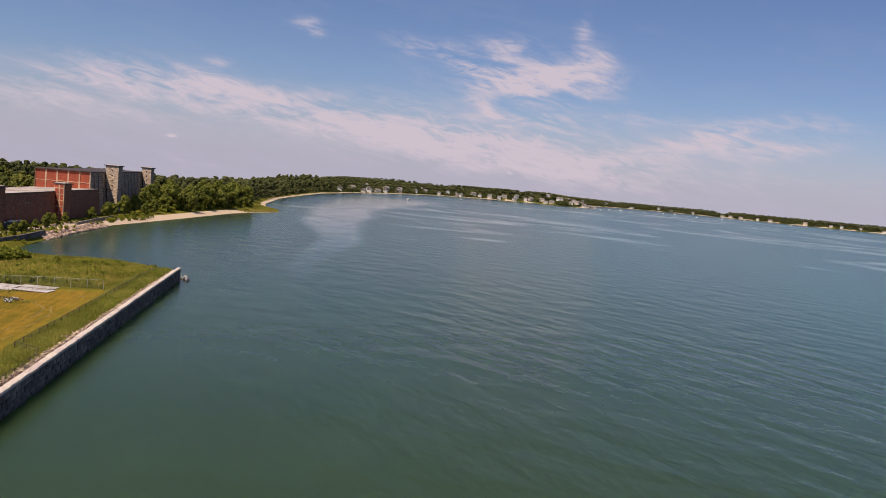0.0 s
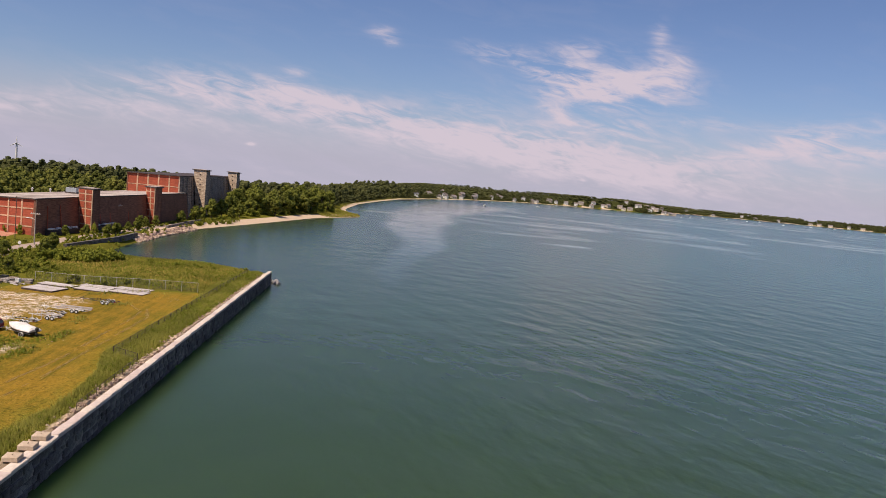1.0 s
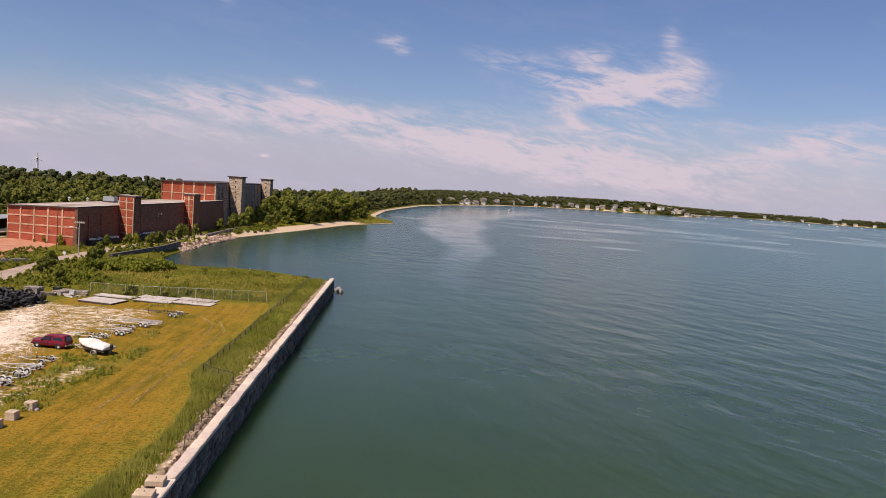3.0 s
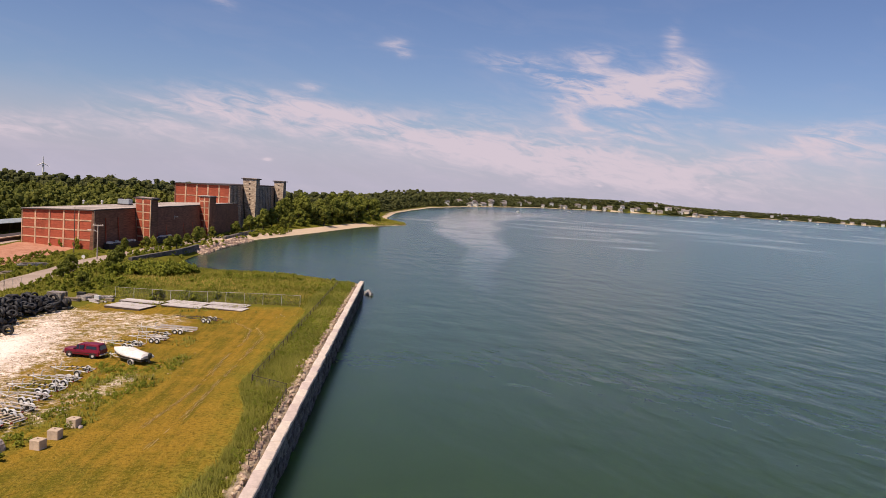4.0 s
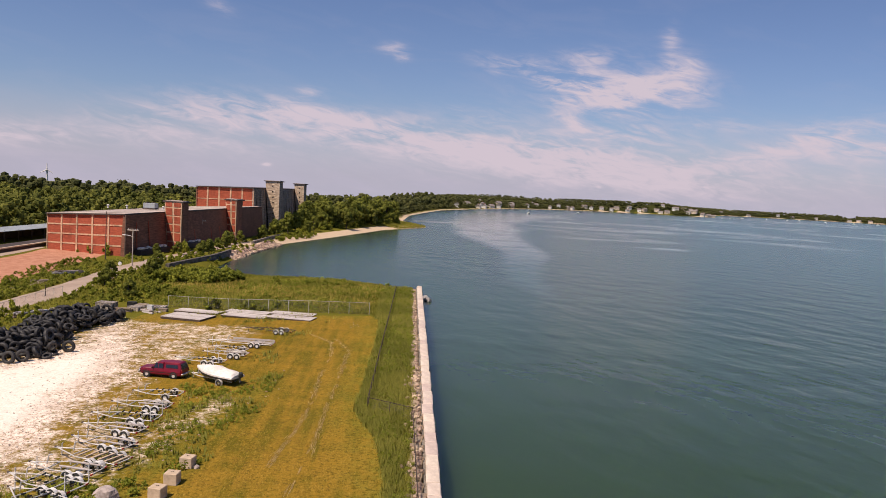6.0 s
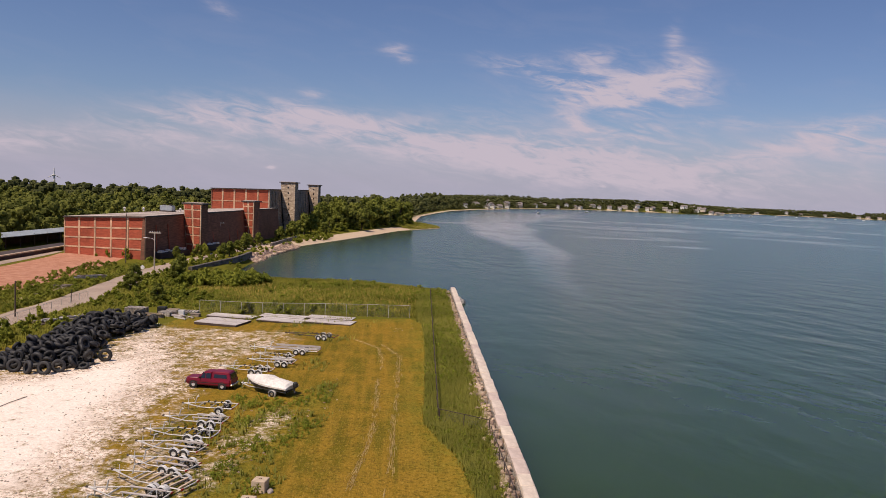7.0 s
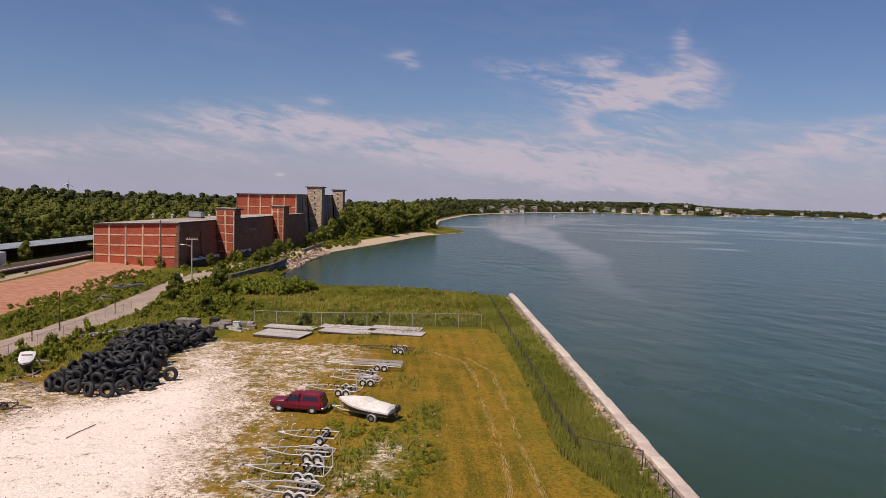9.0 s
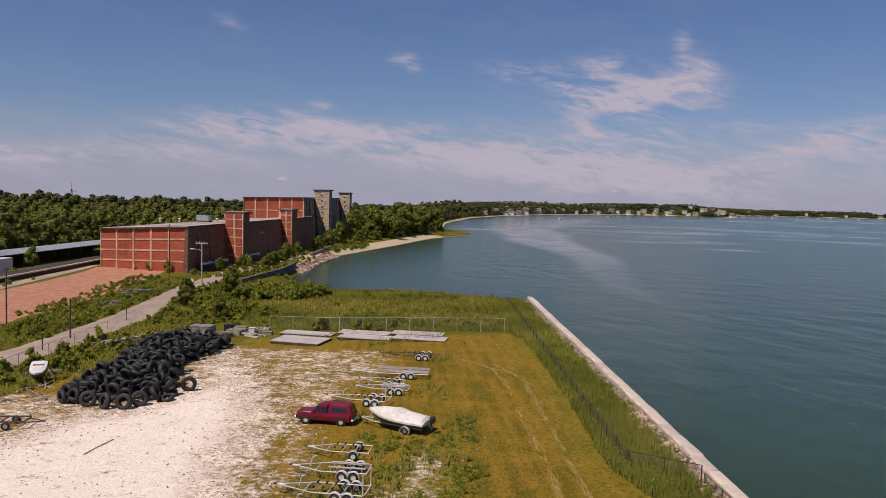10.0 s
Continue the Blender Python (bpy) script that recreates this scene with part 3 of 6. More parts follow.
def build_land():
    def axis(spans):
        return np.concatenate([np.arange(a, b, s) for a, b, s in spans])

    xs = axis([(-4800, -800, 250), (-800, -330, 12), (-330, -236, 3), (-236, -74, 0.66), (-74, -40, 2), (-40, 1200, 22), (1200, 4801, 180)])
    ys = axis([(-3000, -200, 200), (-200, 0, 8), (0, 60, 1.5), (60, 222, 0.8), (222, 330, 2.5), (330, 620, 4), (620, 1600, 12), (1600, 2400, 20), (2400, 4801, 200)])
    X, Y = np.meshgrid(xs, ys, indexing="ij")
    Z = height(X, Y)
    nx, ny = X.shape
    verts = np.stack([X, Y, Z], -1).reshape(-1, 3)
    i = np.arange(nx * ny).reshape(nx, ny)
    quads = np.stack([i[:-1, :-1], i[1:, :-1], i[1:, 1:], i[:-1, 1:]], -1).reshape(-1, 4)
    low = np.abs(verts[:, 2][quads] + 3.0).max(1) < 0.001
    me = big_mesh("ground", verts, quads[~low], GROUND, True)
    x, y = verts[:, 0], verts[:, 1]
    sd = inside_and_distance(x, y, COAST)
    soft = lambda poly, w: smooth01(0.5 + inside_and_distance(x, y, poly) / (2 * w))
    mown = soft(MOWN, 0.8)
    rel = (x - TIP[0]) * ALONG[0] + (y - TIP[1]) * ALONG[1]
    off = (x - TIP[0]) * INWARD[0] + (y - TIP[1]) * INWARD[1]
    gravel = soft(GRAVEL, 5.0) * 1.0
    gravel = np.maximum(gravel, 0.49 * soft([(-148, 107), (-148, 116.5), (-143.5, 118.5), (-138, 117), (-135, 107)], 1.5))
    gravel = np.maximum(gravel, 0.39 * soft([(-141, 144), (-122, 146), (-119, 141), (-118.5, 126), (-116, 112), (-106, 92), (-107, 80), (-140, 70)], 3))
    gravel = np.maximum(gravel, 0.31 * soft([(-108, 114), (-104.8, 112), (-103.6, 97), (-103, 90), (-107, 88), (-109, 98)], 1.5))
    sand = np.where(y < 540, smooth01((9 - sd) / 3), smooth01((4.5 - sd) / 2)) * (y > 262)
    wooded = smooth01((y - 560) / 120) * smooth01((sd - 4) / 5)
    sand = np.maximum(sand, 0.62 * smooth01((2.9 - off) / 1.2) * (off > -1) * (rel > 0))
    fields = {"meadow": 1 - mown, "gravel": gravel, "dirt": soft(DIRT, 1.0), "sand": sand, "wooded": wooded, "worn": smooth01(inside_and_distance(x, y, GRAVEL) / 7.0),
              "lush": np.clip(smooth01((5.0 - inside_and_distance(x, y, MOWN)) / 5.0) * 0.55 + 0.6 * soft(GREEN_PATCH, 2.5) + 0.2 * smooth01((96 - y) / 12), 0, 1)}
    for name, values in fields.items():
        a = me.attributes.new(name, "FLOAT", "POINT")
        a.data.foreach_set("value", values.astype(np.float32))
    tagged(new("ground", me), "grassy waterside yard with shell gravel and red dirt", "ground", kind="structure")


build_land()


def build_water():
    """The bay, finer where a long smooth slick drifts off the spit."""
    xs = np.concatenate([[-330, -310], np.arange(-290, -60, 3.0), np.arange(-60, 60, 8.0), [80, 160, 260, 400, 700, 1200, 5000]])
    ys = np.concatenate([[-5000, -1000, -200, 0], np.arange(40, 150, 8.0), np.arange(150, 600, 5.0), np.arange(600, 1100, 10.0), [1200, 1500, 1900, 2330]])
    X, Y = np.meshgrid(xs, ys, indexing="ij")
    n = X.size
    i = np.arange(n).reshape(X.shape)
    quads = np.stack([i[:-1, :-1], i[1:, :-1], i[1:, 1:], i[:-1, 1:]], -1).reshape(-1, 4)
    x, y = X.ravel(), Y.ravel()
    inland = inside_and_distance(x, y, COAST) > 45
    me = big_mesh("water", np.stack([x, y, np.zeros(n)], 1), quads[~inland[quads].all(1)], WATER)
    ys = [215, 245, 265, 300, 353, 485, 630, 750, 950]
    mid = np.interp(y, ys, [-89.5, -95.5, -99, -106, -115, -152, -182, -194, -205])
    wide = np.interp(y, ys, [1.5, 4, 5, 7, 9, 20, 28, 38, 60])
    slick = 0.85 * smooth01(1.9 - 1.5 * np.abs(x - mid + 4 * wave_noise(x, y, 0.05, 5)) / wide) * (0.35 + 0.65 * smooth01((y - 230) / 200)) * smooth01((y - 205) / 30) * smooth01((1150 - y) / 250)
    # the wall and the cove shelter the water beside them
    lee = 0.35 + 0.65 * smooth01((-inside_and_distance(x, y, COAST) - 3) / 75)
    offshore = smooth01((-inside_and_distance(x, y, COAST) - 40) / 260)
    for name, values in (("slick", slick), ("open", lee), ("offshore", offshore)):
        me.attributes.new(name, "FLOAT", "POINT").data.foreach_set("value", values.astype(np.float32))
    tagged(new("water", me), "calm green-blue bay water with small ripples", "water", kind="structure")


build_water()


def build_road():
    sh = Shape()
    pts = np.array(ROAD, float)
    fine = np.concatenate([np.linspace(a, b, 14, endpoint=False) for a, b in zip(pts, pts[1:])] + [pts[-1:]])
    rows = []
    for j, p in enumerate(fine):
        d = fine[min(j + 1, len(fine) - 1)] - fine[max(j - 1, 0)]
        n = np.array((-d[1], d[0])) / np.hypot(*d)
        w = 3.0 if p[1] < 200 else 2.4
        row = []
        for o in (-1, -0.5, 0, 0.5, 1):
            q = p + n * o * (w + 0.15 * math.sin(j * 0.9 + o))
            row.append((q[0], q[1], max(ground_z(*q), 0.4) + (0.13 if abs(o) < 1 else 0.0)))
        rows.append(row)
    sh.loft(rows, closed=False)
    tagged(part("road", sh, ASPHALT, smooth=True), "worn grey asphalt access road", "road", kind="structure")


build_road()


# ---- sea wall ----
def build_sea_wall():
    wall = thing("sea_wall", "long weathered stone sea wall with a pale concrete cap", "sea wall", kind="structure")
    core = Shape()
    a, b = wall_at(-0.2, 0.12), wall_at(WALL_LENGTH, 0.12)
    c, d = wall_at(WALL_LENGTH, 1.15), wall_at(-0.2, 1.15)
    ring = lambda z: [(*p, z) for p in (d, c, b, a)]
    core.hexa(ring(-3.0), ring(WALL_TOP - 0.3))
    part("wall_core", core, STONE, wall)
    r = random.Random(4)
    # cap slabs
    s = -0.35
    turn = math.atan2(ALONG[1], ALONG[0])
    while s < 138:
        n = r.uniform(1.9, 3.3)
        sh = Shape()
        wide = 0.92 + r.uniform(-0.04, 0.05)
        sh.box((0, 0, 0), (n - 0.04, wide, 0.36 + r.uniform(0, 0.05)), bevel=0.06)
        sh.v = [(x + r.uniform(-0.03, 0.03), y + r.uniform(-0.04, 0.04), z + r.uniform(-0.02, 0.02)) for x, y, z in sh.v]
        p = wall_at(s + n / 2, wide / 2 + 0.07 + r.uniform(-0.02, 0.02))
        part("cap_slab", sh, CONCRETE, wall, m=pose(p[0], p[1], WALL_TOP - 0.16 + r.uniform(-0.02, 0.03), r.uniform(-1, 1), r.uniform(-0.5, 0.5), math.degrees(turn) + r.uniform(-0.5, 0.5)))
        s += n
    # face stones, four courses; a few shared shapes
    shapes = []
    for k in range(10):
        sh = Shape()
        n = 0.9 + 0.14 * k
        sh.box((0, 0, 0), (n, 0.42 + 0.03 * (k % 3), 0.66), bevel=0.05 + 0.01 * (k % 4))
        sh.v = [(x + r.uniform(-0.03, 0.03), y + r.uniform(-0.09, 0.09), z + r.uniform(-0.06, 0.06)) for x, y, z in sh.v]
        shapes.append((n, sh.mesh("face_stone", STONE)))
    rest = Shape()
    count = 0
    for course in range(4):
        z = WALL_TOP - 0.36 - 0.35 - course * 0.72
        s = r.uniform(-0.3, 0.0)
        while s < 140:
            n, me = shapes[r.randrange(10)]
            p = wall_at(s + n / 2, 0.23 + r.uniform(-0.09, 0.11))
            m = pose(p[0], p[1], z + r.uniform(-0.02, 0.02), r.uniform(-2, 2), 0, math.degrees(turn) + r.uniform(-1.5, 1.5))
            if 72 < s < 122 and count < 300 and course < 3:
                part("face_stone", me, None, wall, m=m)
                count += 1
            else:
                rest.add([m @ v.co for v in me.vertices], [tuple(f.vertices) for f in me.polygons])
            s += n + 0.05
    tagged(part("face_stones", rest, STONE, wall), kind="stuff")
    # loose blocks set on the cap
    for s, off, w in ((116.9, 1.0, 1.25), (119.3, 1.0, 1.3), (121.9, 1.0, 1.25)):
        p = wall_at(s - 0.3, off + 0.1)
        ob = thing("concrete_block", "heavy buff concrete block lying on the sea wall cap", "concrete block", pose(p[0], p[1], WALL_TOP + 0.04, 0, 0, math.degrees(turn) + 3), "blocks on the sea wall")
        part("block", Shape().box((0, 0, 0.21), (1.15, w, 0.42), bevel=0.04), BLOCK, ob)
        part("lifting_ring", Shape().path([(-0.09, 0, 0.40), (-0.07, 0, 0.47), (0.07, 0, 0.47), (0.09, 0, 0.40)], 0.018), RUST, ob)
    # boulders at the wall's end
    for k, (dx, dy, w) in enumerate(((1.2, 1.2, 1.1), (0.2, 2.2, 1.4), (-1.4, 2.5, 1.3), (-3.0, 2.8, 1.5), (-4.8, 3.6, 1.2), (1.6, 0.1, 0.8))):
        ob = part("boulder", boulder(w, 20 + k), ROCK, m=pose(TIP[0] + dx, TIP[1] + dy, 0.2 * w, 0, 0, 40 * k))
        tagged(ob, "grey boulder at the foot of the sea wall", "boulder", "boulders at the wall end")


def boulder(size, seed, n=10):
    r = random.Random(seed)
    sh = Shape()
    ax = [Vector((r.gauss(0, 1), r.gauss(0, 1), r.gauss(0, 1))).normalized() for _ in range(9)]
    cut = [r.uniform(0.62, 0.9) for _ in ax]
    rings = []
    for i in range(1, n):
        th = math.pi * i / n
        ring = []
        for j in range(2 * n):
            v = Vector((math.sin(th) * math.cos(math.pi * j / n), math.sin(th) * math.sin(math.pi * j / n), -math.cos(th)))
            k = min([1.0] + [c / max(v.dot(a), 1e-3) for a, c in zip(ax, cut)])
            ring.append(v * k * size * 0.6)
        rings.append(ring)
    return sh.loft(rings)


build_sea_wall()


# ---- brick warehouses ----
def lerp(a, b, t):
    return tuple(u + (v - u) * t for u, v in zip(a, b))


def framed_face(parent, a0, b0, a1, b1, bays, bands, post, band, mat, out, depth=0.28):
    """A brick face between four corners (bottom a0 b0, top a1 b1) with posts, bands and recessed brick panels."""
    out = Vector((*out, 0)).normalized()
    at = lambda u, v: Vector(lerp(lerp(a0, b0, u), lerp(a1, b1, u), v))
    width = (Vector(b0) - Vector(a0)).length
    tall = (Vector(a1) - Vector(a0)).length
    pu = post / width / 2
    us = [i / bays for i in range(bays + 1)]
    for i, u in enumerate(us):
        lo, hi = max(u - pu, 0.0), min(u + pu, 1.0)
        sh = Shape().hexa([at(lo, 0), at(hi, 0), at(hi, 0) - out * depth, at(lo, 0) - out * depth], [at(lo, 1), at(hi, 1), at(hi, 1) - out * depth, at(lo, 1) - out * depth])
        part("pier", sh, TAN, parent)
    vs = [0.0, *bands, 1.0]
    bv = band / tall / 2
    for i in range(bays):
        lo, hi = us[i] + pu, us[i + 1] - pu
        if i == 0:
            lo = us[i] + pu
        for j, v in enumerate(bands):
            sh = Shape().hexa([at(lo, v - bv) - out * 0.06, at(hi, v - bv) - out * 0.06, at(hi, v - bv) - out * depth, at(lo, v - bv) - out * depth], [at(lo, v + bv) - out * 0.06, at(hi, v + bv) - out * 0.06, at(hi, v + bv) - out * depth, at(lo, v + bv) - out * depth])
            part("band", sh, TAN, parent)
        for j in range(len(vs) - 1):
            v0, v1 = vs[j] + (bv if j else 0), vs[j + 1] - (bv if j < len(vs) - 2 else 0)
            k = 0.14 + 0.05 * ((i * 7 + j * 3) % 3) / 3
            sh = Shape().hexa([at(lo, v0) - out * k, at(hi, v0) - out * k, at(hi, v0) - out * (depth + 0.1), at(lo, v0) - out * (depth + 0.1)], [at(lo, v1) - out * k, at(hi, v1) - out * k, at(hi, v1) - out * (depth + 0.1), at(lo, v1) - out * (depth + 0.1)])
            part("brick_panel", sh, mat, parent)


def solid_wall(name, parent, pts_low, pts_high, mat, thick):
    """A wall slab along two lines, thickened by a vector."""
    t = Vector(thick)
    a, b = [Vector(p) for p in pts_low]
    c, d = [Vector(p) for p in pts_high]
    return part(name, Shape().hexa([a, b, b + t, a + t], [c, d, d + t, c + t]), mat, parent)


def roof_slab(parent, pts, z, thick, over, mat=None):
    c = sum((Vector(p) for p in pts), Vector()) / len(pts)
    grow = [Vector(p) + (Vector(p) - c).normalized() * over for p in pts]
    flat = [Vector((p.x, p.y, z + (p.z if len(p) > 2 else 0))) for p in grow]
    part("eave", Shape().hexa(flat, [p + Vector((0, 0, thick)) for p in flat]), EAVE, parent)
    top = [p + (c - p).normalized() * 0.35 for p in flat]
    part("roof", Shape().hexa([p + Vector((0, 0, thick + 0.004)) for p in top], [p + Vector((0, 0, thick + 0.12)) for p in top]), mat or ROOF, parent)


SIDE = Vector((-0.181, 0.983, 0))


def low_warehouse():
    b = thing("brick_warehouse", "long low red brick warehouse with tan concrete frame and flat roof", "warehouse")
    fr, fl = Vector((-195, 217.8, 0)), Vector((-225.4, 226.4, 0))
    br, bl = fr + SIDE * 116, fl + SIDE * 108
    zr, zl = 11.8, 10.2
    up = lambda p, z: Vector((p.x, p.y, z))
    out = (-0.27, -0.963)
    framed_face(b, up(fl, -0.5), up(fr, 0.6), up(fl, zl), up(fr, zr), 5, (0.30, 0.53, 0.765), 0.62, 0.36, BRICK, out)
    # east face leans outwards towards its foot beyond the corner
    foot = lambda k: fr + SIDE * k + Vector((min(k / 22, 1) * 1.5, 0, 0))
    east = Shape()
    ks = [0, 22, 50, 74, 116]
    low, high = [up(foot(k), 0.2) for k in ks], [up(fr + SIDE * k, zr) for k in ks]
    rings = []
    for i in range(len(ks)):
        rings.append([low[i], high[i], high[i] - Vector((0.6, 0, 0)), low[i] - Vector((1.2, 0, 0))])
    east.loft(rings)
    part("east_wall", east, BRICK_DARK, b)
    solid_wall("back_wall", b, (up(br, 0), up(bl, 0)), (up(br, zr), up(bl, zl)), BRICK_DARK, (0, 0.5, 0))
    solid_wall("west_wall", b, (up(bl, 0), up(fl, 0)), (up(bl, zl), up(fl, zl)), BRICK_DARK, (0.5, 0, 0))
    roof_slab(b, [up(fl, zl - zr), up(fr, 0), up(br, 0), up(bl, zl - zr)], zr + 0.02, 0.32, 0.45)
    # thin piers on the dark side
    for k in (6, 13, 30, 37, 44, 58, 66):
        q0, q1 = foot(k), fr + SIDE * k
        sh = Shape().hexa([up(q0, 1), up(q0 + SIDE * 0.4, 1), up(q0 + SIDE * 0.4, 1) + Vector((0.12, 0, 0)), up(q0, 1) + Vector((0.12, 0, 0))][::-1], [up(q1, 9.8), up(q1 + SIDE * 0.4, 9.8), up(q1 + SIDE * 0.4, 9.8) + Vector((0.12, 0, 0)), up(q1, 9.8) + Vector((0.12, 0, 0))][::-1])
        part("pier", sh, BRICK, b)
    # low lean-to with pale drums along the east foot
    for k0, k1 in ((5, 21), (30, 44)):
        p0, p1 = foot(k0), foot(k1)
        sh = Shape().hexa([up(p0, 0.8), up(p0, 0.8) + Vector((1.8, 0, 0)), up(p1, 0.8) + Vector((1.8, 0, 0)), up(p1, 0.8)], [up(p0, 3.1), up(p0, 2.6) + Vector((1.9, 0, 0)), up(p1, 2.6) + Vector((1.9, 0, 0)), up(p1, 3.1)])
        bay = part("loading_bay", sh, EAVE, b)
        rb = random.Random(int(k0))
        for j in range(int((k1 - k0) / 1.5)):
            p = foot(k0 + 1.5 * j + 0.6)
            part("pale_bundle", Shape().box((p.x + rb.uniform(0.8, 1.5), p.y, 3.05 + rb.uniform(-0.1, 0.25)), (rb.uniform(0.6, 1.2), rb.uniform(0.7, 1.3), rb.uniform(0.25, 0.6)), rz=rb.uniform(-0.5, 0.5), bevel=0.08), CANVAS, bay, "pale sheeted bundle")
    # roof plant
    plant = thing("roof_unit", "grey ventilation unit on the flat warehouse roof", "roof unit", pose(-221.0, 266, 11.5, 0, 0, 8))
    plant.scale = (0.72, 0.72, 0.72)
    part("casing", Shape().box((0, 0, 1.35), (5.4, 3.4, 2.2), bevel=0.08), METAL_ROOF, plant)
    part("curb", Shape().box((0, 0, 0.1), (5.8, 3.8, 0.5)), EAVE, plant)
    for dx in (-1.4, 1.4):
        part("fan_cowl", Shape().lathe([(0.02, 0.5), (0.75, 0.5), (0.75, 0.0)], (dx, 0, 2.4), "Z", 14), EAVE, plant)
    for x, y in ((-226, 261), (-229, 256), (-218.5, 269)):
        v = thing("roof_vent", "small white vent on the warehouse roof", "roof vent", pose(x, y, 11.3), "vents on the warehouse roof")
        part("pipe", Shape().tube((0, 0, 0), (0, 0, 0.8), 0.25), WHITE, v)
        part("cowl", Shape().lathe([(0.02, 0.5), (0.45, 0.25), (0.4, 0.0)], (0, 0, 0.75), "Z", 10), WHITE, v)


def tower(label, fl, fr, depth, z0, z1, mat, side_mat, batter, bands, panes=False):
    """A stair tower on the dark side: framed south face, plain east face, overhanging dark cap."""
    t = thing("brick_tower", label, "tower", group="warehouse towers")
    fl, fr = Vector((*fl, 0)), Vector((*fr, 0))
    up = lambda p, z: Vector((p.x, p.y, z))
    e = (fl - fr).normalized()
    out = (e.y, -e.x) if e.y * 0 - e.x > 0 else (-e.y, e.x)
    lean = -e * batter
    if panes:
        part("front_wall", Shape().hexa([up(fl, z0) + lean, up(fr, z0), up(fr, z0) + SIDE * 0.5, up(fl, z0) + lean + SIDE * 0.5], [up(fl, z1), up(fr, z1), up(fr, z1) + SIDE * 0.5, up(fl, z1) + SIDE * 0.5]), mat, t)
        n = int((z1 - z0) / 2.1)
        for i in range(1, n):
            f = i / n
            a, b = Vector(lerp(up(fl, z0) + lean, up(fl, z1), f)), Vector(lerp(up(fr, z0), up(fr, z1), f))
            for u in (0.5,):
                c = a.lerp(b, u)
                w = (b - a).normalized()
                o = Vector((*out, 0)) * 0.05
                part("window", Shape().hexa([c + o - w * 0.32, c + o + w * 0.32, c + w * 0.32 - o, c - w * 0.32 - o], [p + Vector((0, 0, 0.6)) for p in (c + o - w * 0.32, c + o + w * 0.32, c + w * 0.32 - o, c - w * 0.32 - o)]), DARK_GLASS, t)
    else:
        framed_face(t, up(fl, z0) + lean, up(fr, z0), up(fl, z1), up(fr, z1), 2, bands, 0.6, 0.42, mat, out, 0.26)
    br, bl = fr + SIDE * depth, fl + SIDE * depth
    part("east_wall", Shape().hexa([up(fr, z0) + SIDE * 0.3, up(br, z0), up(br, z0) + e * 0.5, up(fr, z0) + SIDE * 0.3 + e * 0.5], [up(fr, z1) + SIDE * 0.3, up(br, z1), up(br, z1) + e * 0.5, up(fr, z1) + SIDE * 0.3 + e * 0.5]), side_mat, t)
    part("back_wall", Shape().hexa([up(br, z0), up(bl, z0) + lean, up(bl, z0) + lean - SIDE * 0.4, up(br, z0) - SIDE * 0.4], [up(br, z1), up(bl, z1), up(bl, z1) - SIDE * 0.4, up(br, z1) - SIDE * 0.4]), side_mat, t)
    part("west_wall", Shape().hexa([up(fl, z0) + lean + SIDE * 0.3, up(fl, z0) + lean + SIDE * 0.3 - e * 0.3, up(bl, z0) + lean - e * 0.3, up(bl, z0) + lean], [up(fl, z1) + SIDE * 0.3, up(fl, z1) + SIDE * 0.3 - e * 0.3, up(bl, z1) - e * 0.3, up(bl, z1)]), side_mat, t)
    c = (fl + fr + br + bl) / 4
    grow = [p + (p - c).normalized() * 0.75 for p in (fl, fr, br, bl)]
    part("cap", Shape().hexa([up(p, z1) for p in grow], [up(p, z1 + 0.35) for p in grow]), EAVE, t)
    part("roof", Shape().hexa([up(p, z1 + 0.354) for p in (fl, fr, br, bl)], [up(p, z1 + 0.5) for p in (fl, fr, br, bl)]), ROOF, t)
    return t


def tall_warehouse():
    b = thing("tall_warehouse", "tall red brick warehouse block with grey weathered side", "warehouse")
    fr, fl = Vector((-218.9, 330.5, 0)), Vector((-243.0, 328.0, 0))
    s = Vector((-0.209, 0.978, 0))
    br, bl = fr + s * 82, fl + s * 80
    z1 = 19.0
    up = lambda p, z: Vector((p.x, p.y, z))
    framed_face(b, up(fl, 1), up(fr, 1), up(fl, z1 - 0.4), up(fr, z1), 5, (0.3, 0.52, 0.74), 0.6, 0.3, BRICK, (-0.1, -0.99))
    part("east_wall", Shape().loft([[up(fr, 1) + s * k + Vector((1.6 * min(k / 12, 1), 0, 0)), up(fr, z1) + s * k, up(fr, z1) + s * k - Vector((0.6, 0, 0)), up(fr, 1) + s * k - Vector((0.6, 0, 0))] for k in (0, 12, 40, 82)]), BRICK_GREY, b)
    for k in range(4, 80, 5):
        q = fr + s * k
        lean = Vector((1.6 * min(k / 12, 1) + 0.02, 0, 0))
        part("buttress", Shape().hexa([up(q, 1) + lean, up(q + s * 0.7, 1) + lean, up(q + s * 0.7, 1) + lean + Vector((0.35, 0, 0)), up(q, 1) + lean + Vector((0.35, 0, 0))][::-1], [up(q, z1 - 0.6), up(q + s * 0.7, z1 - 0.6), up(q + s * 0.7, z1 - 0.6) + Vector((0.3, 0, 0)), up(q, z1 - 0.6) + Vector((0.3, 0, 0))][::-1]), BRICK_GREY, b)
    solid_wall("back_wall", b, (up(br, 1), up(bl, 1)), (up(br, z1), up(bl, z1 - 0.4)), BRICK_GREY, (0, -0.5, 0))
    solid_wall("west_wall", b, (up(bl, 1), up(fl, 1)), (up(bl, z1 - 0.4), up(fl, z1 - 0.4)), BRICK_DARK, (0.5, 0, 0))
    roof_slab(b, [up(fl, -0.4), up(fr, 0), up(br, 0), up(bl, -0.4)], z1 + 0.02, 0.35, 0.5)


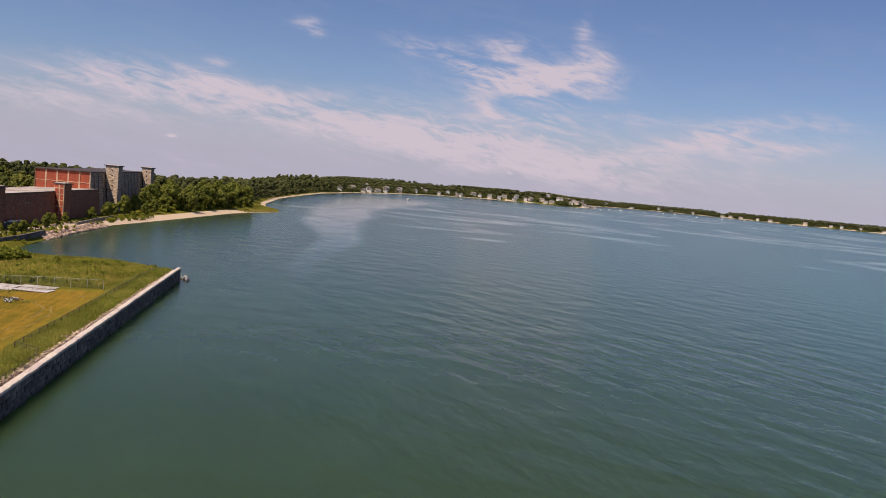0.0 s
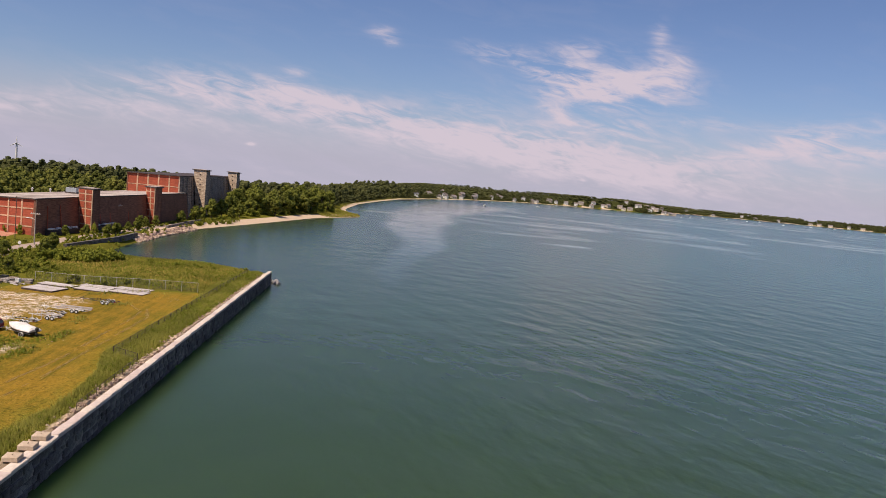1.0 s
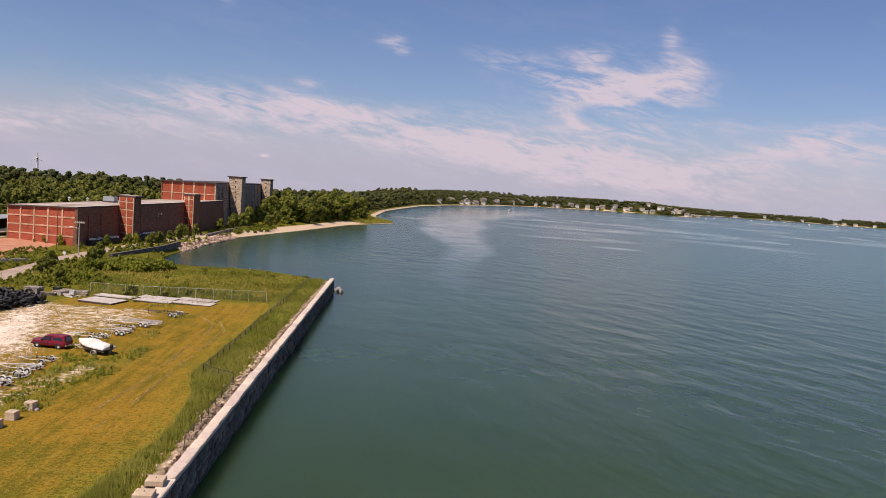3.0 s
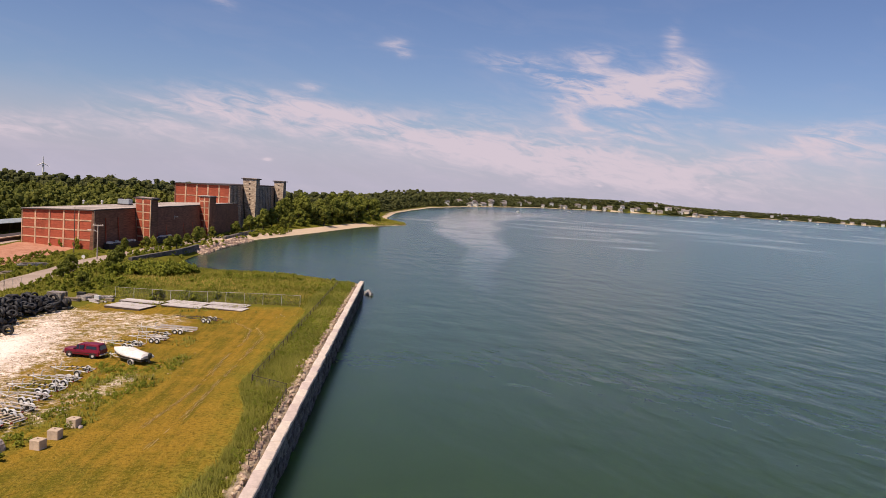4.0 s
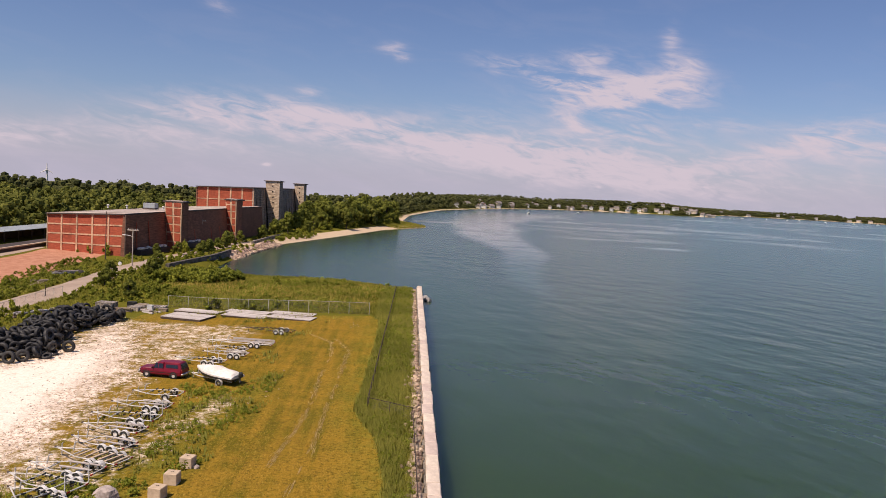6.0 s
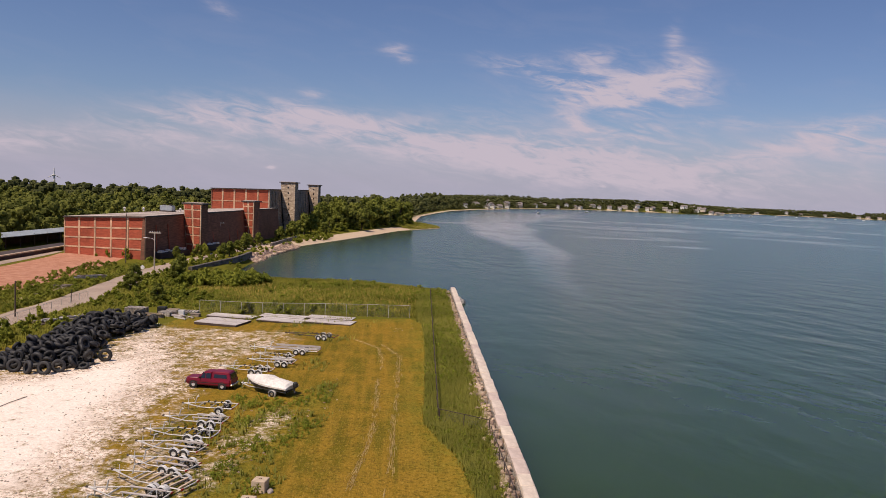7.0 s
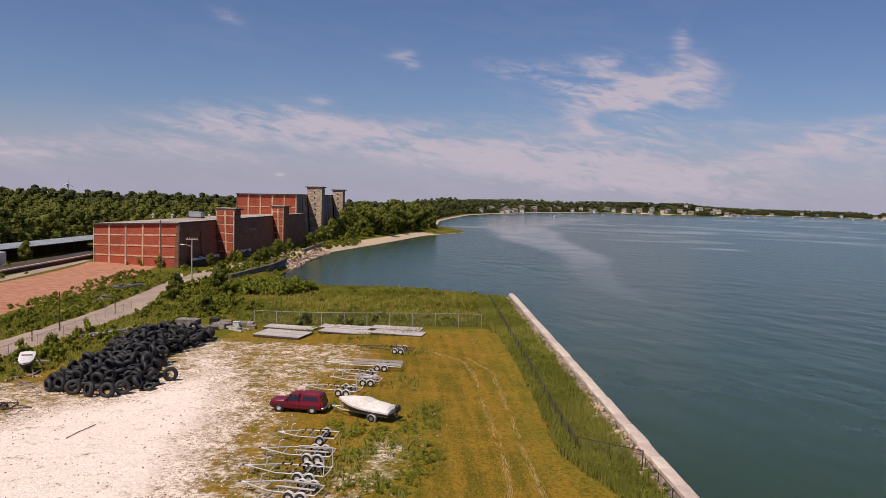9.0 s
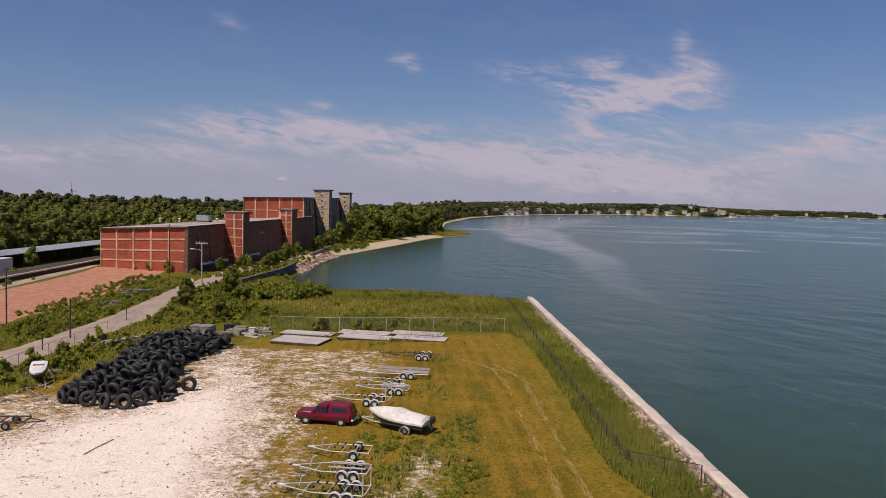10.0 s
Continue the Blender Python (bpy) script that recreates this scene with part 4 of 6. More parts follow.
low_warehouse()
tall_warehouse()
tower("red brick stair tower with tan frame and dark cap", (-199.4, 241.4), (-192.9, 239.6), 4.4, 0.6, 14.9, BRICK, BRICK_DARK, 1.6, (0.24, 0.42, 0.58, 0.74, 0.9))
tower("red brick stair tower with tan frame beside the long wall", (-208.9, 291.4), (-203.9, 289.9), 6.0, 0.6, 15.0, BRICK, BRICK_DARK, 1.5, (0.24, 0.42, 0.58, 0.74, 0.9))
tower("tall buff rendered stair tower with small windows", (-222.6, 347.6), (-215.3, 346.0), 5.0, 2.0, 22.2, BUFF, BRICK_GREY, 2.6, (), True)
tower("tall buff rendered stair tower at the far end", (-233.7, 400.2), (-227.8, 398.8), 5.0, 2.0, 21.6, BUFF, BRICK_GREY, 2.6, (), True)


# ---- long open shed beside the dirt lot ----
def open_shed():
    t = thing("platform_canopy", "long low open shed with grey metal roof on dark posts", "shed")
    a, s = Vector((-231, 158, 0)), Vector((-0.22, 0.975, 0))
    n = Vector((0.975, 0.22, 0))
    L = 110
    roof = Shape()
    rows = []
    for k in np.linspace(-60, L, 36):
        p = a + s * float(k)
        rows.append([p - n * 4.2 + Vector((0, 0, 4.0)), p + Vector((0, 0, 4.9)), p + n * 4.2 + Vector((0, 0, 4.1)), p + n * 4.2 + Vector((0, 0, 3.95)), p + Vector((0, 0, 4.7)), p - n * 4.2 + Vector((0, 0, 3.85))])
    part("roof", roof.loft(rows), METAL_ROOF, t)
    for k in range(-58, L, 7):
        for o in (-3.4, 3.4):
            p = a + s * k + n * o
            part("post", Shape().box((p.x, p.y, 2.2), (0.25, 0.25, 4.2)), RUST, t)
    p, q = a + s * -60, a + s * L
    part("back_wall", Shape().hexa([p - n * 3.6, q - n * 3.6, q - n * 3.4, p - n * 3.4], [v + Vector((0, 0, 4.0)) for v in (p - n * 3.6, q - n * 3.6, q - n * 3.4, p - n * 3.4)]), EAVE, t)
    w = thing("white_van_body", "white box body parked between the shed and the platform", "van body", pose(-231.2, 201.5, ground_z(-231.2, 201.5), 0, 0, 16))
    part("box", Shape().box((0, 0, 2.0), (2.4, 5.4, 3.1), bevel=0.08), WHITE, w)
    part("skirt", Shape().box((0, 0, 0.22), (2.0, 4.6, 0.44)), BLACK, w)
    # loading platform with a pale edge, and a lane before it
    e, d = Vector((-217.1, 187.1, 0)), Vector((-0.285, 0.9585, 0))
    back = Vector((-0.9585, -0.285, 0))
    at = lambda k, o, h: e + d * k + back * o + Vector((0, 0, h))
    plat = thing("loading_platform", "long low loading platform with side coloured as shade and pale edge", "platform", kind="structure")
    # near-black colour here stands for the shadow on the platform side
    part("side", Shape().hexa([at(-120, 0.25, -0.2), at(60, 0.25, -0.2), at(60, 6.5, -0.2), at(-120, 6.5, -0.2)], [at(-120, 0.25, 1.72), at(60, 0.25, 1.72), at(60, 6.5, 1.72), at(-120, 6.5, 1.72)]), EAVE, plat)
    part("edge", Shape().hexa([at(-120, 0, 1.72), at(60, 0, 1.72), at(60, 0.7, 1.72), at(-120, 0.7, 1.72)], [at(-120, 0, 2.0), at(60, 0, 2.0), at(60, 0.7, 2.0), at(-120, 0.7, 2.0)]), BLOCK, plat)
    lane = Shape()
    lane.loft([[(x + 1.6, y + 0.5, ground_z(x + 1.6, y) + 0.05), (x, y, ground_z(x, y) + 0.08), (x - 1.6, y - 0.5, ground_z(x - 1.6, y) + 0.05)] for x, y in ((-188, 122), (-198, 148), (-204, 164), (-210.3, 180), (-216.5, 195.5), (-223.5, 214), (-229, 228))], closed=False)
    tagged(part("lane", lane, ASPHALT, smooth=True), "narrow pale lane beside the loading platform", "road", kind="structure")


open_shed()


# ---- fences ----
def chain_fence(label, a, b, tall, step=3.0, wire=0.3, steel=None):
    f = thing("chain_link_fence", label, "fence")
    a, b = Vector((*a, 0)), Vector((*b, 0))
    n = max(1, round((b - a).length / step))
    d = (b - a).normalized()
    pz = lambda p: ground_z(p.x, p.y)
    pts = [a.lerp(b, i / n) for i in range(n + 1)]
    for p in pts:
        z = pz(p)
        part("post", Shape().tube((p.x, p.y, z - 0.2), (p.x, p.y, z + tall), 0.04), steel or GALV, f)
    for p, q in zip(pts, pts[1:]):
        part("top_rail", Shape().tube((p.x, p.y, pz(p) + tall - 0.03), (q.x, q.y, pz(q) + tall - 0.03), 0.028, n=6), steel or GALV, f)
    mesh = Shape()
    L, k = (b - a).length, 0.0
    while k < L:
        for sgn in (1, -1):
            k1 = min(max(k + sgn * tall, 0), L)
            h = abs(k1 - k)
            p, q = a + d * k, a + d * k1
            z0, z1 = pz(p) + 0.03, pz(q) + h
            w = d * 0.006
            mesh.add([(p.x, p.y, z0), (p.x + w.x, p.y + w.y, z0 - 0.01), (q.x + w.x, q.y + w.y, z1 - 0.01), (q.x, q.y, z1)], [(0, 1, 2, 3)])
        k += wire
    part("wire_mesh", mesh, WIRE, f)


chain_fence("tall grey chain-link fence behind the dock sections", (-141.5, 155.5), (-110.8, 161.8), 1.9, 3.0, 0.16, FENCE_STEEL)
chain_fence("dark chain-link fence along the tall grass strip", wall_at(4, 5.0), wall_at(86.5, 5.85), 1.15, 3.0, 0.1, RUST)
chain_fence("short dark chain-link fence across the grass strip", wall_at(86.6, 5.75), wall_at(89.3, 2.0), 1.15, 2.3, 0.16, RUST)
chain_fence("sagging dark chain-link fence beside the sea wall cap", wall_at(89.6, 1.9), wall_at(108, 1.6), 0.75, 2.6, 0.12, RUST)
chain_fence("roadside chain-link fence behind the tyre heap", (-152.5, 118), (-164.5, 160), 1.2, 3.2, 0.25, FENCE_STEEL)


# ---- poles ----
def utility_pole(x, y, z0, z1, arm, lamp, label="wooden utility pole with crossarm and street lamp"):
    t = thing("utility_pole", label, "utility pole", pose(x, y, z0), "utility poles")
    h = z1 - z0
    part("pole", Shape().tube((0, 0, -0.3), (0, 0, h), 0.16 if arm else 0.11, 0.11 if arm else 0.08, 10), POLE if arm else DARK_POLE, t)
    if arm:
        part("crossarm", Shape().box((0, 0, h - 0.35), (2.6, 0.18, 0.24), rz=0.2), POLE, t)
        for k in (-1.05, -0.5, 0.5, 1.05):
            part("insulator", Shape().lathe([(0.02, 0.28), (0.07, 0.2), (0.05, 0.1), (0.07, 0.0)], (k * 0.98, k * 0.2, h - 0.28), "Z", 8), WHITE, t)
    if lamp:
        part("lamp_arm", Shape().path([(0, 0, h - 1.9), (-0.8, -0.2, h - 1.55), (-1.6, -0.4, h - 1.5)], 0.045), GALV, t)
        part("lamp_head", Shape().box((-1.95, -0.48, h - 1.52), (0.85, 0.3, 0.18), rz=0.24, bevel=0.05), WHITE, t)


utility_pole(-180.4, 200.7, 1.4, 10.0, True, True)
utility_pole(-203.8, 268.0, 1.4, 9.0, True, True)
utility_pole(-216.5, 332.0, 2.5, 11.0, True, False, "wooden utility pole with crossarm by the tall warehouse")
utility_pole(-175.4, 146.2, 1.3, 9.2, False, False, "slender dark wooden pole beside the dirt lot")
utility_pole(-160.8, 141.0, 1.5, 6.6, False, False, "short dark wooden pole by the road")
utility_pole(-194.0, 209.4, 1.2, 13.0, False, False, "slender wooden pole before the brick front")
for x, y in ((-163.5, 155.0), (-158.5, 134.0), (-166, 133)):
    p = part("marker_post", Shape().tube((0, 0, -0.1), (0, 0, 2.0), 0.06), RUST, m=pose(x, y, ground_z(x, y)))
    tagged(p, "thin rusty marker post in the roadside weeds", "post", "roadside posts")
sign = thing("road_sign", "small white round road sign on a post", "road sign", pose(-176.8, 191.5, 1.4, 0, 0, 10))
part("post", Shape().tube((0, 0, -0.1), (0, 0, 1.7), 0.04), GALV, sign)
part("plate", Shape().lathe([(0.02, -0.02), (0.42, -0.02), (0.42, 0.02), (0.02, 0.02)], (0, -0.05, 1.75), "Y", 14), WHITE, sign)


# ---- vehicles and boats ----
def wheel(parent, c, r, w, rim_mat=None):
    """A tyre with a rim, axle along y."""
    ty = part("wheel", Shape().lathe([(r * 0.58, -w / 2), (r * 0.9, -w / 2), (r, -w * 0.32), (r, w * 0.32), (r * 0.9, w / 2), (r * 0.58, w / 2), (r * 0.58, -w / 2)], (0, 0, 0), "Y", 20), RUBBER, parent, smooth=True)
    ty.location = c
    part("rim", Shape().lathe([(0.02, -w * 0.3), (r * 0.3, -w * 0.42), (r * 0.58, -w * 0.36), (r * 0.6, w * 0.36), (r * 0.3, w * 0.42), (0.02, w * 0.3)], (0, 0, 0), "Y", 16), rim_mat or CHROME, ty, "bright metal rim")
    return ty


def pickup():
    """Front at -x."""
    t = thing("pickup_truck", "dark red pickup truck with matching bed cap, parked on the gravel", "pickup truck", pose(-116.6, 117.0, ground_z(-116.7, 117.2), 0, 0, 5))
    t.scale = (0.9, 0.9, 0.92)
    W = 1.78

    def outline(z, inset, x0, x1, r):
        y = W / 2 - inset
        return [(x0 + r, -y, z), (x1 - r * 0.6, -y, z), (x1, -y + r * 0.6, z), (x1, y - r * 0.6, z), (x1 - r * 0.6, y, z), (x0 + r, y, z), (x0, y - r, z), (x0, -y + r, z)]

    body = Shape()
    body.loft([outline(0.34, 0.06, -2.40, 2.40, 0.25), outline(0.45, 0.0, -2.46, 2.46, 0.28), outline(0.78, -0.01, -2.48, 2.47, 0.28), outline(0.98, 0.04, -2.42, 2.45, 0.3)])
    part("body", body, PAINT, t, smooth=False)
    hood = Shape().loft([outline(0.97, 0.06, -2.40, -0.9, 0.3), outline(1.08, 0.16, -2.25, -0.95, 0.3)])
    hood.v = [(x, y, z + (0.09 * (x + 1.0) if z > 1.0 else 0)) for x, y, z in hood.v]
    part("hood", hood, PAINT, t)
    cab = Shape().loft([outline(0.975, 0.05, -1.25, 0.35, 0.1), outline(1.30, 0.12, -0.92, 0.35, 0.15), outline(1.62, 0.23, -0.52, 0.35, 0.2), outline(1.68, 0.33, -0.40, 0.35, 0.2)])
    part("cab", cab, PAINT, t)
    cap = Shape().loft([outline(0.975, 0.04, 0.38, 2.44, 0.05), outline(1.30, 0.10, 0.38, 2.38, 0.05), outline(1.66, 0.19, 0.40, 2.22, 0.1), outline(1.74, 0.30, 0.46, 2.10, 0.12)])
    part("bed_cap", cap, PAINT, t, "red fibreglass bed cap with side windows")

    def pane(x0, x1, z0, z1, y0, y1, name="side_window"):
        for s in (-1, 1):
            part(name, Shape().hexa([(x0[0], s * y0, z0), (x1[0], s * y0, z0), (x1[0], s * (y0 - 0.03), z0), (x0[0], s * (y0 - 0.03), z0)], [(x0[1], s * y1, z1), (x1[1], s * y1, z1), (x1[1], s * (y1 - 0.03), z1), (x0[1], s * (y1 - 0.03), z1)]), DARK_GLASS, t)

    pane((-0.84, -0.55), (-0.30, -0.30), 1.06, 1.54, 0.842, 0.715)
    pane((-0.22, -0.22), (0.28, 0.28), 1.06, 1.54, 0.842, 0.715)
    pane((0.62, 0.66), (2.05, 1.95), 1.16, 1.50, 0.835, 0.76, "cap_window")
    part("windscreen", Shape().hexa([(-1.20, -0.70, 1.03), (-1.20, 0.70, 1.03), (-1.16, 0.70, 1.03), (-1.16, -0.70, 1.03)], [(-0.62, -0.60, 1.58), (-0.62, 0.60, 1.58), (-0.56, 0.60, 1.58), (-0.56, -0.60, 1.58)]), DARK_GLASS, t)
    part("rear_window", Shape().hexa([(2.40, -0.62, 1.1), (2.44, -0.62, 1.1), (2.44, 0.62, 1.1), (2.40, 0.62, 1.1)], [(2.26, -0.55, 1.58), (2.32, -0.55, 1.58), (2.32, 0.55, 1.58), (2.26, 0.55, 1.58)]), DARK_GLASS, t)
    part("front_bumper", Shape().box((-2.5, 0, 0.5), (0.16, 1.72, 0.22), bevel=0.05), CHROME, t)
    part("rear_bumper", Shape().box((2.52, 0, 0.5), (0.18, 1.7, 0.2), bevel=0.05), CHROME, t)
    part("grille", Shape().box((-2.49, 0, 0.8), (0.05, 0.95, 0.2), bevel=0.02), BLACK, t)
    for s in (-1, 1):
        part("headlight", Shape().box((-2.46, s * 0.66, 0.8), (0.1, 0.32, 0.17), bevel=0.03), CLEAR_LAMP, t)
        part("tail_light", Shape().box((2.45, s * 0.78, 0.85), (0.08, 0.16, 0.35), bevel=0.02), RED_LAMP, t)
        part("mirror", Shape().box((-0.85, s * 0.97, 1.12), (0.1, 0.2, 0.15), bevel=0.03), BLACK, t)
        part("trim_strip", Shape().box((0, s * 0.895, 0.62), (4.3, 0.02, 0.06)), BLACK, t)
        for x in (-1.55, 1.55):
            wheel(t, (x, s * 0.80, 0.35), 0.35, 0.22, GALV)
            part("wheel_arch", Shape().lathe([(0.36, -0.02), (0.43, -0.02), (0.43, 0.02), (0.36, 0.02)], (x, s * 0.885, 0.36), "Y", 20), BLACK, t)
    part("licence_plate", Shape().box((2.62, 0, 0.55), (0.02, 0.32, 0.16)), WHITE, t)


def boat_on_trailer():
    """Bow at -x."""
    t = thing("covered_boat", "motorboat under a white cover on a trailer, dark outboard", "boat", pose(-110.5, 116.9, ground_z(-110.6, 117), 0, 0, -12))
    t.scale = (0.97, 0.97, 0.86)
    st = [(-2.8, 0.04, 1.42, 1.15), (-2.3, 0.40, 1.32, 0.78), (-1.5, 0.80, 1.2, 0.52), (-0.4, 1.02, 1.08, 0.46), (1.0, 1.05, 1.05, 0.46), (2.15, 0.98, 1.05, 0.5)]
    hull = Shape().loft([[(x, -w, top), (x, -w * 0.92, low + 0.22), (x, 0, low), (x, w * 0.92, low + 0.22), (x, w, top), (x, 0, top + 0.02)] for x, w, top, low in st])
    part("hull", hull, HULL, t, "dark hull below the cover", smooth=True)
    cover = Shape()
    rings = []
    for x, w, top, peak in ((-2.9, 0.04, 1.42, 1.50), (-2.3, 0.42, 1.34, 1.66), (-1.5, 0.82, 1.24, 1.78), (-0.6, 1.02, 1.16, 1.88), (-0.1, 1.06, 1.12, 1.92), (0.5, 1.08, 1.10, 1.66), (1.4, 1.07, 1.08, 1.56), (2.15, 1.0, 1.06, 1.50), (2.36, 0.97, 1.02, 1.22)):
        ring = [(x, -w * 1.02, top - 0.16), (x, -w * 1.03, top)]
        for k in range(1, 6):
            a = math.pi * k / 6
            ring.append((x, -w * math.cos(a) * (0.96 + 0.02 * math.sin(9 * x + 3 * k)), top + (peak - top) * (math.sin(a) ** 1.25) + 0.02 * math.sin(13 * x + 5 * k)))
        ring += [(x, w * 1.03, top), (x, w * 1.02, top - 0.16)]
        rings.append(ring)
    part("cover", cover.loft(rings), CANVAS, t, "taut white boat cover")
    motor = part("outboard", Shape().box((2.72, 0, 1.32), (0.42, 0.42, 0.62), bevel=0.12), BLACK, t, "dark outboard motor")
    part("shaft", Shape().box((2.62, 0, 0.8), (0.18, 0.12, 0.6), bevel=0.03), BLACK, motor)
    part("propeller", Shape().lathe([(0.02, -0.1), (0.16, -0.04), (0.16, 0.04), (0.02, 0.1)], (2.72, 0, 0.5), "X", 10), BLACK, motor)
    for s in (-1, 1):
        part("trailer_rail", Shape().path([(-3.6, 0, 0.5), (-2.2, s * 0.55, 0.5), (2.1, s * 0.6, 0.5)], 0.05), GALV, t)
        wheel(t, (0.9, s * 1.02, 0.31), 0.31, 0.19)
        part("fender", Shape().lathe([(0.36, -0.12), (0.40, -0.12), (0.40, 0.12), (0.36, 0.12)], (0.9, s * 1.02, 0.31), "Y", 18), GALV, t)
    for x in (-1.6, 0.1, 1.8):
        part("bunk", Shape().box((x, 0, 0.47), (0.1, 1.3, 0.08)), WOOD, t)
    part("winch_post", Shape().tube((-2.75, 0, 0.5), (-2.7, 0, 1.15), 0.05), GALV, t)
    part("jockey_wheel", Shape().tube((-3.4, 0, 0.0), (-3.4, 0, 0.7), 0.045), GALV, t)


def fender(parent, xs, y, r, w, mat):
    """Mudguard arches over one or two wheels in line, joined by a flat step."""
    prof = []
    for x in xs:
        prof += [(x + r * math.cos(a), r * math.sin(a)) for a in (math.pi * (1 - i / 8) for i in range(9))]
    rings = []
    for x, z in prof:
        k = 1 - 0.03 / r
        cx = min(xs, key=lambda c: abs(c - x))
        ix, iz = cx + (x - cx) * k, z * k
        rings.append([(x, y - w / 2, z + 0.33), (x, y + w / 2, z + 0.33), (ix, y + w / 2, iz + 0.33), (ix, y - w / 2, iz + 0.33)])
    part("fender", Shape().loft(rings), mat, parent)


def boat_trailer(label, long, mat, axles=2, posts=0.0, bunk="pads", stand=True, guard=None, seed=0):
    """An empty trailer with its axles near the origin, tongue at -x."""
    r = random.Random(seed)
    t = thing("boat_trailer", label, "boat trailer", group="empty boat trailers")
    rear, tip, w, z = 0.29 * long, -0.71 * long, 0.80, 0.5
    neck = tip + 0.36 * long
    xs = (-0.05, 0.68) if axles == 2 else (0.3,)
    for s in (-1, 1):
        part("side_rail", Shape().path([(tip + 0.35, s * 0.05, z), (neck, s * w * 0.8, z), (neck + 0.4, s * w, z), (rear, s * w, z + 0.02)], 0.042), mat, t)
        for x in xs:
            wheel(t, (x, s * (w + 0.18), 0.31), 0.31, 0.19, WHITE)
        fender(t, xs, s * (w + 0.18), 0.37, 0.24, guard or mat)
        if bunk == "pads":
            part("bunk", Shape().box(((neck + rear) / 2 + 0.3, s * 0.45, z + 0.2), ((rear - neck) * 0.72, 0.13, 0.09), bevel=0.02), DECK, t)
            for x in (neck + 0.9, rear - 0.4):
                part("bracket", Shape().box((x, s * 0.45, z + 0.08), (0.06, 0.08, 0.2)), mat, t)
        elif bunk == "boards":
            part("side_board", Shape().box(((neck + rear) / 2, s * (w - 0.1), z + 0.25), (rear - neck, 0.06, 0.22)), DECK, t)
            part("runner", Shape().box(((neck + rear) / 2, s * 0.3, z + 0.1), (rear - neck, 0.16, 0.07)), DECK, t)
        elif bunk == "rollers":
            for k in range(4):
                part("roller", Shape().tube((neck + 0.5 + 0.55 * k, s * 0.3, z + 0.17), (neck + 0.5 + 0.55 * k, s * 0.55, z + 0.2), 0.06), BLACK, t)
        if posts:
            part("guide_post", Shape().path([(rear - 0.1, s * (w - 0.05), z), (rear - 0.05, s * (w + 0.12), z + 0.1), (rear - 0.05, s * (w + 0.12), z + posts)], 0.035), WHITE, t)
        part("tail_lamp", Shape().box((rear + 0.04, s * 0.72, z + 0.02), (0.06, 0.2, 0.09)), RED_LAMP, t)
    for x in (neck, (neck + rear) / 2 - 0.4, 0.3, rear - 0.06):
        part("cross_bar", Shape().tube((x, -w, z - 0.02), (x, w, z - 0.02), 0.045), mat, t)
    if bunk == "slats":
        for k in range(6):
            part("bunk", Shape().box((neck + 0.6 + (rear - neck - 0.8) * k / 5, 0, z + 0.09), (0.14, 1.5, 0.07), rz=r.uniform(-0.08, 0.08)), BLOCK, t)
    part("tongue", Shape().box((tip + 0.35, 0, z), (0.7, 0.11, 0.11), bevel=0.02), mat, t)
    part("coupler", Shape().box((tip + 0.08, 0, z + 0.03), (0.2, 0.13, 0.12), bevel=0.03), RUST, t)
    part("jack", Shape().tube((tip + 0.5, 0.12, 0.0), (tip + 0.5, 0.12, 0.85), 0.032), mat, t)
    if stand:
        part("winch_stand", Shape().path([(neck - 0.5, 0, z), (neck - 0.35, 0, z + 0.6), (neck - 0.12, 0, z + 0.68)], 0.045), mat, t)
    for x in xs:
        part("axle", Shape().tube((x, -w - 0.16, 0.31), (x, w + 0.16, 0.31), 0.04), RUST, t)
    return t


def place_trailers():
    kinds = [boat_trailer("galvanised tandem boat trailer with padded bunks, empty", 5.1, GALV, bunk="pads", guard=WHITE, seed=1),
             boat_trailer("galvanised tandem boat trailer with tall white guide posts, empty", 5.6, GALV, posts=1.25, bunk="rollers", guard=WHITE, seed=2),
             boat_trailer("low dark tandem trailer with white fenders, empty", 6.7, RUST, bunk="rollers", stand=False, guard=WHITE, seed=3),
             boat_trailer("short galvanised single-axle boat trailer, empty", 4.5, GALV, axles=1, bunk="rollers", seed=4),
             boat_trailer("long white tandem boat trailer with board sides, empty", 8.0, WHITE, bunk="boards", seed=5),
             boat_trailer("boat trailer with pale wooden cross bunks and grey fenders", 5.9, GALV, bunk="slats", seed=6)]
    # centre x, y, heading, kind
    spots = [(-116.5, 142.4, 4, 2), (-115.5, 133.6, 9, 4), (-115.7, 129.6, -4, 3), (-114.6, 127.2, 8, 0), (-115.2, 123.0, 2, 1),
             (-111.8, 110.2, 9, 3), (-110.7, 106.5, 8, 0), (-109.7, 103.1, 6, 1), (-108.8, 100.2, 2, 0), (-107.4, 97.0, -4, 0), (-106.1, 94.3, -6, 5), (-106.2, 92.0, 2, 0), (-105.6, 89.4, -6, 1), (-104.7, 87.2, -14, 3)]
    used = set()
    for x, y, h, k in spots:
        m = pose(x, y, ground_z(x, y), 0, 0, h)
        if k in used:
            copy_thing(kinds[k], m)
        else:
            kinds[k].matrix_basis = m
            used.add(k)


pickup()
boat_on_trailer()
place_trailers()


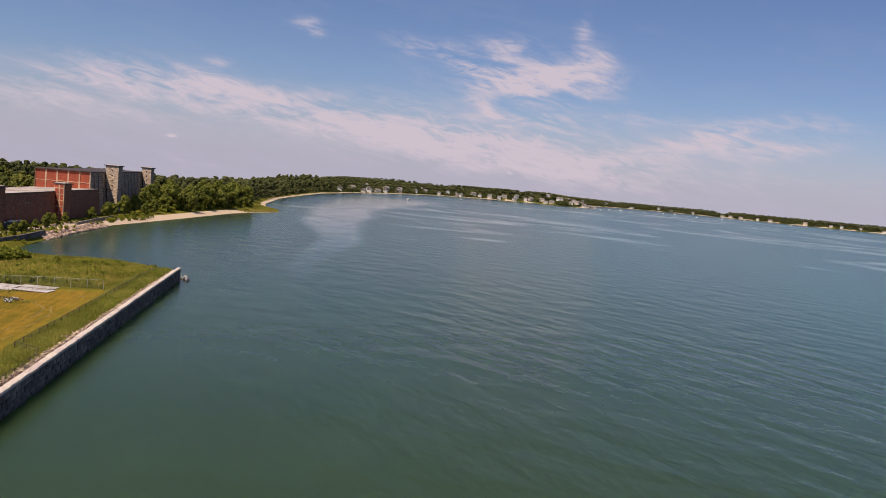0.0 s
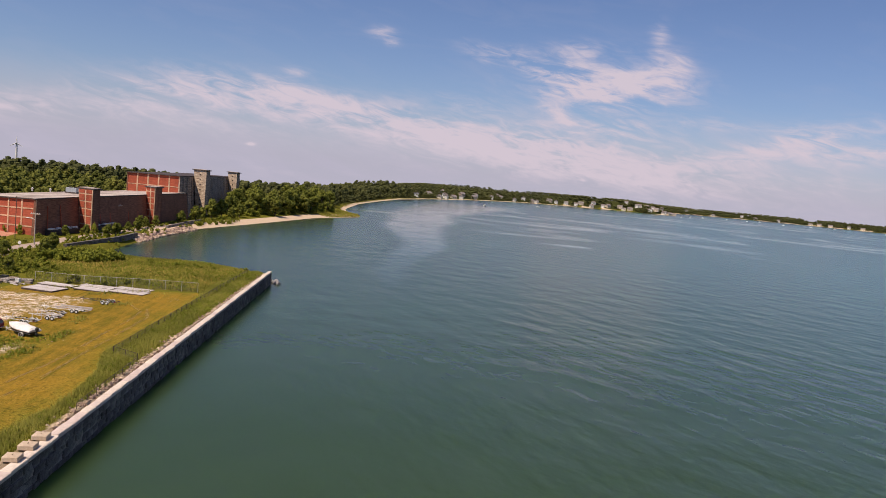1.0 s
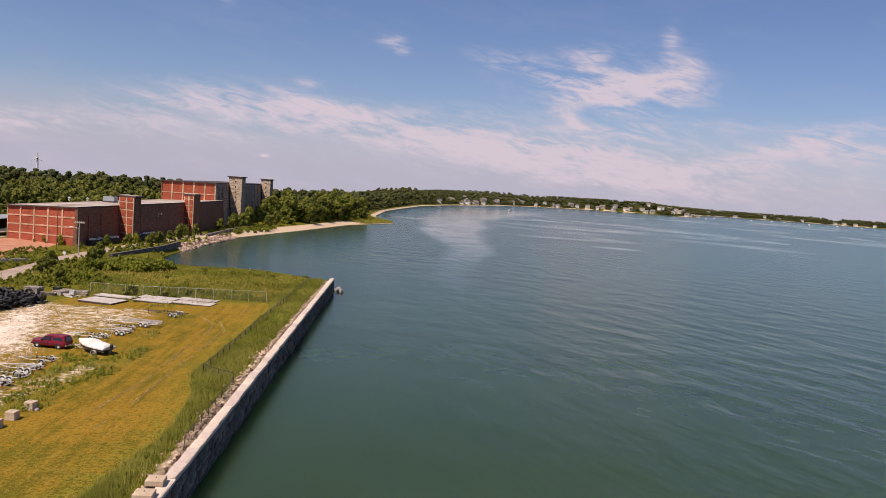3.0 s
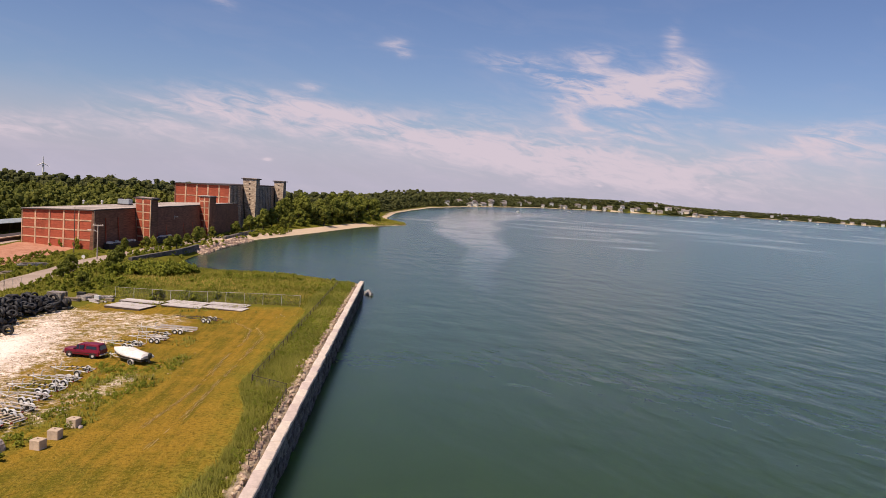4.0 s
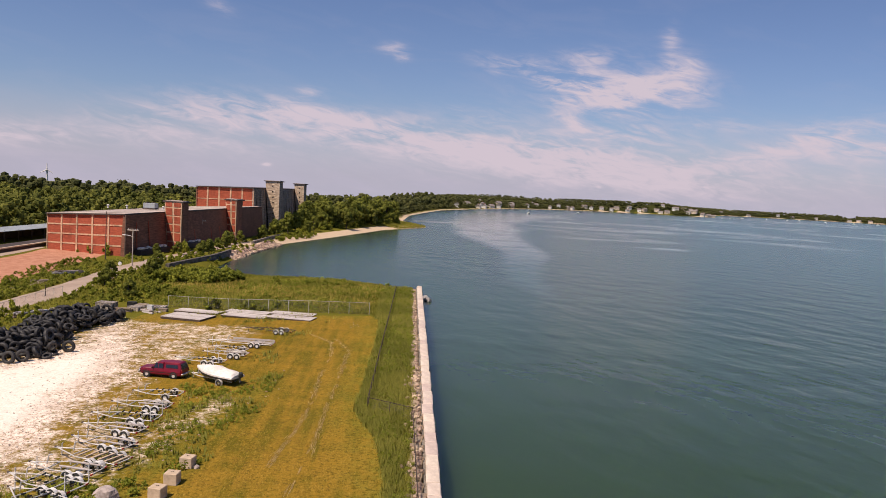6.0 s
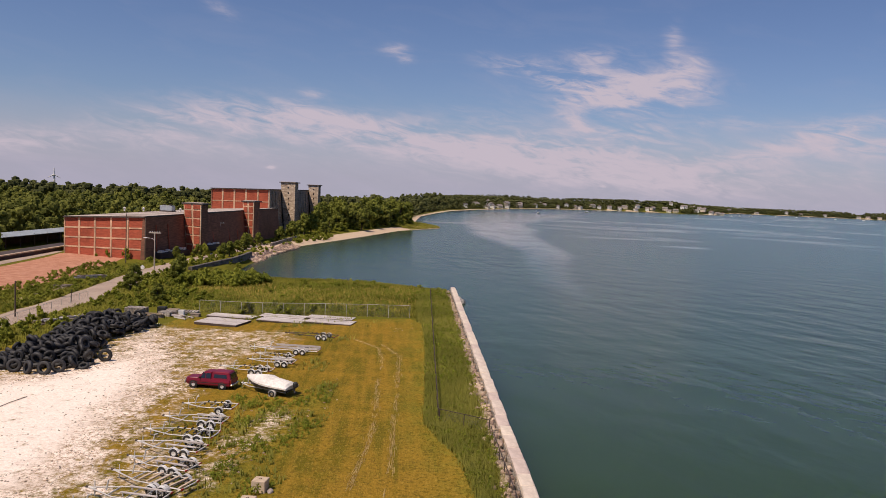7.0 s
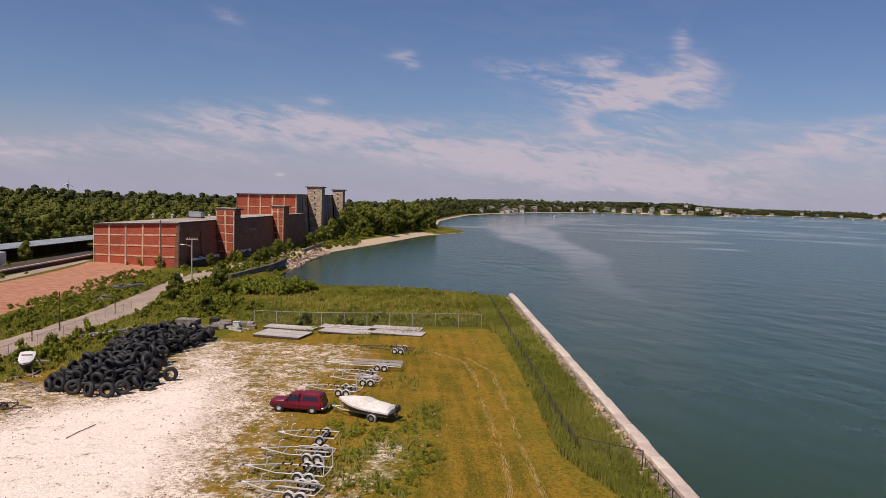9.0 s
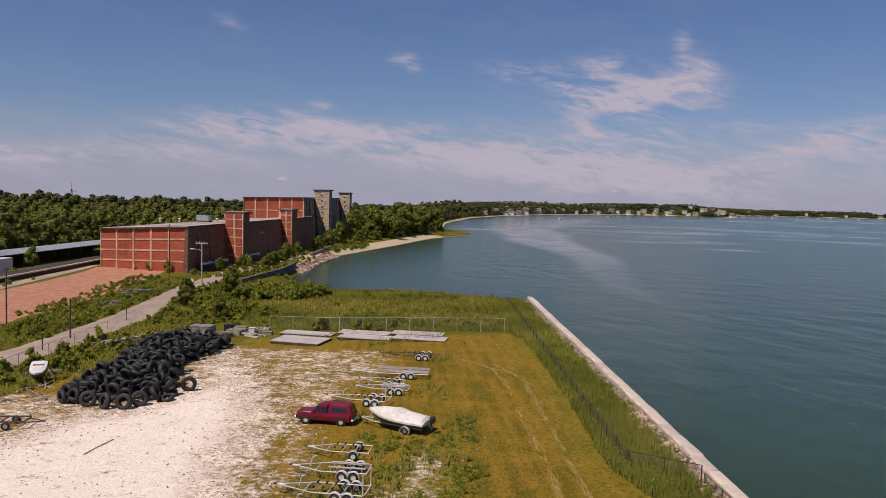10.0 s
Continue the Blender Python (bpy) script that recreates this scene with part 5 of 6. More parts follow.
def small_boat():
    t = thing("small_boat", "small boat, dark hull and white deck, standing on wooden props", "boat", pose(-147.6, 121.6, ground_z(-147.6, 121.6) - 0.1, 0, -16, 126))
    st = [(-1.6, 0.05, 1.85, 1.45), (-1.2, 0.4, 1.75, 1.0), (-0.5, 0.62, 1.64, 0.75), (0.6, 0.68, 1.55, 0.65), (1.4, 0.64, 1.52, 0.7)]
    part("hull", Shape().loft([[(x, -w, top), (x, -w * 0.8, low + 0.2), (x, 0, low), (x, w * 0.8, low + 0.2), (x, w, top), (x, 0, top - 0.1)] for x, w, top, low in st]), HULL, t, "dark blue hull", smooth=True)
    part("deck", Shape().loft([[(x, -w - 0.04, top + 0.02), (x, -w - 0.04, top - 0.12), (x, w + 0.04, top - 0.12), (x, w + 0.04, top + 0.02), (x, w * 0.5, top + 0.09), (x, -w * 0.5, top + 0.09)] for x, w, top, low in st]), WHITE, t, "white deck and gunwale")
    part("thwart", Shape().box((0.5, 0, 1.67), (0.25, 0.95, 0.06), bevel=0.02), WOOD, t)
    for x, y in ((-1.1, 0.5), (-1.1, -0.5), (1.2, 0.7), (1.2, -0.7)):
        part("prop", Shape().tube((x * 1.25, y * 1.7, 0), (x, y, 1.15), 0.06), WOOD, t)


def utility_trailer():
    t = thing("utility_trailer", "small low flatbed trailer with dark frame on the gravel", "trailer", pose(-139.0, 109.4, ground_z(-139, 109.4), 0, 0, 20))
    for x in (-1.25, -0.4, 0.45, 1.25):
        part("cross_bar", Shape().box((x, 0, 0.55), (0.08, 1.5, 0.08)), RUST, t)
    part("axle", Shape().tube((0.1, -0.9, 0.31), (0.1, 0.9, 0.31), 0.04), RUST, t)
    for s in (-1, 1):
        part("side_rail", Shape().box((0, s * 0.75, 0.6), (2.6, 0.07, 0.1)), RUST, t)
        wheel(t, (0.1, s * 0.9, 0.31), 0.31, 0.18)
        for x in (-1.2, 1.2):
            part("stake", Shape().box((x, s * 0.75, 0.72), (0.06, 0.06, 0.16)), RUST, t)
    part("drawbar", Shape().path([(1.3, 0.5, 0.5), (2.6, 0, 0.45), (1.3, -0.5, 0.5)], 0.045), RUST, t)


small_boat()
utility_trailer()


def branches():
    """Bleached branches and poles in a loose tangle by the small boat."""
    rb = random.Random(19)
    for x, y in ((-144.2, 117.4), (-142.4, 116.4), (-140.6, 115.6), (-144.8, 115.0), (-146.4, 118.6), (-145.6, 120.2), (-171.2, 153.6), (-171.9, 156.2), (-172.6, 158.4), (-174.3, 164.4), (-175.2, 166.8)):
        t = thing("branch_pile", "loose tangle of bleached branches in the grass", "branches", pose(x, y, ground_z(x, y)), "branch piles")
        for _ in range(8):
            a, n = rb.uniform(0, 6.28), rb.uniform(0.9, 2.2)
            part("branch", Shape().tube((-n / 2 * math.cos(a), -n / 2 * math.sin(a), 0.03), (n / 2 * math.cos(a), n / 2 * math.sin(a), rb.uniform(0.1, 0.6)), 0.045, 0.02, 6), STICK, t)
    tagged(part("pipe", Shape().path([(-1.7, 0, 0.05), (-0.3, 0.06, 0.06), (1.7, 0, 0.05)], 0.03), RUST, m=pose(-129.25, 107.1, ground_z(-129.25, 107.1), 0, 0, 95)), "thin dark pipe lying on the gravel", "pipe")


branches()


# ---- heap of tyres ----
def tyre_heap():
    meshes = []
    for rr, w in ((0.62, 0.36), (0.69, 0.40), (0.56, 0.31)):
        sh = Shape().lathe([(rr * 0.52, -w * 0.42), (rr * 0.62, -w / 2), (rr * 0.9, -w / 2), (rr, -w * 0.36), (rr * 0.985, -w * 0.12), (rr, -w * 0.1), (rr, w * 0.1), (rr * 0.985, w * 0.12), (rr, w * 0.36), (rr * 0.9, w / 2), (rr * 0.62, w / 2), (rr * 0.52, w * 0.42), (rr * 0.56, w * 0.3), (rr * 0.8, 0), (rr * 0.56, -w * 0.3), (rr * 0.52, -w * 0.42)], (0, 0, 0), "Z", 16)
        me = sh.mesh("tyre", RUBBER, True)
        meshes.append((rr, w, me))
    r = random.Random(11)
    a, b = Vector((-136.4, 118.4)), Vector((-144.9, 142.8))
    spine, across = (b - a).normalized(), Vector((-(b - a).normalized().y, (b - a).normalized().x))
    L = (b - a).length
    hidden = Shape()

    def dome(u, v):
        half = 4.9 + 0.7 * math.sin(u * 0.4)
        f = max(0.0, 1 - (v / half) ** 2) * min(1.0, (u + 1.2) / 3.2, (L + 1.2 - u) / 3.2)
        return 1.45 * f ** 0.6 + 0.3 * math.sin(u * 0.9 + v * 0.7) * f

    u = -0.6
    while u < L + 0.6:
        v = -5.2
        while v < 5.3:
            uu, vv = u + r.uniform(-0.3, 0.3), v + r.uniform(-0.3, 0.3)
            h = dome(uu, vv)
            if float(np.interp(uu, [-2, 4, 10, 15, 20, 24], [-4.7, -3.6, -2.4, -1.6, -3.2, -4.5])) < vv < 4.9 + 0.7 * math.sin(uu * 0.4):
                p = a + spine * uu + across * vv
                rr, w, me = meshes[r.randrange(3)]
                up = r.random() < 0.5
                tilt = r.uniform(55, 88) if up else r.uniform(-35, 35)
                z = ground_z(p.x, p.y)
                ob = new("tyre", me)
                ob.matrix_basis = pose(p.x, p.y, z + max(h - 0.25, 0) + (rr * 0.9 if up else w / 2 + 0.05), tilt, 0, math.degrees(math.atan2(spine.y, spine.x)) + r.gauss(60, 50))
                tagged(ob, "worn black truck tyre in the heap", "tyre", "heap of tyres")
                if h > 0.6:
                    m = pose(p.x, p.y, z + (h - 0.3) * r.uniform(0.35, 0.75), r.uniform(-30, 60), 0, r.uniform(0, 360))
                    hidden.add([m @ q.co for q in me.vertices], [tuple(f.vertices) for f in me.polygons])
            v += 1.08
        u += 1.04
    tagged(part("buried_tyres", hidden, RUBBER, smooth=True), "black tyres buried inside the heap", "tyres", kind="stuff")
    # front row leaning on the heap
    for x, y, h in ((-141.0, 117.8, 20), (-139.4, 116.6, -15), (-137.6, 116.1, 30), (-135.8, 115.9, -25), (-134.2, 116.2, 10), (-133.6, 117.4, 40), (-134.0, 119.0, 65), (-134.9, 120.8, 50)):
        ob = new("tyre", meshes[1][2])
        ob.matrix_basis = pose(x, y, ground_z(x, y) + 0.6, 78, 0, h)
        tagged(ob, "worn black truck tyre in the heap", "tyre", "heap of tyres")
    for j in range(9):
        x, y = -142.9 + 0.30 * j, 138.6 + 0.42 * j
        ob = new("tyre", meshes[j % 2][2])
        ob.matrix_basis = pose(x, y, ground_z(x, y) + 0.6, 70 + 3 * (j % 4), 0, 62 + 9 * (j % 3))
        tagged(ob, "worn black truck tyre in a leaning upright row", "tyre", "heap of tyres")
    ob = new("tyre", meshes[1][2])
    ob.matrix_basis = pose(-132.6, 123.0, ground_z(-132.6, 123.0) + 0.63, 86, 0, 25)
    tagged(ob, "single truck tyre standing upright on the gravel", "tyre", "heap of tyres")


tyre_heap()


# ---- dock sections, pallets, lumber, blocks ----
def dock_section(x, y, w, d, h, turn, high):
    t = thing("dock_section", "pale grey floating dock section laid on the grass", "dock section", pose(x, y, ground_z(x, y), 0, 0, turn), "stored dock sections")
    part("frame", Shape().box((0, 0, high * 0.5), (w, d, high), bevel=0.03), RUST, t)
    n = max(4, int(d / 0.62))
    me = Shape().box((0, 0, 0), (w + 0.1, d / n - 0.035, 0.05)).mesh("deck_plank", DECK)
    for i in range(n):
        part("deck_plank", me, None, t, m=pose(0, -d / 2 + (i + 0.5) * d / n, high + 0.027))
    for s in (-1, 1):
        part("cleat", Shape().box((s * w * 0.42, 0, high + 0.09), (0.08, 0.3, 0.08), bevel=0.02), GALV, t)


dock_section(-133.8, 148.8, 6.2, 4.4, 0, 1, 0.32)
dock_section(-135.2, 153.9, 6.8, 2.6, 0, 3, 0.22)
dock_section(-128.3, 156.4, 6.6, 2.6, 0, 5, 0.2)
dock_section(-127.0, 153.2, 6.6, 2.8, 0, 3, 0.2)
dock_section(-121.3, 157.2, 6.6, 2.6, 0, 6, 0.2)
dock_section(-120.0, 153.9, 6.6, 2.9, 0, 4, 0.2)


def pallet_stack(x, y, n, turn, label="stack of weathered wooden pallets"):
    t = thing("pallet_stack", label, "pallets", pose(x, y, ground_z(x, y), 0, 0, turn), "pallets and scrap by the fence")
    for i in range(n):
        z = 0.16 * i
        for k in range(5):
            part("board", Shape().box((-0.9 + 0.45 * k, 0, z + 0.14), (0.3, 1.9, 0.03)), GREY_WOOD, t)
        for k in (-0.85, 0, 0.85):
            part("bearer", Shape().box((0, k, z + 0.065), (2.1, 0.1, 0.12)), GREY_WOOD, t)


pallet_stack(-147.0, 148.6, 8, 5)
pallet_stack(-148.8, 150.2, 6, 12)
pallet_stack(-143.8, 151.0, 4, -8)
pallet_stack(-141.8, 153.6, 3, 20)
for x, y, w, h, mat, lab in ((-142.0, 151.6, 0.8, 0.8, WHITE, "white plastic tank beside the pallets"), (-144.6, 153.4, 1.6, 0.5, WOOD, "brown wooden scrap bin by the fence"), (-140.0, 152.0, 1.2, 0.4, WOOD, "brown wooden scrap bin beside the dock sections"), (-146.0, 152.8, 1.2, 0.8, BLACK, "black plastic crate by the pallets")):
    t = thing("storage_bin", lab, "bin", pose(x, y, ground_z(x, y), 0, 0, 15), "pallets and scrap by the fence")
    part("body", Shape().box((0, 0, h / 2), (w, w * 0.8, h), bevel=0.05), mat, t)
    part("lid", Shape().box((0, 0, h + 0.03), (w + 0.06, w * 0.8 + 0.06, 0.06), bevel=0.02), mat, t)


def lumber(x, y, n, turn, length=4.0):
    t = thing("lumber_pile", "pile of grey weathered timbers in the weeds", "lumber", pose(x, y, ground_z(x, y), 0, 0, turn), "lumber piles")
    r = random.Random(int(x * 7))
    for i in range(n):
        wood = r.choice((WOOD, WOOD, DECK))
        part("timber", Shape().box((r.uniform(-0.4, 0.4), (i % 5) * 0.32 - 0.64, 0.12 + 0.22 * (i // 5)), (length * r.uniform(0.7, 1.1), 0.26, 0.18), rz=r.uniform(-0.25, 0.25)), wood, t)


lumber(-153.4, 140.2, 14, 70, 5.0)
lumber(-152.0, 145.6, 10, 62)
lumber(-149.8, 124.6, 6, 40, 3.0)
lumber(-144.8, 149.2, 11, 12, 2.6)
lumber(-141.0, 150.2, 8, -20, 2.4)
lumber(-176.4, 169.0, 10, 70, 3.6)
lumber(-180.6, 180.5, 18, 62, 6.0)

for x, y, h in ((-100.6, 95.7, 6), (-99.9, 92.8, 12), (-99.4, 90.5, 2)):
    t = thing("concrete_block", "square buff concrete mooring block on the mown grass", "concrete block", pose(x, y, ground_z(x, y), 0, 0, h), "mooring blocks on the grass")
    part("block", Shape().box((0, 0, 0.36), (0.86, 0.82, 0.76), bevel=0.035), BLOCK, t)
    part("lifting_ring", Shape().path([(-0.07, 0, 0.73), (-0.05, 0, 0.79), (0.05, 0, 0.79), (0.07, 0, 0.73)], 0.016), RUST, t)
for x, y, w, z, lab in ((-101.9, 89.1, 1.45, 0.05, "large pale grey boulder in the weeds"), (-100.9, 88.2, 0.6, 0.1, "small grey boulder in the weeds"), (-103.4, 88.3, 0.6, 0.08, "small grey boulder in the weeds"), (-99.9, 95.6, 0.35, 0.08, "small pale stone beside the mooring block")):
    tagged(part("boulder", boulder(w, int(77 + 10 * w)), PALE_ROCK, m=pose(x, y, ground_z(x, y) + z, 0, 0, 30 + 90 * w)), lab, "boulder", "boulders in the weeds")


# ---- stones along the wall and the shore ----
def stones(name, label, spots, sizes, seed, mat=RUBBLE):
    """Many irregular stones in one mesh."""
    r = random.Random(seed)
    sh = Shape()
    kinds = [boulder(1.0, 300 + k, 5 if sizes[1] > 0.3 else 3) for k in range(6)]
    for x, y, z in spots:
        s = r.uniform(*sizes)
        k = kinds[r.randrange(6)]
        m = pose(x, y, z, r.uniform(-40, 40), r.uniform(-40, 40), r.uniform(0, 360)) @ Matrix.Diagonal((s, s * r.uniform(0.6, 1), s * r.uniform(0.45, 0.8), 1))
        sh.add([m @ Vector(v) for v in k.v], k.f)
    return tagged(part(name, sh, mat), label, "stones", kind="stuff")


r = random.Random(5)
spots = []
for _ in range(430):
    s = r.uniform(4, 118)
    if r.random() > 0.25 + 0.75 * (0.5 + 0.5 * math.sin(s * 0.22)) and s < 60:
        continue
    p = wall_at(s, 1.3 + abs(r.gauss(0, 0.55)))
    spots.append((p[0], p[1], ground_z(*p) + 0.05))
stones("rubble", "pale broken stones along the inner edge of the sea wall", spots, (0.15, 0.5), 6)
spots = []
for _ in range(640):
    f = r.random()
    y = 243 + f * 56
    xw = np.interp(y, [221, 235, 270, 306], [-171.5, -176.5, -186, -193.5])
    d = r.uniform(-0.9, 2.6)
    spots.append((xw - d, y, max(0.0, ground_z(xw - d, y)) + 0.1))
stones("riprap", "pale riprap boulders along the cove shore", spots, (0.6, 1.7), 7, RIPRAP)
spots = [(r.gauss(-109.5, 1.6), r.gauss(154, 2.2), 2.75) for _ in range(16)] + [(r.gauss(-106.2, 1.8), r.gauss(104, 8), 2.65) for _ in range(130)]
stones("scattered_stones", "pale stones scattered on the mown grass", [(x, y, ground_z(x, y) + 0.01) for x, y, z in spots], (0.07, 0.22), 8, RUBBLE)
n, spots, dark_spots = 0, [], []
while n < 4200:
    x, y = r.uniform(-150, -108), r.uniform(84, 146)
    d = float(inside_and_distance(np.array([x]), np.array([y]), GRAVEL)[0])
    if -4 < d and r.random() < math.exp(-((d - 0.5) / 3.0) ** 2) + (0.35 if x < -131 and y < 118 else 0.1):
        (spots if r.random() < 0.45 else dark_spots).append((x, y, ground_z(x, y) + 0.01))
        n += 1
stones("shell_gravel", "pale broken shells and stones strewn over the yard", spots, (0.06, 0.19), 9, SHELLS)
stones("litter", "brown bark and wood litter strewn over the gravel", dark_spots, (0.06, 0.17), 10, WOOD)
retain = Shape().loft([[(x, y, -1.5), (x - 0.8, y - 0.2, -1.5), (x - 0.8, y - 0.2, 2.5), (x, y, 2.5)] for x, y in ((-172.6, 203.0), (-174.4, 213.7), (-176.4, 228.0), (-178.6, 237.0), (-181.6, 247.0))])
tagged(part("retaining_wall", retain, STONE), "dark timber and stone retaining wall at the head of the cove", "retaining wall", kind="structure")
retain = Shape().loft([[(x, y, -1.0), (x - 0.7, y - 0.2, -1.0), (x - 0.7, y - 0.2, 2.3), (x, y, 2.3)] for x, y in ((-192.5, 281), (-200.2, 310), (-203.5, 326))])
tagged(part("retaining_wall", retain, STONE), "low dark retaining wall behind the beach", "retaining wall", kind="structure")


# ---- plants ----
def leaf_cards(centres, normals, size, r):
    """Quads about the given places, turned roughly along the normals."""
    n = len(centres)
    nor = normals + r.normal(0, 0.55, (n, 3))
    nor /= np.linalg.norm(nor, axis=1)[:, None]
    t = np.cross(nor, r.normal(0, 1, (n, 3)))
    t /= np.linalg.norm(t, axis=1)[:, None] + 1e-9
    b = np.cross(nor, t)
    s = (size * r.uniform(0.6, 1.3, n))[:, None]
    k = 0.75
    v = np.stack([centres - t * s - b * s * k, centres + t * s * 0.6 - b * s * k, centres + t * s + b * s * k, centres - t * s * 0.7 + b * s * k], 1).reshape(-1, 3)
    return v, np.arange(4 * n).reshape(n, 4)


def crown(radius, tall, clumps, leaves, size, seed):
    """Leaf cards on many uneven clumps round a crown; base at z = 0."""
    r = np.random.default_rng(seed)
    cs, ns = [], []
    for i in range(clumps):
        th, f = r.uniform(0, 2 * math.pi), r.uniform(0, 1)
        zz = tall * (0.18 + 0.72 * f)
        rad = radius * math.sqrt(max(0.05, 1 - (2 * f - 0.75) ** 2)) * r.uniform(0.3, 0.8)
        c = np.array((rad * math.cos(th), rad * math.sin(th), zz))
        cr = radius * r.uniform(0.28, 0.48)
        d = r.normal(0, 1, (leaves, 3))
        d[:, 2] = d[:, 2] * 0.8 + 0.25
        d /= np.linalg.norm(d, axis=1)[:, None]
        cs.append(c + d * cr * r.uniform(0.75, 1.05, (leaves, 1)))
        ns.append(d + 0.3 * (c - np.array((0, 0, tall * 0.4))) / radius)
    return leaf_cards(np.concatenate(cs), np.concatenate(ns), size, r)


def clumped(radius, tall, clumps, cards, size, seed, rings=5, sides=8, fine=1.0):
    """A crown of lumpy closed clumps with loose leaf cards about them; base at z = 0."""
    r = np.random.default_rng(seed)
    vs, qs, n, cs, ns = [], [], 0, [], []
    per = max(1, cards // clumps)
    for i in range(clumps):
        th, f = r.uniform(0, 2 * math.pi), (i + r.uniform(0, 1)) / clumps
        rad = radius * math.sqrt(max(0.04, 1 - (2 * f - 0.8) ** 2)) * r.uniform(0.35, 0.78 + 0.25 * (1 - fine))
        c = np.array((rad * math.cos(th), rad * math.sin(th), tall * (0.16 + 0.7 * f)))
        cr = radius * r.uniform(0.26, 0.46) * fine
        a = np.linspace(0.02, math.pi * 0.93, rings)[:, None]
        b = (np.arange(sides) * 2 * math.pi / sides)[None, :]
        d = np.stack([np.sin(a) * np.cos(b), np.sin(a) * np.sin(b), np.cos(a) * np.ones_like(b)], -1)
        lump = 1 + r.normal(0, 0.13 + 0.15 * (1 - fine), (rings, sides, 1))
        lump[0] = lump[0].mean()
        vs.append((c + d * cr * 0.82 * lump * np.array((1, 1, 0.85))).reshape(-1, 3))
        k = np.arange(rings * sides).reshape(rings, sides)
        qs.append(np.stack([k[:-1], k[1:], np.roll(k[1:], -1, 1), np.roll(k[:-1], -1, 1)], -1).reshape(-1, 4) + n)
        n += rings * sides
        e = r.normal(0, 1, (per, 3))
        e[:, 2] = e[:, 2] * 0.8 + 0.3
        e /= np.linalg.norm(e, axis=1)[:, None]
        cs.append(c + e * cr * r.uniform(0.75, 1.04, (per, 1)))
        ns.append(e)
    lv, lq = leaf_cards(np.concatenate(cs), np.concatenate(ns), size, r)
    return np.concatenate(vs + [lv]), np.concatenate(qs + [lq + n])


def joined(kinds, places, r):
    """Copies of (verts, quads) at rows of x, y, z, scale, height scale in one pair of arrays."""
    vs, qs, n = [], [], 0
    for x, y, z, s, h in places:
        v, q = kinds[r.integers(len(kinds))]
        a = r.uniform(0, 2 * math.pi)
        c, sn = math.cos(a), math.sin(a)
        w = np.stack([(v[:, 0] * c - v[:, 1] * sn) * s + x, (v[:, 0] * sn + v[:, 1] * c) * s + y, v[:, 2] * s * h + z], 1)
        vs.append(w), qs.append(q + n)
        n += len(w)
    return np.concatenate(vs), np.concatenate(qs)


def scatter(x0, x1, y0, y1, step, r, jitter=0.45):
    gx, gy = np.meshgrid(np.arange(x0, x1, step), np.arange(y0, y1, step))
    gx = gx.ravel() + r.uniform(-jitter, jitter, gx.size) * step
    gy = gy.ravel() + r.uniform(-jitter, jitter, gy.size) * step
    return gx, gy


def house_spots():
    """Places and headings of the houses along the far shore, some at the water, some among the trees."""
    r = random.Random(61)
    c = COAST[18:36]
    spots = []
    for (x0, y0), (x1, y1) in zip(c, c[1:]):
        L = math.hypot(x1 - x0, y1 - y0)
        nx, ny = (y1 - y0) / L, -(x1 - x0) / L
        if x0 > 1100:
            break
        k = r.uniform(4, 12)
        while k < L:
            if y0 > 925:
                d = r.choice((7, 9, 13, 19, 27, 36)) if y0 < 1700 else r.choice((5, 8, 14, 24))
                spots.append((x0 + (x1 - x0) * k / L - nx * d, y0 + (y1 - y0) * k / L - ny * d, math.degrees(math.atan2(ny, nx)) + 90 + r.uniform(-35, 35)))
            k += r.choice((12, 15, 20, 28, 40, 58)) * (1.0 if y0 < 1700 else 2.2)
    # the hamlet on the point
    for k in range(11):
        spots.append((-24 + 11.5 * k + r.uniform(-4, 4), 1664 + r.uniform(0, 42), r.uniform(-40, 40)))
    return spots


HOUSES = house_spots()


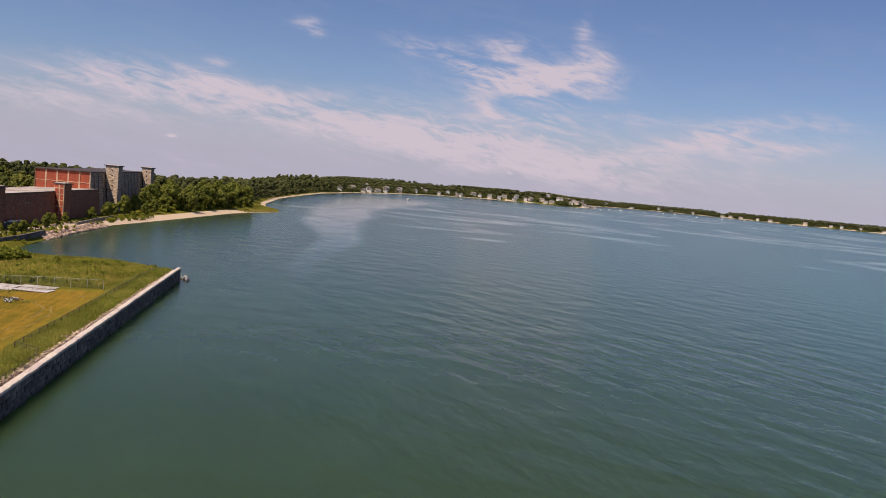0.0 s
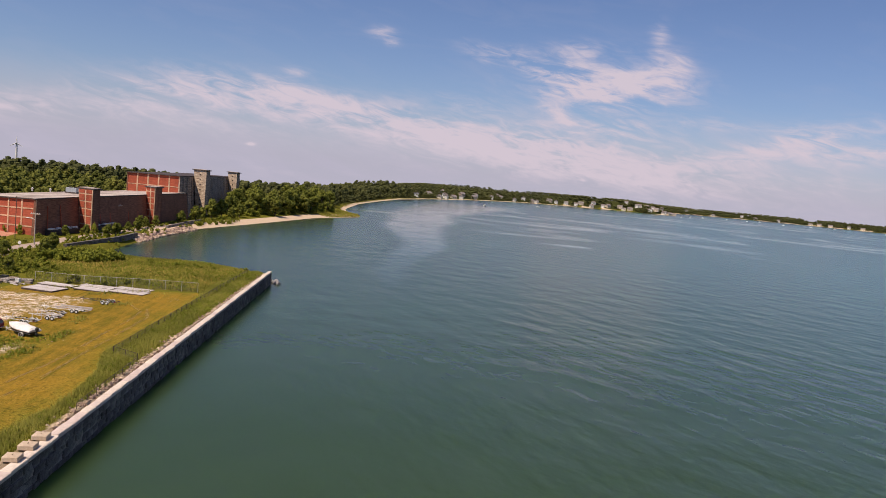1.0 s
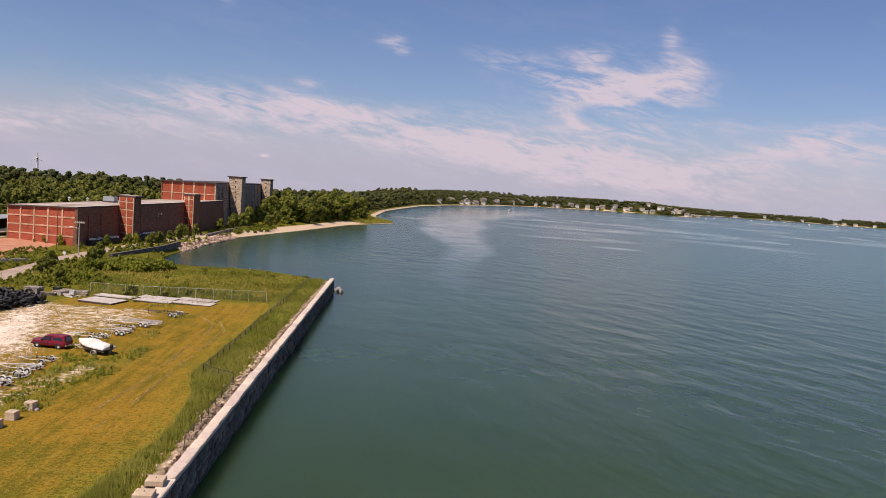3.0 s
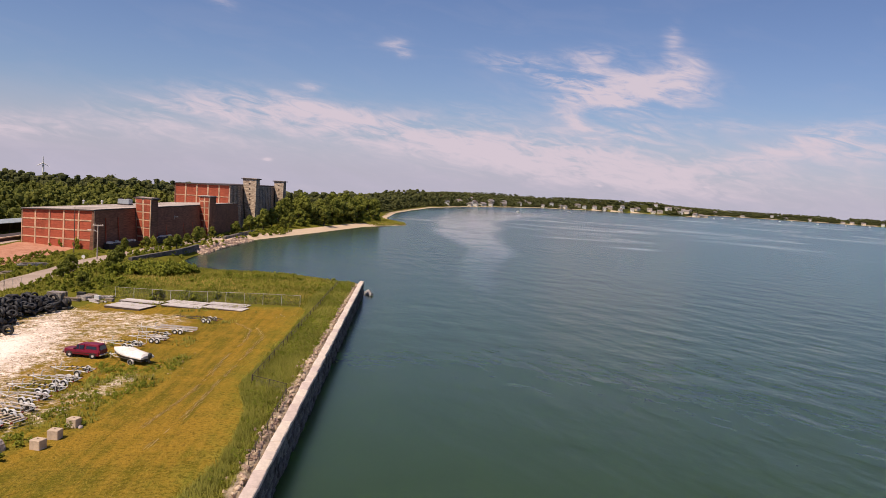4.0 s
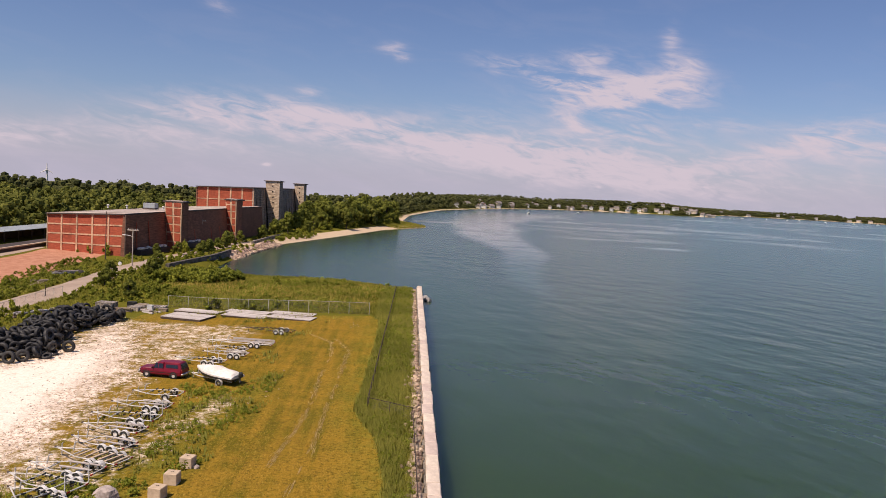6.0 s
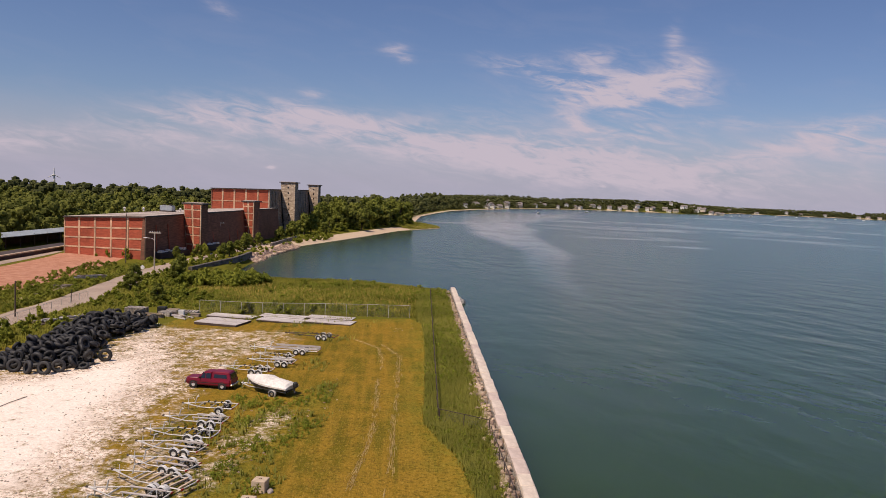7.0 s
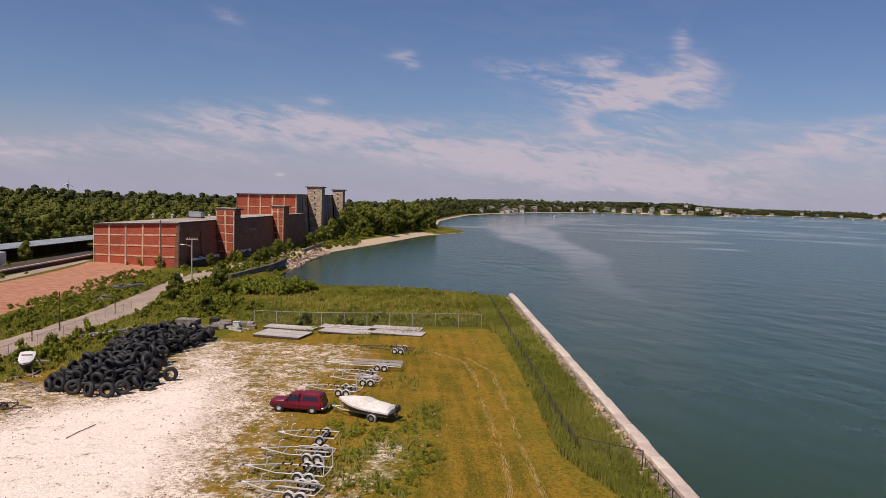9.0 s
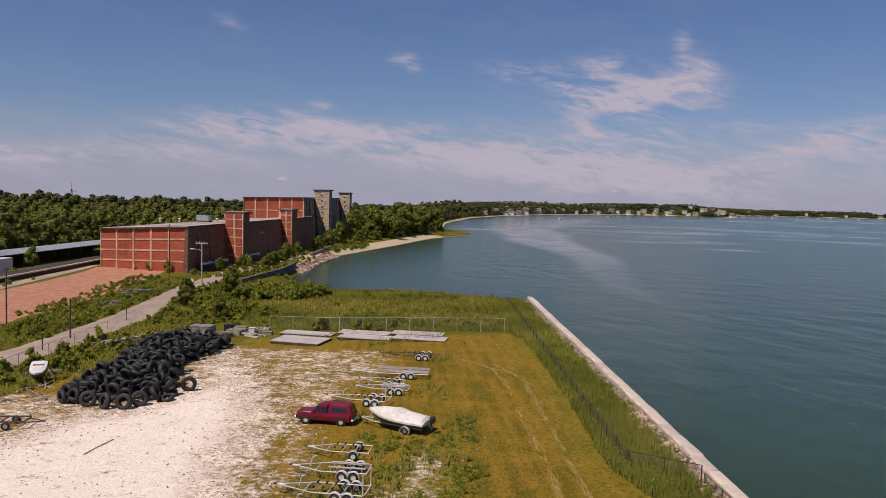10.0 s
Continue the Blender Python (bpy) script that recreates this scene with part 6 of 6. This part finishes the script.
def woods():
    r = np.random.default_rng(21)
    near = [clumped(4.9, 9.3, 18, 180, 0.29, 100 + i, 4, 5, 0.72) for i in range(6)]
    far = [clumped(5.5, 10, 8, 20, 0.42, 200 + i, 4, 5, 0.9) for i in range(5)]
    # hillside and beach woods
    x, y = scatter(-440, -190, 90, 1060, 7.9, r)
    thin = (y > 640) & (r.random(len(x)) < 0.3)
    x, y = x[~thin], y[~thin]
    sd = inside_and_distance(x, y, COAST)
    keep = (sd > np.where(y > 380, 9.0 + 12 * smooth01((y - 450) / 25) * smooth01((560 - y) / 30), 12)) & ~((x > -258) & (y < 345) & (x > -262 - 0.2 * (y - 150))) & ~((x > -252) & (y < 424) & ~((x > -221) & (y > 392)))
    hidden = (x < -350) & (r.random(len(x)) < 0.4)
    keep &= ~hidden
    x, y = x[keep], y[keep]
    z = height(x, y)
    dist = np.hypot(x + 80, y - 50)
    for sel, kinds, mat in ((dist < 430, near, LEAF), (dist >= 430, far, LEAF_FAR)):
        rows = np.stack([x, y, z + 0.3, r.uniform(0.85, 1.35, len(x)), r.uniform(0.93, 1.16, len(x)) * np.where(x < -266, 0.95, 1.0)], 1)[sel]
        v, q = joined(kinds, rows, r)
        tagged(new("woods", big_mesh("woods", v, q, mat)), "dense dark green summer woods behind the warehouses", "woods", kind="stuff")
    # woods along the far shore
    ridge = [clumped(6.5, 10, 7, 7, 0.55, 220 + i, 3, 5, 1.0) for i in range(4)]
    xs, ys = [], []
    c = COAST[17:37]
    for (x0, y0), (x1, y1) in zip(c, c[1:]):
        L = math.hypot(x1 - x0, y1 - y0)
        nx, ny = (y1 - y0) / L, -(x1 - x0) / L
        for d in ((9, 18, 32, 52, 85, 118, 155, 195, 240) if 1000 < y0 < 1700 and x0 < 60 else (9, 18, 32, 52, 85) if x0 < 60 else (9, 20, 32, 46, 62, 80)):
            k = np.arange(0, L, (8.5 if y0 < 1700 else 9.5) * (1.0 if d < 100 else 1.25))
            xs.append(x0 + (x1 - x0) * k / L - nx * d + r.uniform(-4, 4, len(k)))
            ys.append(y0 + (y1 - y0) * k / L - ny * d + r.uniform(-4, 4, len(k)))
    x, y = np.concatenate(xs), np.concatenate(ys)
    sd = inside_and_distance(x, y, COAST)
    keep = (sd > np.where(y > 640, 5.0, 10)) & (x < 1500)
    # gardens about the houses and their view of the water
    hx, hy = np.array([(a, b) for a, b, _ in HOUSES]).T
    for shift in (0, 8):
        keep &= (np.hypot(x[:, None] - hx - shift * 0.55, y[:, None] - hy + shift * 0.8) > 7.5).all(1)
    x, y, sd = x[keep], y[keep], sd[keep]
    s = np.where(x > 60, 1.5, 1.35) * r.uniform(0.92, 1.08, len(x)) * np.where(sd < 22, 0.8, np.where((sd > 60) & (y > 900), 0.85, 1.05))
    rows = np.stack([x, y, height(x, y), s, r.uniform(0.50, 0.58, len(x))], 1)
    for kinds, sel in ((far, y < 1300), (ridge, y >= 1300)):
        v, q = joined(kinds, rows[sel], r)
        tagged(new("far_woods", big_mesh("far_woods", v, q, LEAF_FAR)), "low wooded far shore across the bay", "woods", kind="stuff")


woods()


def trees():
    """Single trees by the warehouses and the cove."""
    kinds = []
    for i in range(4):
        t = thing("tree", "leafy green broadleaf tree by the warehouse", "tree", group="trees by the warehouses")
        tr = Shape().tube((0, 0, -0.3), (0.1, 0, 2.2), 0.22, 0.15).tube((0.1, 0, 2.1), (0.3, 0.2, 4.2), 0.15, 0.06)
        for k in range(5):
            a = 1.26 * k + i
            tr.tube((0.1, 0, 1.6 + 0.3 * k), (1.3 * math.cos(a), 1.3 * math.sin(a), 3.0 + 0.35 * k), 0.08, 0.03, 6)
        part("trunk", tr, BARK, t)
        v, q = clumped(2.3, 5.6, 20, 800, 0.2, 400 + i, 4, 6)
        v[:, 2] += 0.6
        part("crown", big_mesh("crown", v, q, YOUNG, True), None, t)
        kinds.append(t)
    spots = [(-234.5, 214, 0.9), (-183, 234, 0.7), (-184, 239, 0.75), (-188, 246, 0.6), (-192, 262, 0.75), (-195, 268, 0.8), (-197, 274, 0.7), (-190, 254, 0.6), (-198, 282, 0.7), (-200.5, 303, 0.9), (-203, 318, 1.2), (-206, 328, 1.0), (-208, 340, 1.5), (-213, 358, 1.4), (-216, 371, 1.9),
             (-219, 383, 2.1), (-213, 393, 2.2), (-222, 408, 2.4), (-212, 410, 2.0), (-209, 378, 1.4), (-207, 364, 1.1), (-204, 350, 0.9), (-168.5, 190, 0.6), (-169, 178, 0.65), (-166, 187, 0.7), (-171, 196, 0.75), (-164, 170, 0.6), (-152, 160.5, 0.55), (-189, 232, 0.6), (-191.5, 226, 0.55), (-206, 401, 1.7), (-210, 424, 2.1), (-213, 437, 2.2), (-210, 450, 2.2), (-211, 462, 2.2), (-209, 474, 2.1), (-208, 484, 2.0), (-213, 494, 1.9), (-220, 445, 2.4), (-221, 468, 2.4), (-219, 486, 2.3)]
    for i, (x, y, s) in enumerate(spots):
        m = pose(x, y, ground_z(x, y) - 0.1, 0, 0, 47 * i)
        if i < 4:
            kinds[i].scale = (s, s, s)
            kinds[i].matrix_basis = m @ Matrix.Diagonal((s, s, s, 1))
        else:
            c = copy_thing(kinds[i % 4], m)
            c.scale = (s, s, s)


trees()


def shrubs():
    r = np.random.default_rng(41)
    kinds = [clumped(1.15, 1.5, 10, 110, 0.135, 500 + i, 4, 5, 0.83) for i in range(5)]
    rows = []

    def fill(poly, step, lo, hi, chance=1.0, tall=1.0):
        p = np.array(poly)
        x, y = scatter(p[:, 0].min(), p[:, 0].max(), p[:, 1].min(), p[:, 1].max(), step, r)
        k = (inside_and_distance(x, y, poly) > 0) & (r.random(len(x)) < chance)
        for a, b in zip(x[k], y[k]):
            rows.append((a, b, max(ground_z(a, b), 0.2) - 0.1, r.uniform(lo, hi), tall * r.uniform(0.8, 1.2)))

    # round dense thicket, shrub belts by the road, behind the tyres and along the warehouse foot
    fill([(-161, 179), (-154, 183), (-148.5, 187.5), (-149, 193), (-154, 198), (-161, 198), (-165, 192)], 1.5, 0.95, 1.4, 1.0, 1.1)
    fill([(-155.5, 150), (-148, 154), (-144, 160), (-148, 170), (-160, 180), (-172, 199), (-178.5, 200), (-174, 186), (-166, 166), (-160, 154)], 2.0, 0.4, 0.95, 0.7)
    fill([(-170, 140), (-176, 152), (-180, 166), (-184, 182), (-190, 204), (-186, 206), (-179, 188), (-171.5, 166), (-166, 150), (-163, 136)], 1.5, 0.35, 0.75, 0.9)
    fill([(-150, 128), (-155.5, 132), (-158, 142), (-152, 146), (-149, 136)], 2.0, 0.45, 0.95, 0.55, 1.1)
    fill([(-146, 118.5), (-154, 120), (-154, 128), (-148, 127)], 1.8, 0.5, 1.0, 0.7)
    fill([(-188.5, 208), (-193.5, 217), (-191, 238), (-196, 262), (-203, 300), (-211, 340), (-200, 330), (-191, 290), (-180, 246), (-174, 226), (-178, 208)], 2.3, 0.45, 1.0, 0.45)
    fill([(-146, 196), (-120, 203), (-116, 199), (-122, 194), (-140, 190)], 2.3, 0.45, 0.85, 0.5, 0.8)
    fill([(-141, 158), (-112, 164), (-114, 176), (-140, 176)], 2.7, 0.3, 0.8, 0.5)
    fill([(-150, 176), (-114, 178), (-117, 194), (-142, 190)], 2.9, 0.3, 0.75, 0.5, 0.8)
    fill([(-130, 157.5), (-126, 158), (-126, 159.5), (-132, 159)], 1.2, 0.6, 0.9, 0.8)
    fill([(-228, 205), (-224, 204), (-229, 186), (-235, 188)], 2.2, 0.5, 1.0, 0.6)
    fill([(-206, 362), (-209, 440), (-203, 484), (-209, 488), (-217, 440), (-214, 364)], 2.6, 1.1, 2.0, 0.8)
    fill([(-200, 300), (-196, 306), (-198, 360), (-208, 356)], 2.6, 0.7, 1.5, 0.6)
    fill([(-181, 150), (-186, 168), (-192, 184), (-200, 206), (-196, 210), (-189, 195), (-182, 176), (-176, 158)], 1.6, 0.3, 0.65, 0.9)
    fill([(-209, 176), (-214, 194), (-221, 212), (-224, 211), (-217, 192), (-212, 175)], 2.4, 0.3, 0.7, 0.45)
    for x, y, s, h in ((-207.4, 220.3, 0.8, 1.7), (-200.4, 218.2, 1.0, 2.0), (-199.6, 217.6, 0.8, 1.2), (-211.5, 221.4, 0.5, 1.2), (-189.5, 236.5, 1.0, 2.2), (-191.6, 239.0, 0.9, 2.6), (-135.6, 158.9, 1.1, 1.2), (-130.8, 161.0, 0.9, 1.1), (-126.8, 162.2, 1.0, 1.1), (-152.3, 129.9, 0.9, 1.7), (-155.3, 139.4, 1.0, 1.5), (-155.8, 129.4, 0.7, 1.4), (-150.4, 131.6, 0.7, 1.2), (-153.6, 134.2, 0.8, 1.1)):
        rows.append((x, y, ground_z(x, y) - 0.1, s, h))
    rows.append((-135.0, 157.2, ground_z(-135, 157), 1.2, 1.1))
    for x, y in ((-102.9, 88.4), (-100.7, 88.3), (-103.8, 90.2), (-101.6, 87.4), (-104.6, 88.8), (-99.8, 87.2), (-103.2, 86.6), (-100.9, 90.3), (-101.4, 85.6)):
        rows.append((x, y, ground_z(x, y) - 0.1, r.uniform(0.35, 0.6), r.uniform(0.9, 1.3)))
    v, q = joined(kinds, rows, r)
    tagged(new("shrubs", big_mesh("shrubs", v, q, SHRUB, True)), "bright green bushes and brambles along the road and shore", "shrubs", kind="stuff")


shrubs()


def tufts(name, label, mat, x, y, z, tall, width, r, blades=5):
    """Grass tufts of a few bent blades each."""
    n = len(x)
    x, y, z, tall = (np.repeat(np.asarray(a, float) * np.ones(n), blades) for a in (x, y, z, tall))
    m = len(x)
    a, lean = r.normal(1.75, 1.7, m), r.uniform(0.2, 0.8, m)
    h = tall * r.uniform(0.6, 1.2, m)
    x = x + r.normal(0, 0.12, m)
    y = y + r.normal(0, 0.12, m)
    ca, sa = np.cos(a), np.sin(a)
    w = width * r.uniform(0.6, 1.3, m)
    low1, low2 = np.stack([x - sa * w, y + ca * w, z - 0.02], 1), np.stack([x + sa * w, y - ca * w, z - 0.02], 1)
    mx, my = x + ca * lean * h * 0.35, y + sa * lean * h * 0.35
    m1, m2 = np.stack([mx - sa * w * 0.7, my + ca * w * 0.7, z + h * 0.6], 1), np.stack([mx + sa * w * 0.7, my - ca * w * 0.7, z + h * 0.6], 1)
    tip = np.stack([x + ca * lean * h, y + sa * lean * h, z + h], 1)
    v = np.stack([low1, low2, m2, m1, tip], 1).reshape(-1, 3)
    b = (np.arange(m) * 5)[:, None]
    f = np.concatenate([b + np.array((0, 1, 2)), b + np.array((0, 2, 3)), b + np.array((3, 2, 4))])
    me = big_mesh(name, v, f, mat, True)
    out = np.stack([0.35 * np.repeat(ca, 5), 0.35 * np.repeat(sa, 5), np.ones(5 * m)], 1)
    me.normals_split_custom_set_from_vertices(out / np.linalg.norm(out, axis=1)[:, None])
    return tagged(new(name, me), label, "grass", kind="stuff")


def grasses():
    r = np.random.default_rng(51)
    # strip between fence and wall
    s, o = r.uniform(1, 137, 40000), 1.9 + 5.6 * r.random(40000)
    x, y = TIP[0] + ALONG[0] * s + INWARD[0] * o, TIP[1] + ALONG[1] * s + INWARD[1] * o
    keep = (r.random(len(x)) < np.clip((o - 1.8) / 2.0, 0.12, 0.85)) & (inside_and_distance(x, y, MOWN) < 0.3)
    tufts("tall_grass", "tall green grass strip behind the sea wall", STRIP, x[keep], y[keep], height(x[keep], y[keep]), r.uniform(0.25, 0.75, keep.sum()), 0.022, r, 4)
    # meadow beyond the fence
    poly = [(-141, 156.5), (-110, 162.5), (-107.5, 160), (-113.5, 193), (-116, 200), (-124, 205), (-140, 206), (-160, 204), (-172, 200), (-160, 175), (-146, 158)]
    x, y = r.uniform(-175, -106, 23000), r.uniform(155, 207, 23000)
    k = inside_and_distance(x, y, poly) > 0
    x, y = x[k], y[k]
    tufts("meadow_grass", "rough green meadow grass on the point", GRASS, x, y, np.maximum(height(x, y), 0.1), r.uniform(0.2, 0.5, len(x)) * (1 + 0.4 * wave_noise(x, y, 0.25, 9)), 0.05, r)
    # leafy weeds
    kinds = [crown(0.38, 0.42, 5, 8, 0.06, 700 + i) for i in range(5)]
    rows = []
    for _ in range(1900):
        q = wall_at(r.uniform(1, 137), 1.6 + 5.4 * r.beta(1.6, 1.3))
        rows.append((q[0], q[1]))
    rows += list(zip(r.uniform(-172, -108, 2400), r.uniform(156, 206, 2400))) + list(zip(r.uniform(-114, -100, 1700), r.uniform(82, 124, 1700)))
    rows = np.array(rows)
    a, b = rows[:, 0], rows[:, 1]
    by_wall = np.arange(len(rows)) < 1900
    green = np.arange(len(rows)) >= 4300
    ok = (by_wall & (inside_and_distance(a, b, MOWN) < 0.2)) | (~by_wall & ~green & (inside_and_distance(a, b, poly) > 0) & (wave_noise(a, b, 0.2, 17) > -0.35)) | (green & (inside_and_distance(a, b, GREEN_PATCH) > -0.5) & (wave_noise(a, b, 0.9, 18) > -0.1))
    a, b = a[ok], b[ok]
    s1 = np.where(b < 125, 0.8, 1.0) * r.uniform(0.6, 1.35, len(a)) * (1 + 0.3 * wave_noise(a, b, 0.3, 19))
    v, q = joined(kinds, np.stack([a, b, np.maximum(height(a, b), 0.1), s1, r.uniform(0.7, 1.2, len(a))], 1), r)
    tagged(new("leafy_weeds", big_mesh("leafy_weeds", v, q, WEED)), "bright green leafy weeds behind the sea wall and on the point", "weeds", kind="stuff")
    # straw-coloured tops
    x, y = r.uniform(-160, -106, 3200), r.uniform(156, 205, 3200)
    k = (inside_and_distance(x, y, poly) > 0) & (wave_noise(x, y, 0.16, 12) > 0.1)
    x, y = x[k], y[k]
    tufts("dry_grass", "dry straw grass patches in the meadow", STRAW, x, y, height(x, y), r.uniform(0.4, 0.75, len(x)), 0.03, r)
    # weeds among the trailers and verges
    x, y = r.uniform(-125, -98, 5500), r.uniform(76, 146, 5500)
    k = ((inside_and_distance(x, y, GREEN_PATCH) > -0.8) & (wave_noise(x, y, 0.8, 21) > 0.05)) | ((wave_noise(x, y, 0.5, 14) > 0.45) & (inside_and_distance(x, y, [(-121, 145), (-111, 145), (-108, 112), (-102, 78), (-112, 78), (-117, 110)]) > 0))
    x, y = x[k], y[k]
    dx, dy = r.uniform(-143, -114, 900), r.uniform(148.5, 157.5, 900)
    dk = wave_noise(dx, dy, 0.9, 33) > 0.1
    x, y = np.concatenate([x, dx[dk]]), np.concatenate([y, dy[dk]])
    tufts("weeds", "green weeds among the boat trailers", STRIP, x, y, height(x, y), r.uniform(0.15, 0.55, len(x)), 0.045, r)
    x, y = r.uniform(-192, -146, 16000), r.uniform(112, 212, 16000)
    d = line_distance(x, y, ROAD)
    k = (d > 3.2) & (d < 13) & (inside_and_distance(x, y, DIRT) < -0.3) & (inside_and_distance(x, y, GRAVEL) < -1)
    x, y = x[k], y[k]
    tufts("verge_grass", "rough grass on the road verges", GRASS, x, y, height(x, y), r.uniform(0.2, 0.6, len(x)), 0.05, r)
    # flattened straw in the wheel tracks across the lawn
    rr = random.Random(77)
    sh = Shape()
    for t in TRACKS:
        pts = np.concatenate([np.linspace(p, q, max(2, int(math.dist(p, q) / 0.6)), endpoint=False) for p, q in zip(np.array(t), np.array(t)[1:])])
        on = False
        for p, q in zip(pts, pts[1:]):
            on = rr.random() < (0.86 if on else 0.3)
            if not on:
                continue
            d = (q - p) / np.hypot(*(q - p))
            for _ in range(6):
                c = p + d * rr.uniform(-0.3, 0.3) + np.array((-d[1], d[0])) * rr.gauss(0, 0.15)
                e = c + d * rr.uniform(0.6, 1.3) + np.array((-d[1], d[0])) * rr.gauss(0, 0.04)
                n = np.array((-d[1], d[0])) * rr.uniform(0.006, 0.014)
                z0, z1 = ground_z(*c) + 0.03, ground_z(*e) + 0.03
                sh.add([(*(c - n), z0), (*(e - n), z1), (*(e + n), z1), (*(c + n), z0), (*c, z0 + 0.006), (*e, z1 + 0.006)], [(0, 1, 5, 4), (4, 5, 2, 3)])
    tagged(part("track_straw", sh, PALE_STRAW), "flattened dry straw in wheel tracks on the lawn", "grass", kind="stuff")
    # marsh grass at the spit
    x, y = r.uniform(-225, -186, 5000), r.uniform(455, 530, 5000)
    sd = inside_and_distance(x, y, COAST)
    k = (sd > 0.5) & (sd < 12)
    x, y = x[k], y[k]
    tufts("marsh_grass", "bright marsh grass on the spit", GRASS, x, y, np.maximum(height(x, y), 0.05), r.uniform(0.5, 1.1, len(x)), 0.16, r, 4)


grasses()


# ---- far shore ----
def house(kind):
    t = thing("house", "small pale shore house with pitched roof across the bay", "house", group="houses on the far shore")
    w, d, h = ((7.5, 6.5, 3.8), (9, 7, 3.0), (7, 7, 4.4), (10, 7, 4.2))[kind]
    part("wall", Shape().box((0, 0, h / 2 - 0.5), (w, d, h + 1)), HOUSE_WALLS[kind], t)
    rf = part("roof", Shape().add([(-w / 2 - 0.5, -d / 2 - 0.5, h), (w / 2 + 0.5, -d / 2 - 0.5, h), (w / 2 + 0.5, d / 2 + 0.5, h), (-w / 2 - 0.5, d / 2 + 0.5, h), (-w / 2 - 0.5, 0, h + d * 0.36), (w / 2 + 0.5, 0, h + d * 0.36)], [(0, 1, 5, 4), (2, 3, 4, 5), (0, 4, 3), (1, 2, 5), (3, 2, 1, 0)]), HOUSE_ROOF, t)
    part("chimney", Shape().box((w * 0.25, 0, h + d * 0.4), (0.8, 0.8, 1.6)), BRICK_DARK, rf)
    for x in (-w * 0.3, w * 0.34):
        for z in ((1.6, 4.2) if h > 4.5 else (1.6,)):
            part("window", Shape().box((float(x), -d / 2 - 0.03, z), (0.9, 0.1, 1.1)), DARK_GLASS, t)
    part("door", Shape().box((w * 0.16, -d / 2 - 0.04, 1.0), (1.0, 0.1, 2.0)), WOOD, t)
    return t


def far_things():
    kinds = [house(k) for k in range(4)]
    used = set()
    r = random.Random(62)
    for x, y, h in HOUSES:
        k = r.randrange(4)
        m = pose(x, y, ground_z(x, y), 0, 0, h)
        if k in used:
            copy_thing(kinds[k], m)
        else:
            kinds[k].matrix_basis = m
            used.add(k)
    # moored boats
    first = None
    for x, y in ((-196, 1010), (-150, 1240), (120, 1660), (150, 1720), (210, 1800), (260, 1850), (330, 1820), (300, 1930), (400, 1880), (470, 1960), (95, 1570), (560, 1900)):
        m = pose(x, y, 0.0, 0, 0, r.uniform(0, 360))
        if first is None:
            first = thing("moored_boat", "small white boat moored in the bay", "boat", m, "moored boats")
            part("hull", Shape().loft([[(u, -w, 0.9), (u, 0, -0.3), (u, w, 0.9), (u, 0, 1.0)] for u, w in ((-3.6, 0.1), (-2, 1.0), (0, 1.3), (3, 1.1))]), WHITE, first)
            part("cabin", Shape().box((-0.2, 0, 1.4), (2.4, 1.7, 1.0), bevel=0.1), WHITE, first)
            part("windscreen", Shape().box((-1.35, 0, 1.55), (0.1, 1.5, 0.5)), DARK_GLASS, first)
        else:
            copy_thing(first, m)
    # wind turbine far behind the hill
    t = thing("wind_turbine", "distant white wind turbine behind the wooded hill", "wind turbine", pose(-1010, 1130, -9.5, 0, 0, 30))
    part("tower", Shape().tube((0, 0, -30), (0, 0, 31), 2.4, 1.4, 12), WHITE, t)
    part("nacelle", Shape().box((0, 0.5, 31.5), (1.8, 4, 1.8), bevel=0.4), WHITE, t)
    for k in range(3):
        a = radians(90 + 120 * k)
        part("blade", Shape().tube((0, -2, 31.5), (11 * math.cos(a), -2, 31.5 + 11 * math.sin(a)), 1.1, 0.4, 6), WHITE, t)


far_things()
